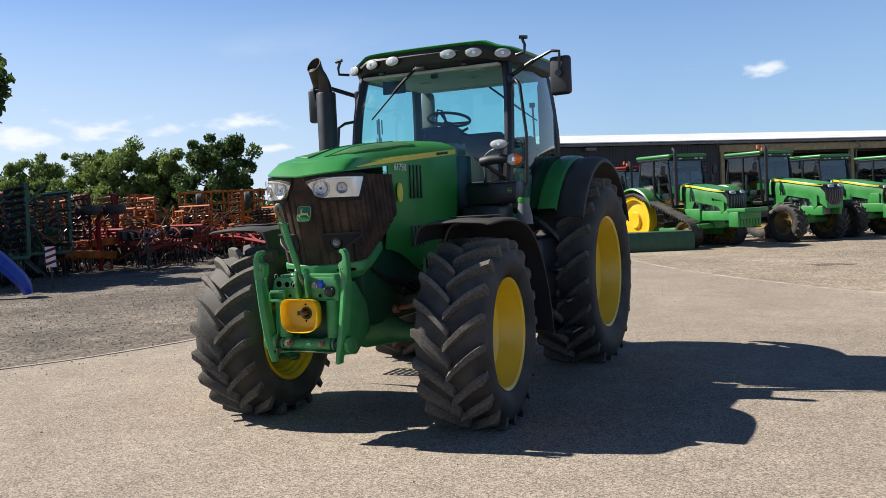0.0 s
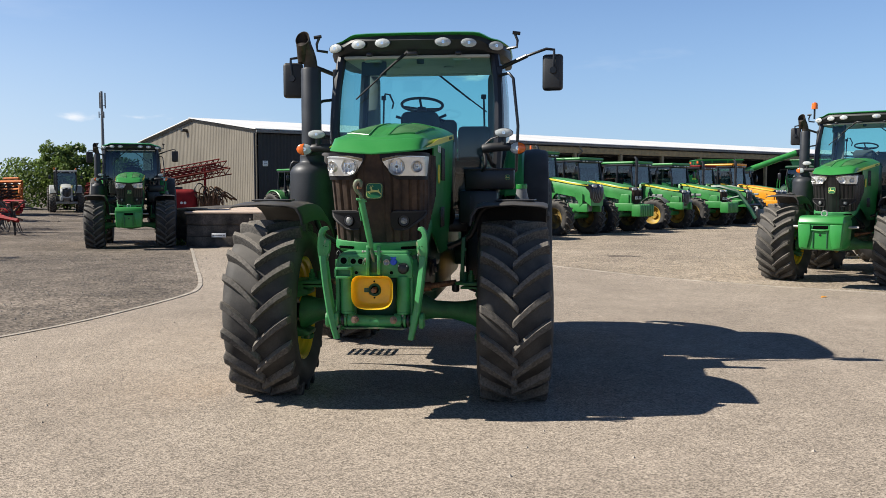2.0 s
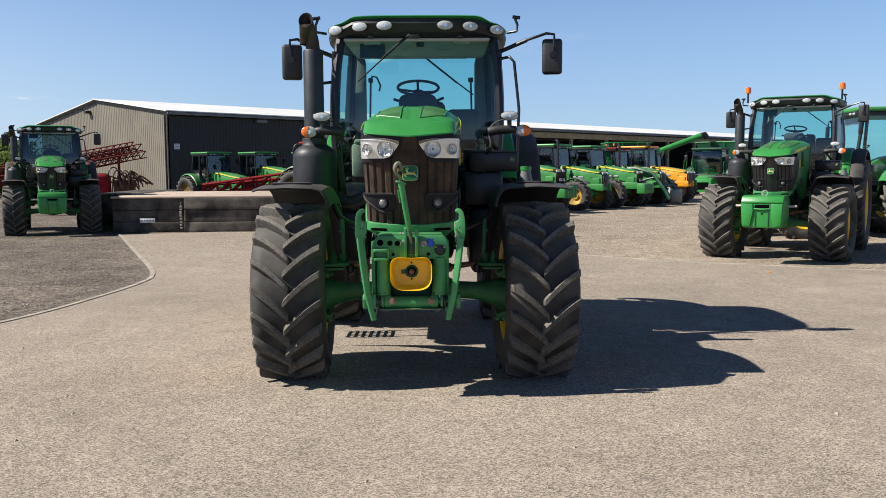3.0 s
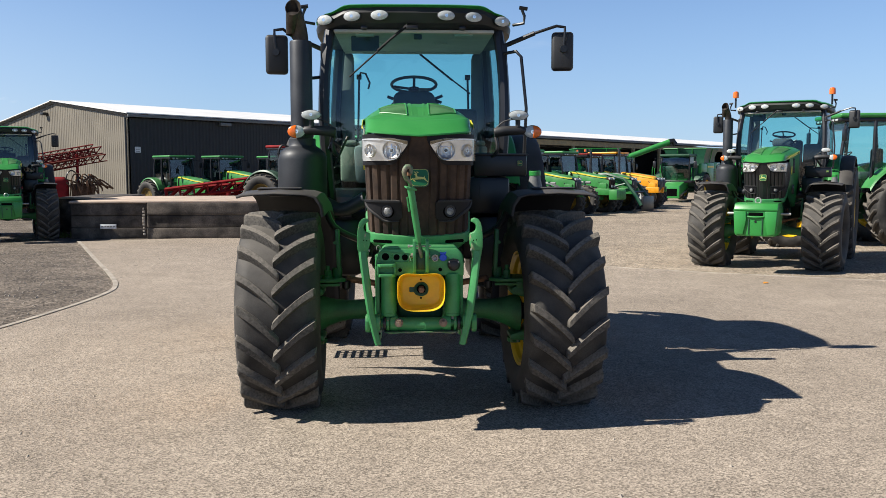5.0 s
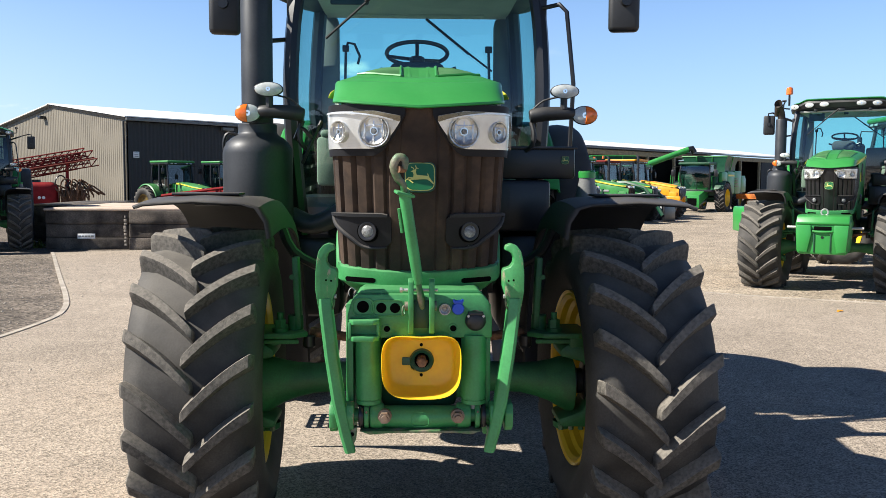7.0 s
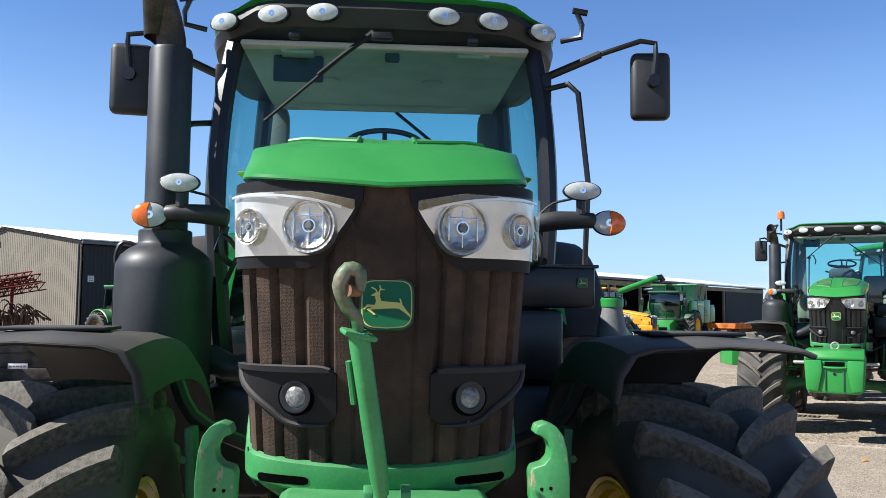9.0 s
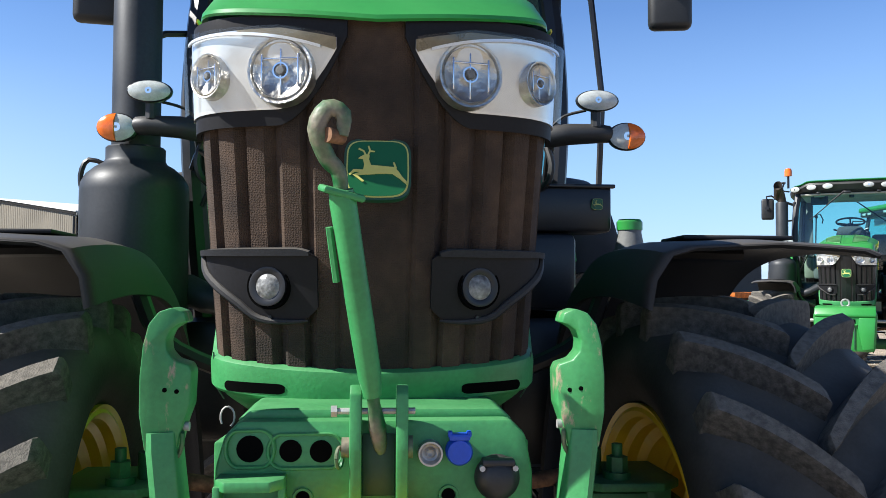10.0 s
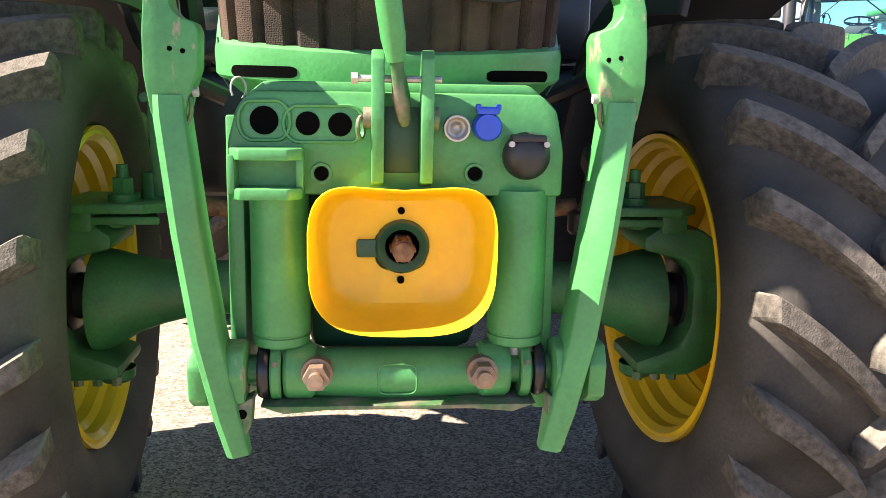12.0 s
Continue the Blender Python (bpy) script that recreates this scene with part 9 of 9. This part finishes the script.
# spare wheels on a stand
rack = thing("transport_wheels", "pair of black transport wheels on a raised red axle", "wheels", at(-19.4, 15.9, 70), "implements on the gravel")
part("stand", tube(bmesh.new(), [(0, 0.3, 0.0), (0, 0.3, 1.7), (0.0, 0, 2.02)], 0.08, 6), RED, rack)
for x in (-0.45, 0.45):
    bm = lathe(bmesh.new(), [(0.0, -0.06), (0.2, -0.06), (0.22, -0.14), (0.36, -0.16), (0.40, -0.08), (0.40, 0.08), (0.36, 0.16), (0.22, 0.14), (0.2, 0.06), (0.0, 0.06)], 22, "z", (x, 0, 2.06))
    part("wheel", bm, RUBBER, rack)

# hazard board
board = thing("hazard_board", "red and white striped hazard board on a dark frame", "sign", at(-14.7, 9.7, 50))
part("post", rod(bmesh.new(), (0, 0.03, 0), (0, 0.03, 1.05), 0.025, 8), TRIM, board)
part("panel", box(bmesh.new(), (0, 0, 0.82), (0.24, 0.02, 0.52), 0.003), WHITE, board)
for k in range(3):
    part("red_band", prism(bmesh.new(), [(-0.118, 0.60 + 0.16 * k), (0.118, 0.68 + 0.16 * k), (0.118, 0.75 + 0.16 * k), (-0.118, 0.67 + 0.16 * k)], "y", -0.014, -0.009), RED, board)

# blue plough
plough = thing("plough", "bright blue plough body resting on the gravel", "plough", at(-13.9, 7.9, 40))
# Beam is lengthened out of view so its shadow streaks the gravel.
part("beam", tube(bmesh.new(), [(-4.6, 0.5, 1.3), (-2.6, 0.3, 1.25), (-1.2, 0.2, 1.28), (-0.5, 0.0, 1.1), (0.2, -0.1, 0.42), (0.35, -0.1, 0.06)], [0.16, 0.16, 0.17, 0.2, 0.17, 0.10], 6, 3), BLUE_PAINT, plough)
part("leg", tube(bmesh.new(), [(-1.5, 0.2, 1.2), (-1.4, 0.1, 0.6), (-1.1, 0.0, 0.03)], 0.09, 6), BLUE_PAINT, plough)
part("share", sheet(bmesh.new(), [[(-1.6 + 0.9 * f, -0.15 + 0.25 * math.sin(f * 2), 0.06 + 0.5 * g + 0.15 * f * g) for g in (0, 0.5, 1)] for f in (0, 0.33, 0.66, 1)], 0.02), STEEL, plough)
part("headstock", box(bmesh.new(), (-0.55, 0.0, 1.32), (0.3, 0.25, 0.35), 0.05), BLUE_PAINT, plough)

# ---- sprayer ----
spr = thing("sprayer", "red trailed crop sprayer with a raised lattice boom", "sprayer", at(-15.2, 30.6, 20))
part("tank", box(bmesh.new(), (0.0, 0, 1.25), (2.1, 1.6, 1.1), 0.25, seg=4), RED, spr, "red spray tank")
part("tank_lid", rod(bmesh.new(), (0.2, 0, 1.78), (0.2, 0, 1.9), 0.22, 16), TRIM, spr)
for x in (-0.1, 0.05):
    part("mark", rod(bmesh.new(), (x + 0.5, -0.802, 1.2), (x + 0.5, -0.812, 1.2), 0.06, 12), WHITE, spr)
for y in (-0.75, 0.75):
    bm = lathe(bmesh.new(), [(0.0, -0.1), (0.3, -0.1), (0.33, -0.17), (0.62, -0.2), (0.68, -0.12), (0.68, 0.12), (0.62, 0.2), (0.33, 0.17), (0.3, 0.1), (0.0, 0.1)], 26, "y", (-0.4, y, 0.68))
    part("wheel", bm, RUBBER, spr)
part("chassis", box(bmesh.new(), (0, 0, 0.68), (3.4, 0.5, 0.2), 0.03), RED, spr)
bm = bmesh.new()
for k in range(10):
    x = 1.2 + 0.22 * (k % 5)
    tube(bm, [(x, -0.7 + 0.2 * (k % 3), 0.5), (x + 0.1, -0.8, 1.1), (x + 0.3 * math.sin(k), -0.6, 1.6 + 0.1 * (k % 4)), (x + 0.7, -0.2, 1.3)], 0.035, 5, 3)
tagged(part("pipework", bm, RUST, spr), kind="stuff")
part("hose_tray", box(bmesh.new(), (-0.75, -0.3, 2.0), (0.4, 0.3, 0.5), 0.04), ORANGE_PAINT, spr, "orange hose tray above the tank")
for k in range(6):
    part("hose", tube(bmesh.new(), [(0.9 + 0.2 * k, -0.5, 1.0), (1.0 + 0.2 * k, -0.7, 1.9 - 0.1 * (k % 3)), (1.3 + 0.2 * k, -0.5, 2.0 - 0.12 * k), (1.6 + 0.15 * k, -0.4, 1.2)], 0.028, 5, 4), RUST if k % 2 else TRIM, spr)
part("pump_box", box(bmesh.new(), (1.6, -0.2, 1.1), (0.9, 0.8, 0.8), 0.05), RUST, spr)


def lattice(bm, p0, p1, w, h, n, r=0.035):
    """A box girder from p0 to p1."""
    p0, p1 = Vector(p0), Vector(p1)
    d = (p1 - p0).normalized()
    a = Vector((-d.y, d.x, 0)).normalized() * w / 2
    b = d.cross(a).normalized() * h / 2
    for s, q in ((1, 1), (1, -1), (-1, 1), (-1, -1)):
        rod(bm, p0 + a * s + b * q, p1 + a * s + b * q, r, 4)
    for k in range(n):
        u, v = p0.lerp(p1, k / n), p0.lerp(p1, (k + 1) / n)
        for s in (-1, 1):
            rod(bm, u + a * s - b, v + a * s + b, r * 0.7, 4)
            rod(bm, u + a * s + b, u + a * s - b, r * 0.7, 4)
        rod(bm, u + a + b, v - a + b, r * 0.6, 4)
    return bm


for k, (dz, dy) in enumerate(((-0.1, -0.5), (0.22, -0.3), (0.0, -0.05), (0.32, 0.15), (0.1, 0.4), (-0.25, 0.2))):
    part("boom", lattice(bmesh.new(), (-3.6, dy, 1.60 + dz), (2.55 - 0.16 * k, dy + 0.3, 2.72 + dz), 0.28, 0.28, 21, 0.024), RED_DULL if k % 2 else RED_OLD, spr, "faded red folded lattice boom")
for x in (-2.6, 1.4):
    part("boom_stand", rod(bmesh.new(), (x, 0, 0.7), (x, 0, 2.0 + 0.19 * (x + 2.6)), 0.06, 6), RED, spr)

boom = thing("folded_boom", "red folded implement boom lying on the ground by the wall", "boom", at(-8.9, 37.6, 12))
part("girder", lattice(bmesh.new(), (-3.0, 0, 1.15), (3.0, 0, 1.95), 0.6, 0.5, 9, 0.07), RED, boom)
part("girder", lattice(bmesh.new(), (-3.0, 0.8, 1.1), (2.9, 0.8, 1.6), 0.6, 0.5, 9, 0.07), RED, boom)
for x in (-3.0, 0.0, 3.0):
    part("foot", box(bmesh.new(), (x, 0.4, 0.48 + 0.05 * (x + 3)), (0.2, 1.2, 0.96 + 0.1 * (x + 3)), 0.03), RED, boom)

# pale slatted pallet leaning behind the dock
pallet = thing("pallet", "pale slatted pallet leaning on the ground behind the dock", "pallet", pose(-6.4, 34.0, ground_z(-6.4, 34), 0, 0, 10))
for k in range(9):
    part("slat", box(bmesh.new(), (-0.8 + 0.2 * k, 0.0, 0.70), (0.09, 0.05, 1.45), 0.01, (-30, 14, 0)), KERB, pallet)
for z in (0.2, 0.75, 1.25):
    part("rail", box(bmesh.new(), (0, 0.06 + 0.55 * (z - 0.7), z), (1.9, 0.06, 0.1), 0.01), KERB, pallet)

# ---- mast ----
mast = thing("phone_mast", "slim grey telecoms mast with panel antennas", "mast", pose(-60.5, 110.7, -0.6))
part("pole", tube(bmesh.new(), [(0, 0, 0), (0, 0, 8), (0, 0, 15.6)], [0.30, 0.22, 0.15], 12), GREY, mast)
for k in range(3):
    a = 2.1 * k + 0.4
    part("antenna", box(bmesh.new(), (0.46 * math.cos(a), 0.46 * math.sin(a), 14.3), (0.16, 0.16, 2.2), 0.04), GREY, mast)
    part("antenna", box(bmesh.new(), (0.40 * math.cos(a + 1), 0.40 * math.sin(a + 1), 12.3), (0.13, 0.13, 0.9), 0.04), GREY, mast)
    part("bracket", rod(bmesh.new(), (0, 0, 13.6 + 0.6 * k), (0.46 * math.cos(a), 0.46 * math.sin(a), 13.6 + 0.6 * k), 0.04, 6), GREY, mast)
    part("bracket", rod(bmesh.new(), (0, 0, 12.3), (0.40 * math.cos(a + 1), 0.40 * math.sin(a + 1), 12.3), 0.04, 6), GREY, mast)


# ---- trees ----
def tree(label, x, y, h, r, seed, leaf, n=5200, group="trees behind the yard", trunk=0.22, low=0.25):
    """Tapered trunk and limbs, and a crown of small leaves gathered in clumps at the limb ends."""
    rng = random.Random(seed)
    t = thing("tree", label, "tree", pose(x, y, ground_z(x, y)), group)
    bm = bmesh.new()
    tips = []
    tube(bm, [(0, 0, -0.1), (rng.uniform(-0.2, 0.2), rng.uniform(-0.2, 0.2), h * 0.35), (rng.uniform(-0.3, 0.3), rng.uniform(-0.3, 0.3), h * 0.85)], [trunk, trunk * 0.75, 0.03], 8, 3)
    for k in range(22):
        f = low + (0.92 - low) * (k + rng.random()) / 22
        a = k * 2.4 + rng.uniform(-0.4, 0.4)
        spread = r * (math.sin(math.pi * min(1.0, (f - low) / (1.02 - low) * 0.80 + 0.18)) ** 0.7) * rng.uniform(0.65, 1.1)
        base = Vector((0, 0, h * (f - 0.12)))
        tip = Vector((spread * math.cos(a), spread * math.sin(a), h * f + rng.uniform(-0.1, 0.35) * r * 0.5))
        mid = base.lerp(tip, 0.5) + Vector((0, 0, 0.12 * h * 0.3))
        tube(bm, [base, mid, tip], [trunk * 0.35, trunk * 0.2, 0.015], 5, 2)
        tips += [tip, mid.lerp(tip, 0.55), mid.lerp(tip, 0.1)]
    tips.append(Vector((0, 0, h * 0.93)))
    part("trunk", bm, BARK, t)
    verts, faces = [], []
    n = int(n * 5)
    clumps = [(c + Vector((rng.gauss(0, 0.12), rng.gauss(0, 0.12), rng.gauss(0, 0.1))) * r, r * rng.uniform(0.10, 0.25)) for c in tips for q in range(2)]
    for i in range(n):
        c, cr = clumps[rng.randrange(len(clumps))]
        d = Vector((rng.gauss(0, 1), rng.gauss(0, 1), rng.gauss(0, 0.8))).normalized() * cr * rng.random() ** 0.4
        p = c + d
        s = rng.uniform(0.09, 0.20) * (r / 3.5) ** 0.5
        u = Vector((rng.gauss(0, 1), rng.gauss(0, 1), rng.gauss(0, 0.7))).normalized()
        v = u.orthogonal().normalized()
        v = Matrix.Rotation(rng.uniform(0, 6.28), 3, u) @ v
        w = u.cross(v) * 0.55
        k = len(verts)
        verts += [p - v * s, p + w * s, p + v * s, p - w * s]
        faces.append((k, k + 1, k + 2, k + 3))
    me = bpy.data.meshes.new("crown")
    me.from_pydata(verts, [], faces)
    me.materials.append(leaf)
    ob = new("crown", me)
    ob.parent = t
    tagged(ob, "dense irregular leaf crown", kind="stuff")
    return t


for i, (x, y, h, r, leaf, n) in enumerate(((-66, 44, 7.6, 3.6, LEAF_A, 4200), (-58, 46, 6.9, 3.4, LEAF_B, 4200), (-53, 47, 7.6, 2.6, LEAF_B, 3200), (-48.5, 46, 7.4, 3.2, LEAF_B, 4600), (-44.8, 46.5, 6.9, 2.7, LEAF_B, 4200), (-47, 49, 6.2, 2.6, LEAF_B, 3600), (-38.7, 46.1, 7.7, 2.9, LEAF_A, 5000), (-62, 43, 6.3, 3.0, LEAF_A, 4000))):
    tree("leafy dark green tree behind the implements" if leaf is LEAF_A else "leafy light green tree behind the implements", x, y, h, r, 20 + i, leaf, n, low=0.12)
tree("rounded light green tree behind the silver tractor", -37.5, 60.5, 5.3, 2.5, 41, LEAF_B, 2600, low=0.12)
tree("rounded light green bush by the hedge", -34.8, 62.5, 4.4, 2.4, 42, LEAF_B, 3200, low=0.05)
tree("tall tree at the edge of the yard", -24.2, 10.6, 8.6, 4.2, 43, LEAF_A, 4600, low=0.45)

# hedge of scrub along the boundary
rng = random.Random(77)
verts, faces = [], []
for i in range(60000):
    f = rng.random()
    x = -75 + 52 * f
    y = 50 + 14 * f + rng.gauss(0, 1.1)
    top = 3.0 + 0.7 * math.sin(x * 0.9) + 0.5 * math.sin(x * 2.3 + 1)
    z = ground_z(x, y) + top * rng.random() ** 0.7 + 0.1
    s = rng.uniform(0.07, 0.16)
    u = Vector((rng.gauss(0, 1), rng.gauss(0, 1), rng.gauss(0, 0.7))).normalized()
    v = u.orthogonal().normalized() * s
    w = u.cross(v) * 0.6
    p = Vector((x, y, z))
    k = len(verts)
    verts += [p - v, p + w, p + v, p - w]
    faces.append((k, k + 1, k + 2, k + 3))
me = bpy.data.meshes.new("hedge")
me.from_pydata(verts, [], faces)
me.materials.append(LEAF_B)
tagged(new("hedge", me), "overgrown green boundary hedge", "hedge", kind="stuff")

# weeds against the dock, and a dry leaf on the paving
rng = random.Random(12)
verts, faces = [], []
for i in range(140):
    x, y = -9.55 + rng.gauss(0, 0.16), 17.75 + rng.gauss(0, 0.12)
    a, h, w = rng.uniform(0, 6.28), rng.uniform(0.08, 0.24), rng.uniform(0.008, 0.02)
    lean = Vector((rng.gauss(0, 0.07), rng.gauss(0, 0.07), 0))
    p, u = Vector((x, y, ground_z(x, y))), Vector((math.cos(a), math.sin(a), 0)) * w
    k = len(verts)
    verts += [p - u, p + u, p + u * 0.7 + lean * 0.5 + Vector((0, 0, h * 0.6)), p + lean + Vector((0, 0, h)), p - u * 0.7 + lean * 0.5 + Vector((0, 0, h * 0.6))]
    faces.append((k, k + 1, k + 2, k + 3, k + 4))
me = bpy.data.meshes.new("weeds")
me.from_pydata(verts, [], faces)
me.materials.append(LEAF_B)
tagged(new("weeds", me), "tuft of bright green weeds beside the dock", "weeds", kind="stuff")
bm = sheet(bmesh.new(), [[(-0.05, -0.005, 0.0), (-0.05, 0.005, 0.004)], [(-0.015, -0.028, 0.012), (-0.015, 0.028, 0.02)], [(0.02, -0.024, 0.006), (0.02, 0.024, 0.016)], [(0.055, -0.003, 0.012), (0.055, 0.003, 0.012)]], 0.0015)
leaf = new("fallen_leaf", finish(bm, "fallen_leaf", AMBER_PAINT))
leaf.matrix_world = pose(5.37, 6.63, ground_z(100, 6.63) + 0.008, 0, 0, 25)
tagged(leaf, "dry yellow leaf lying on the paving", "leaf")
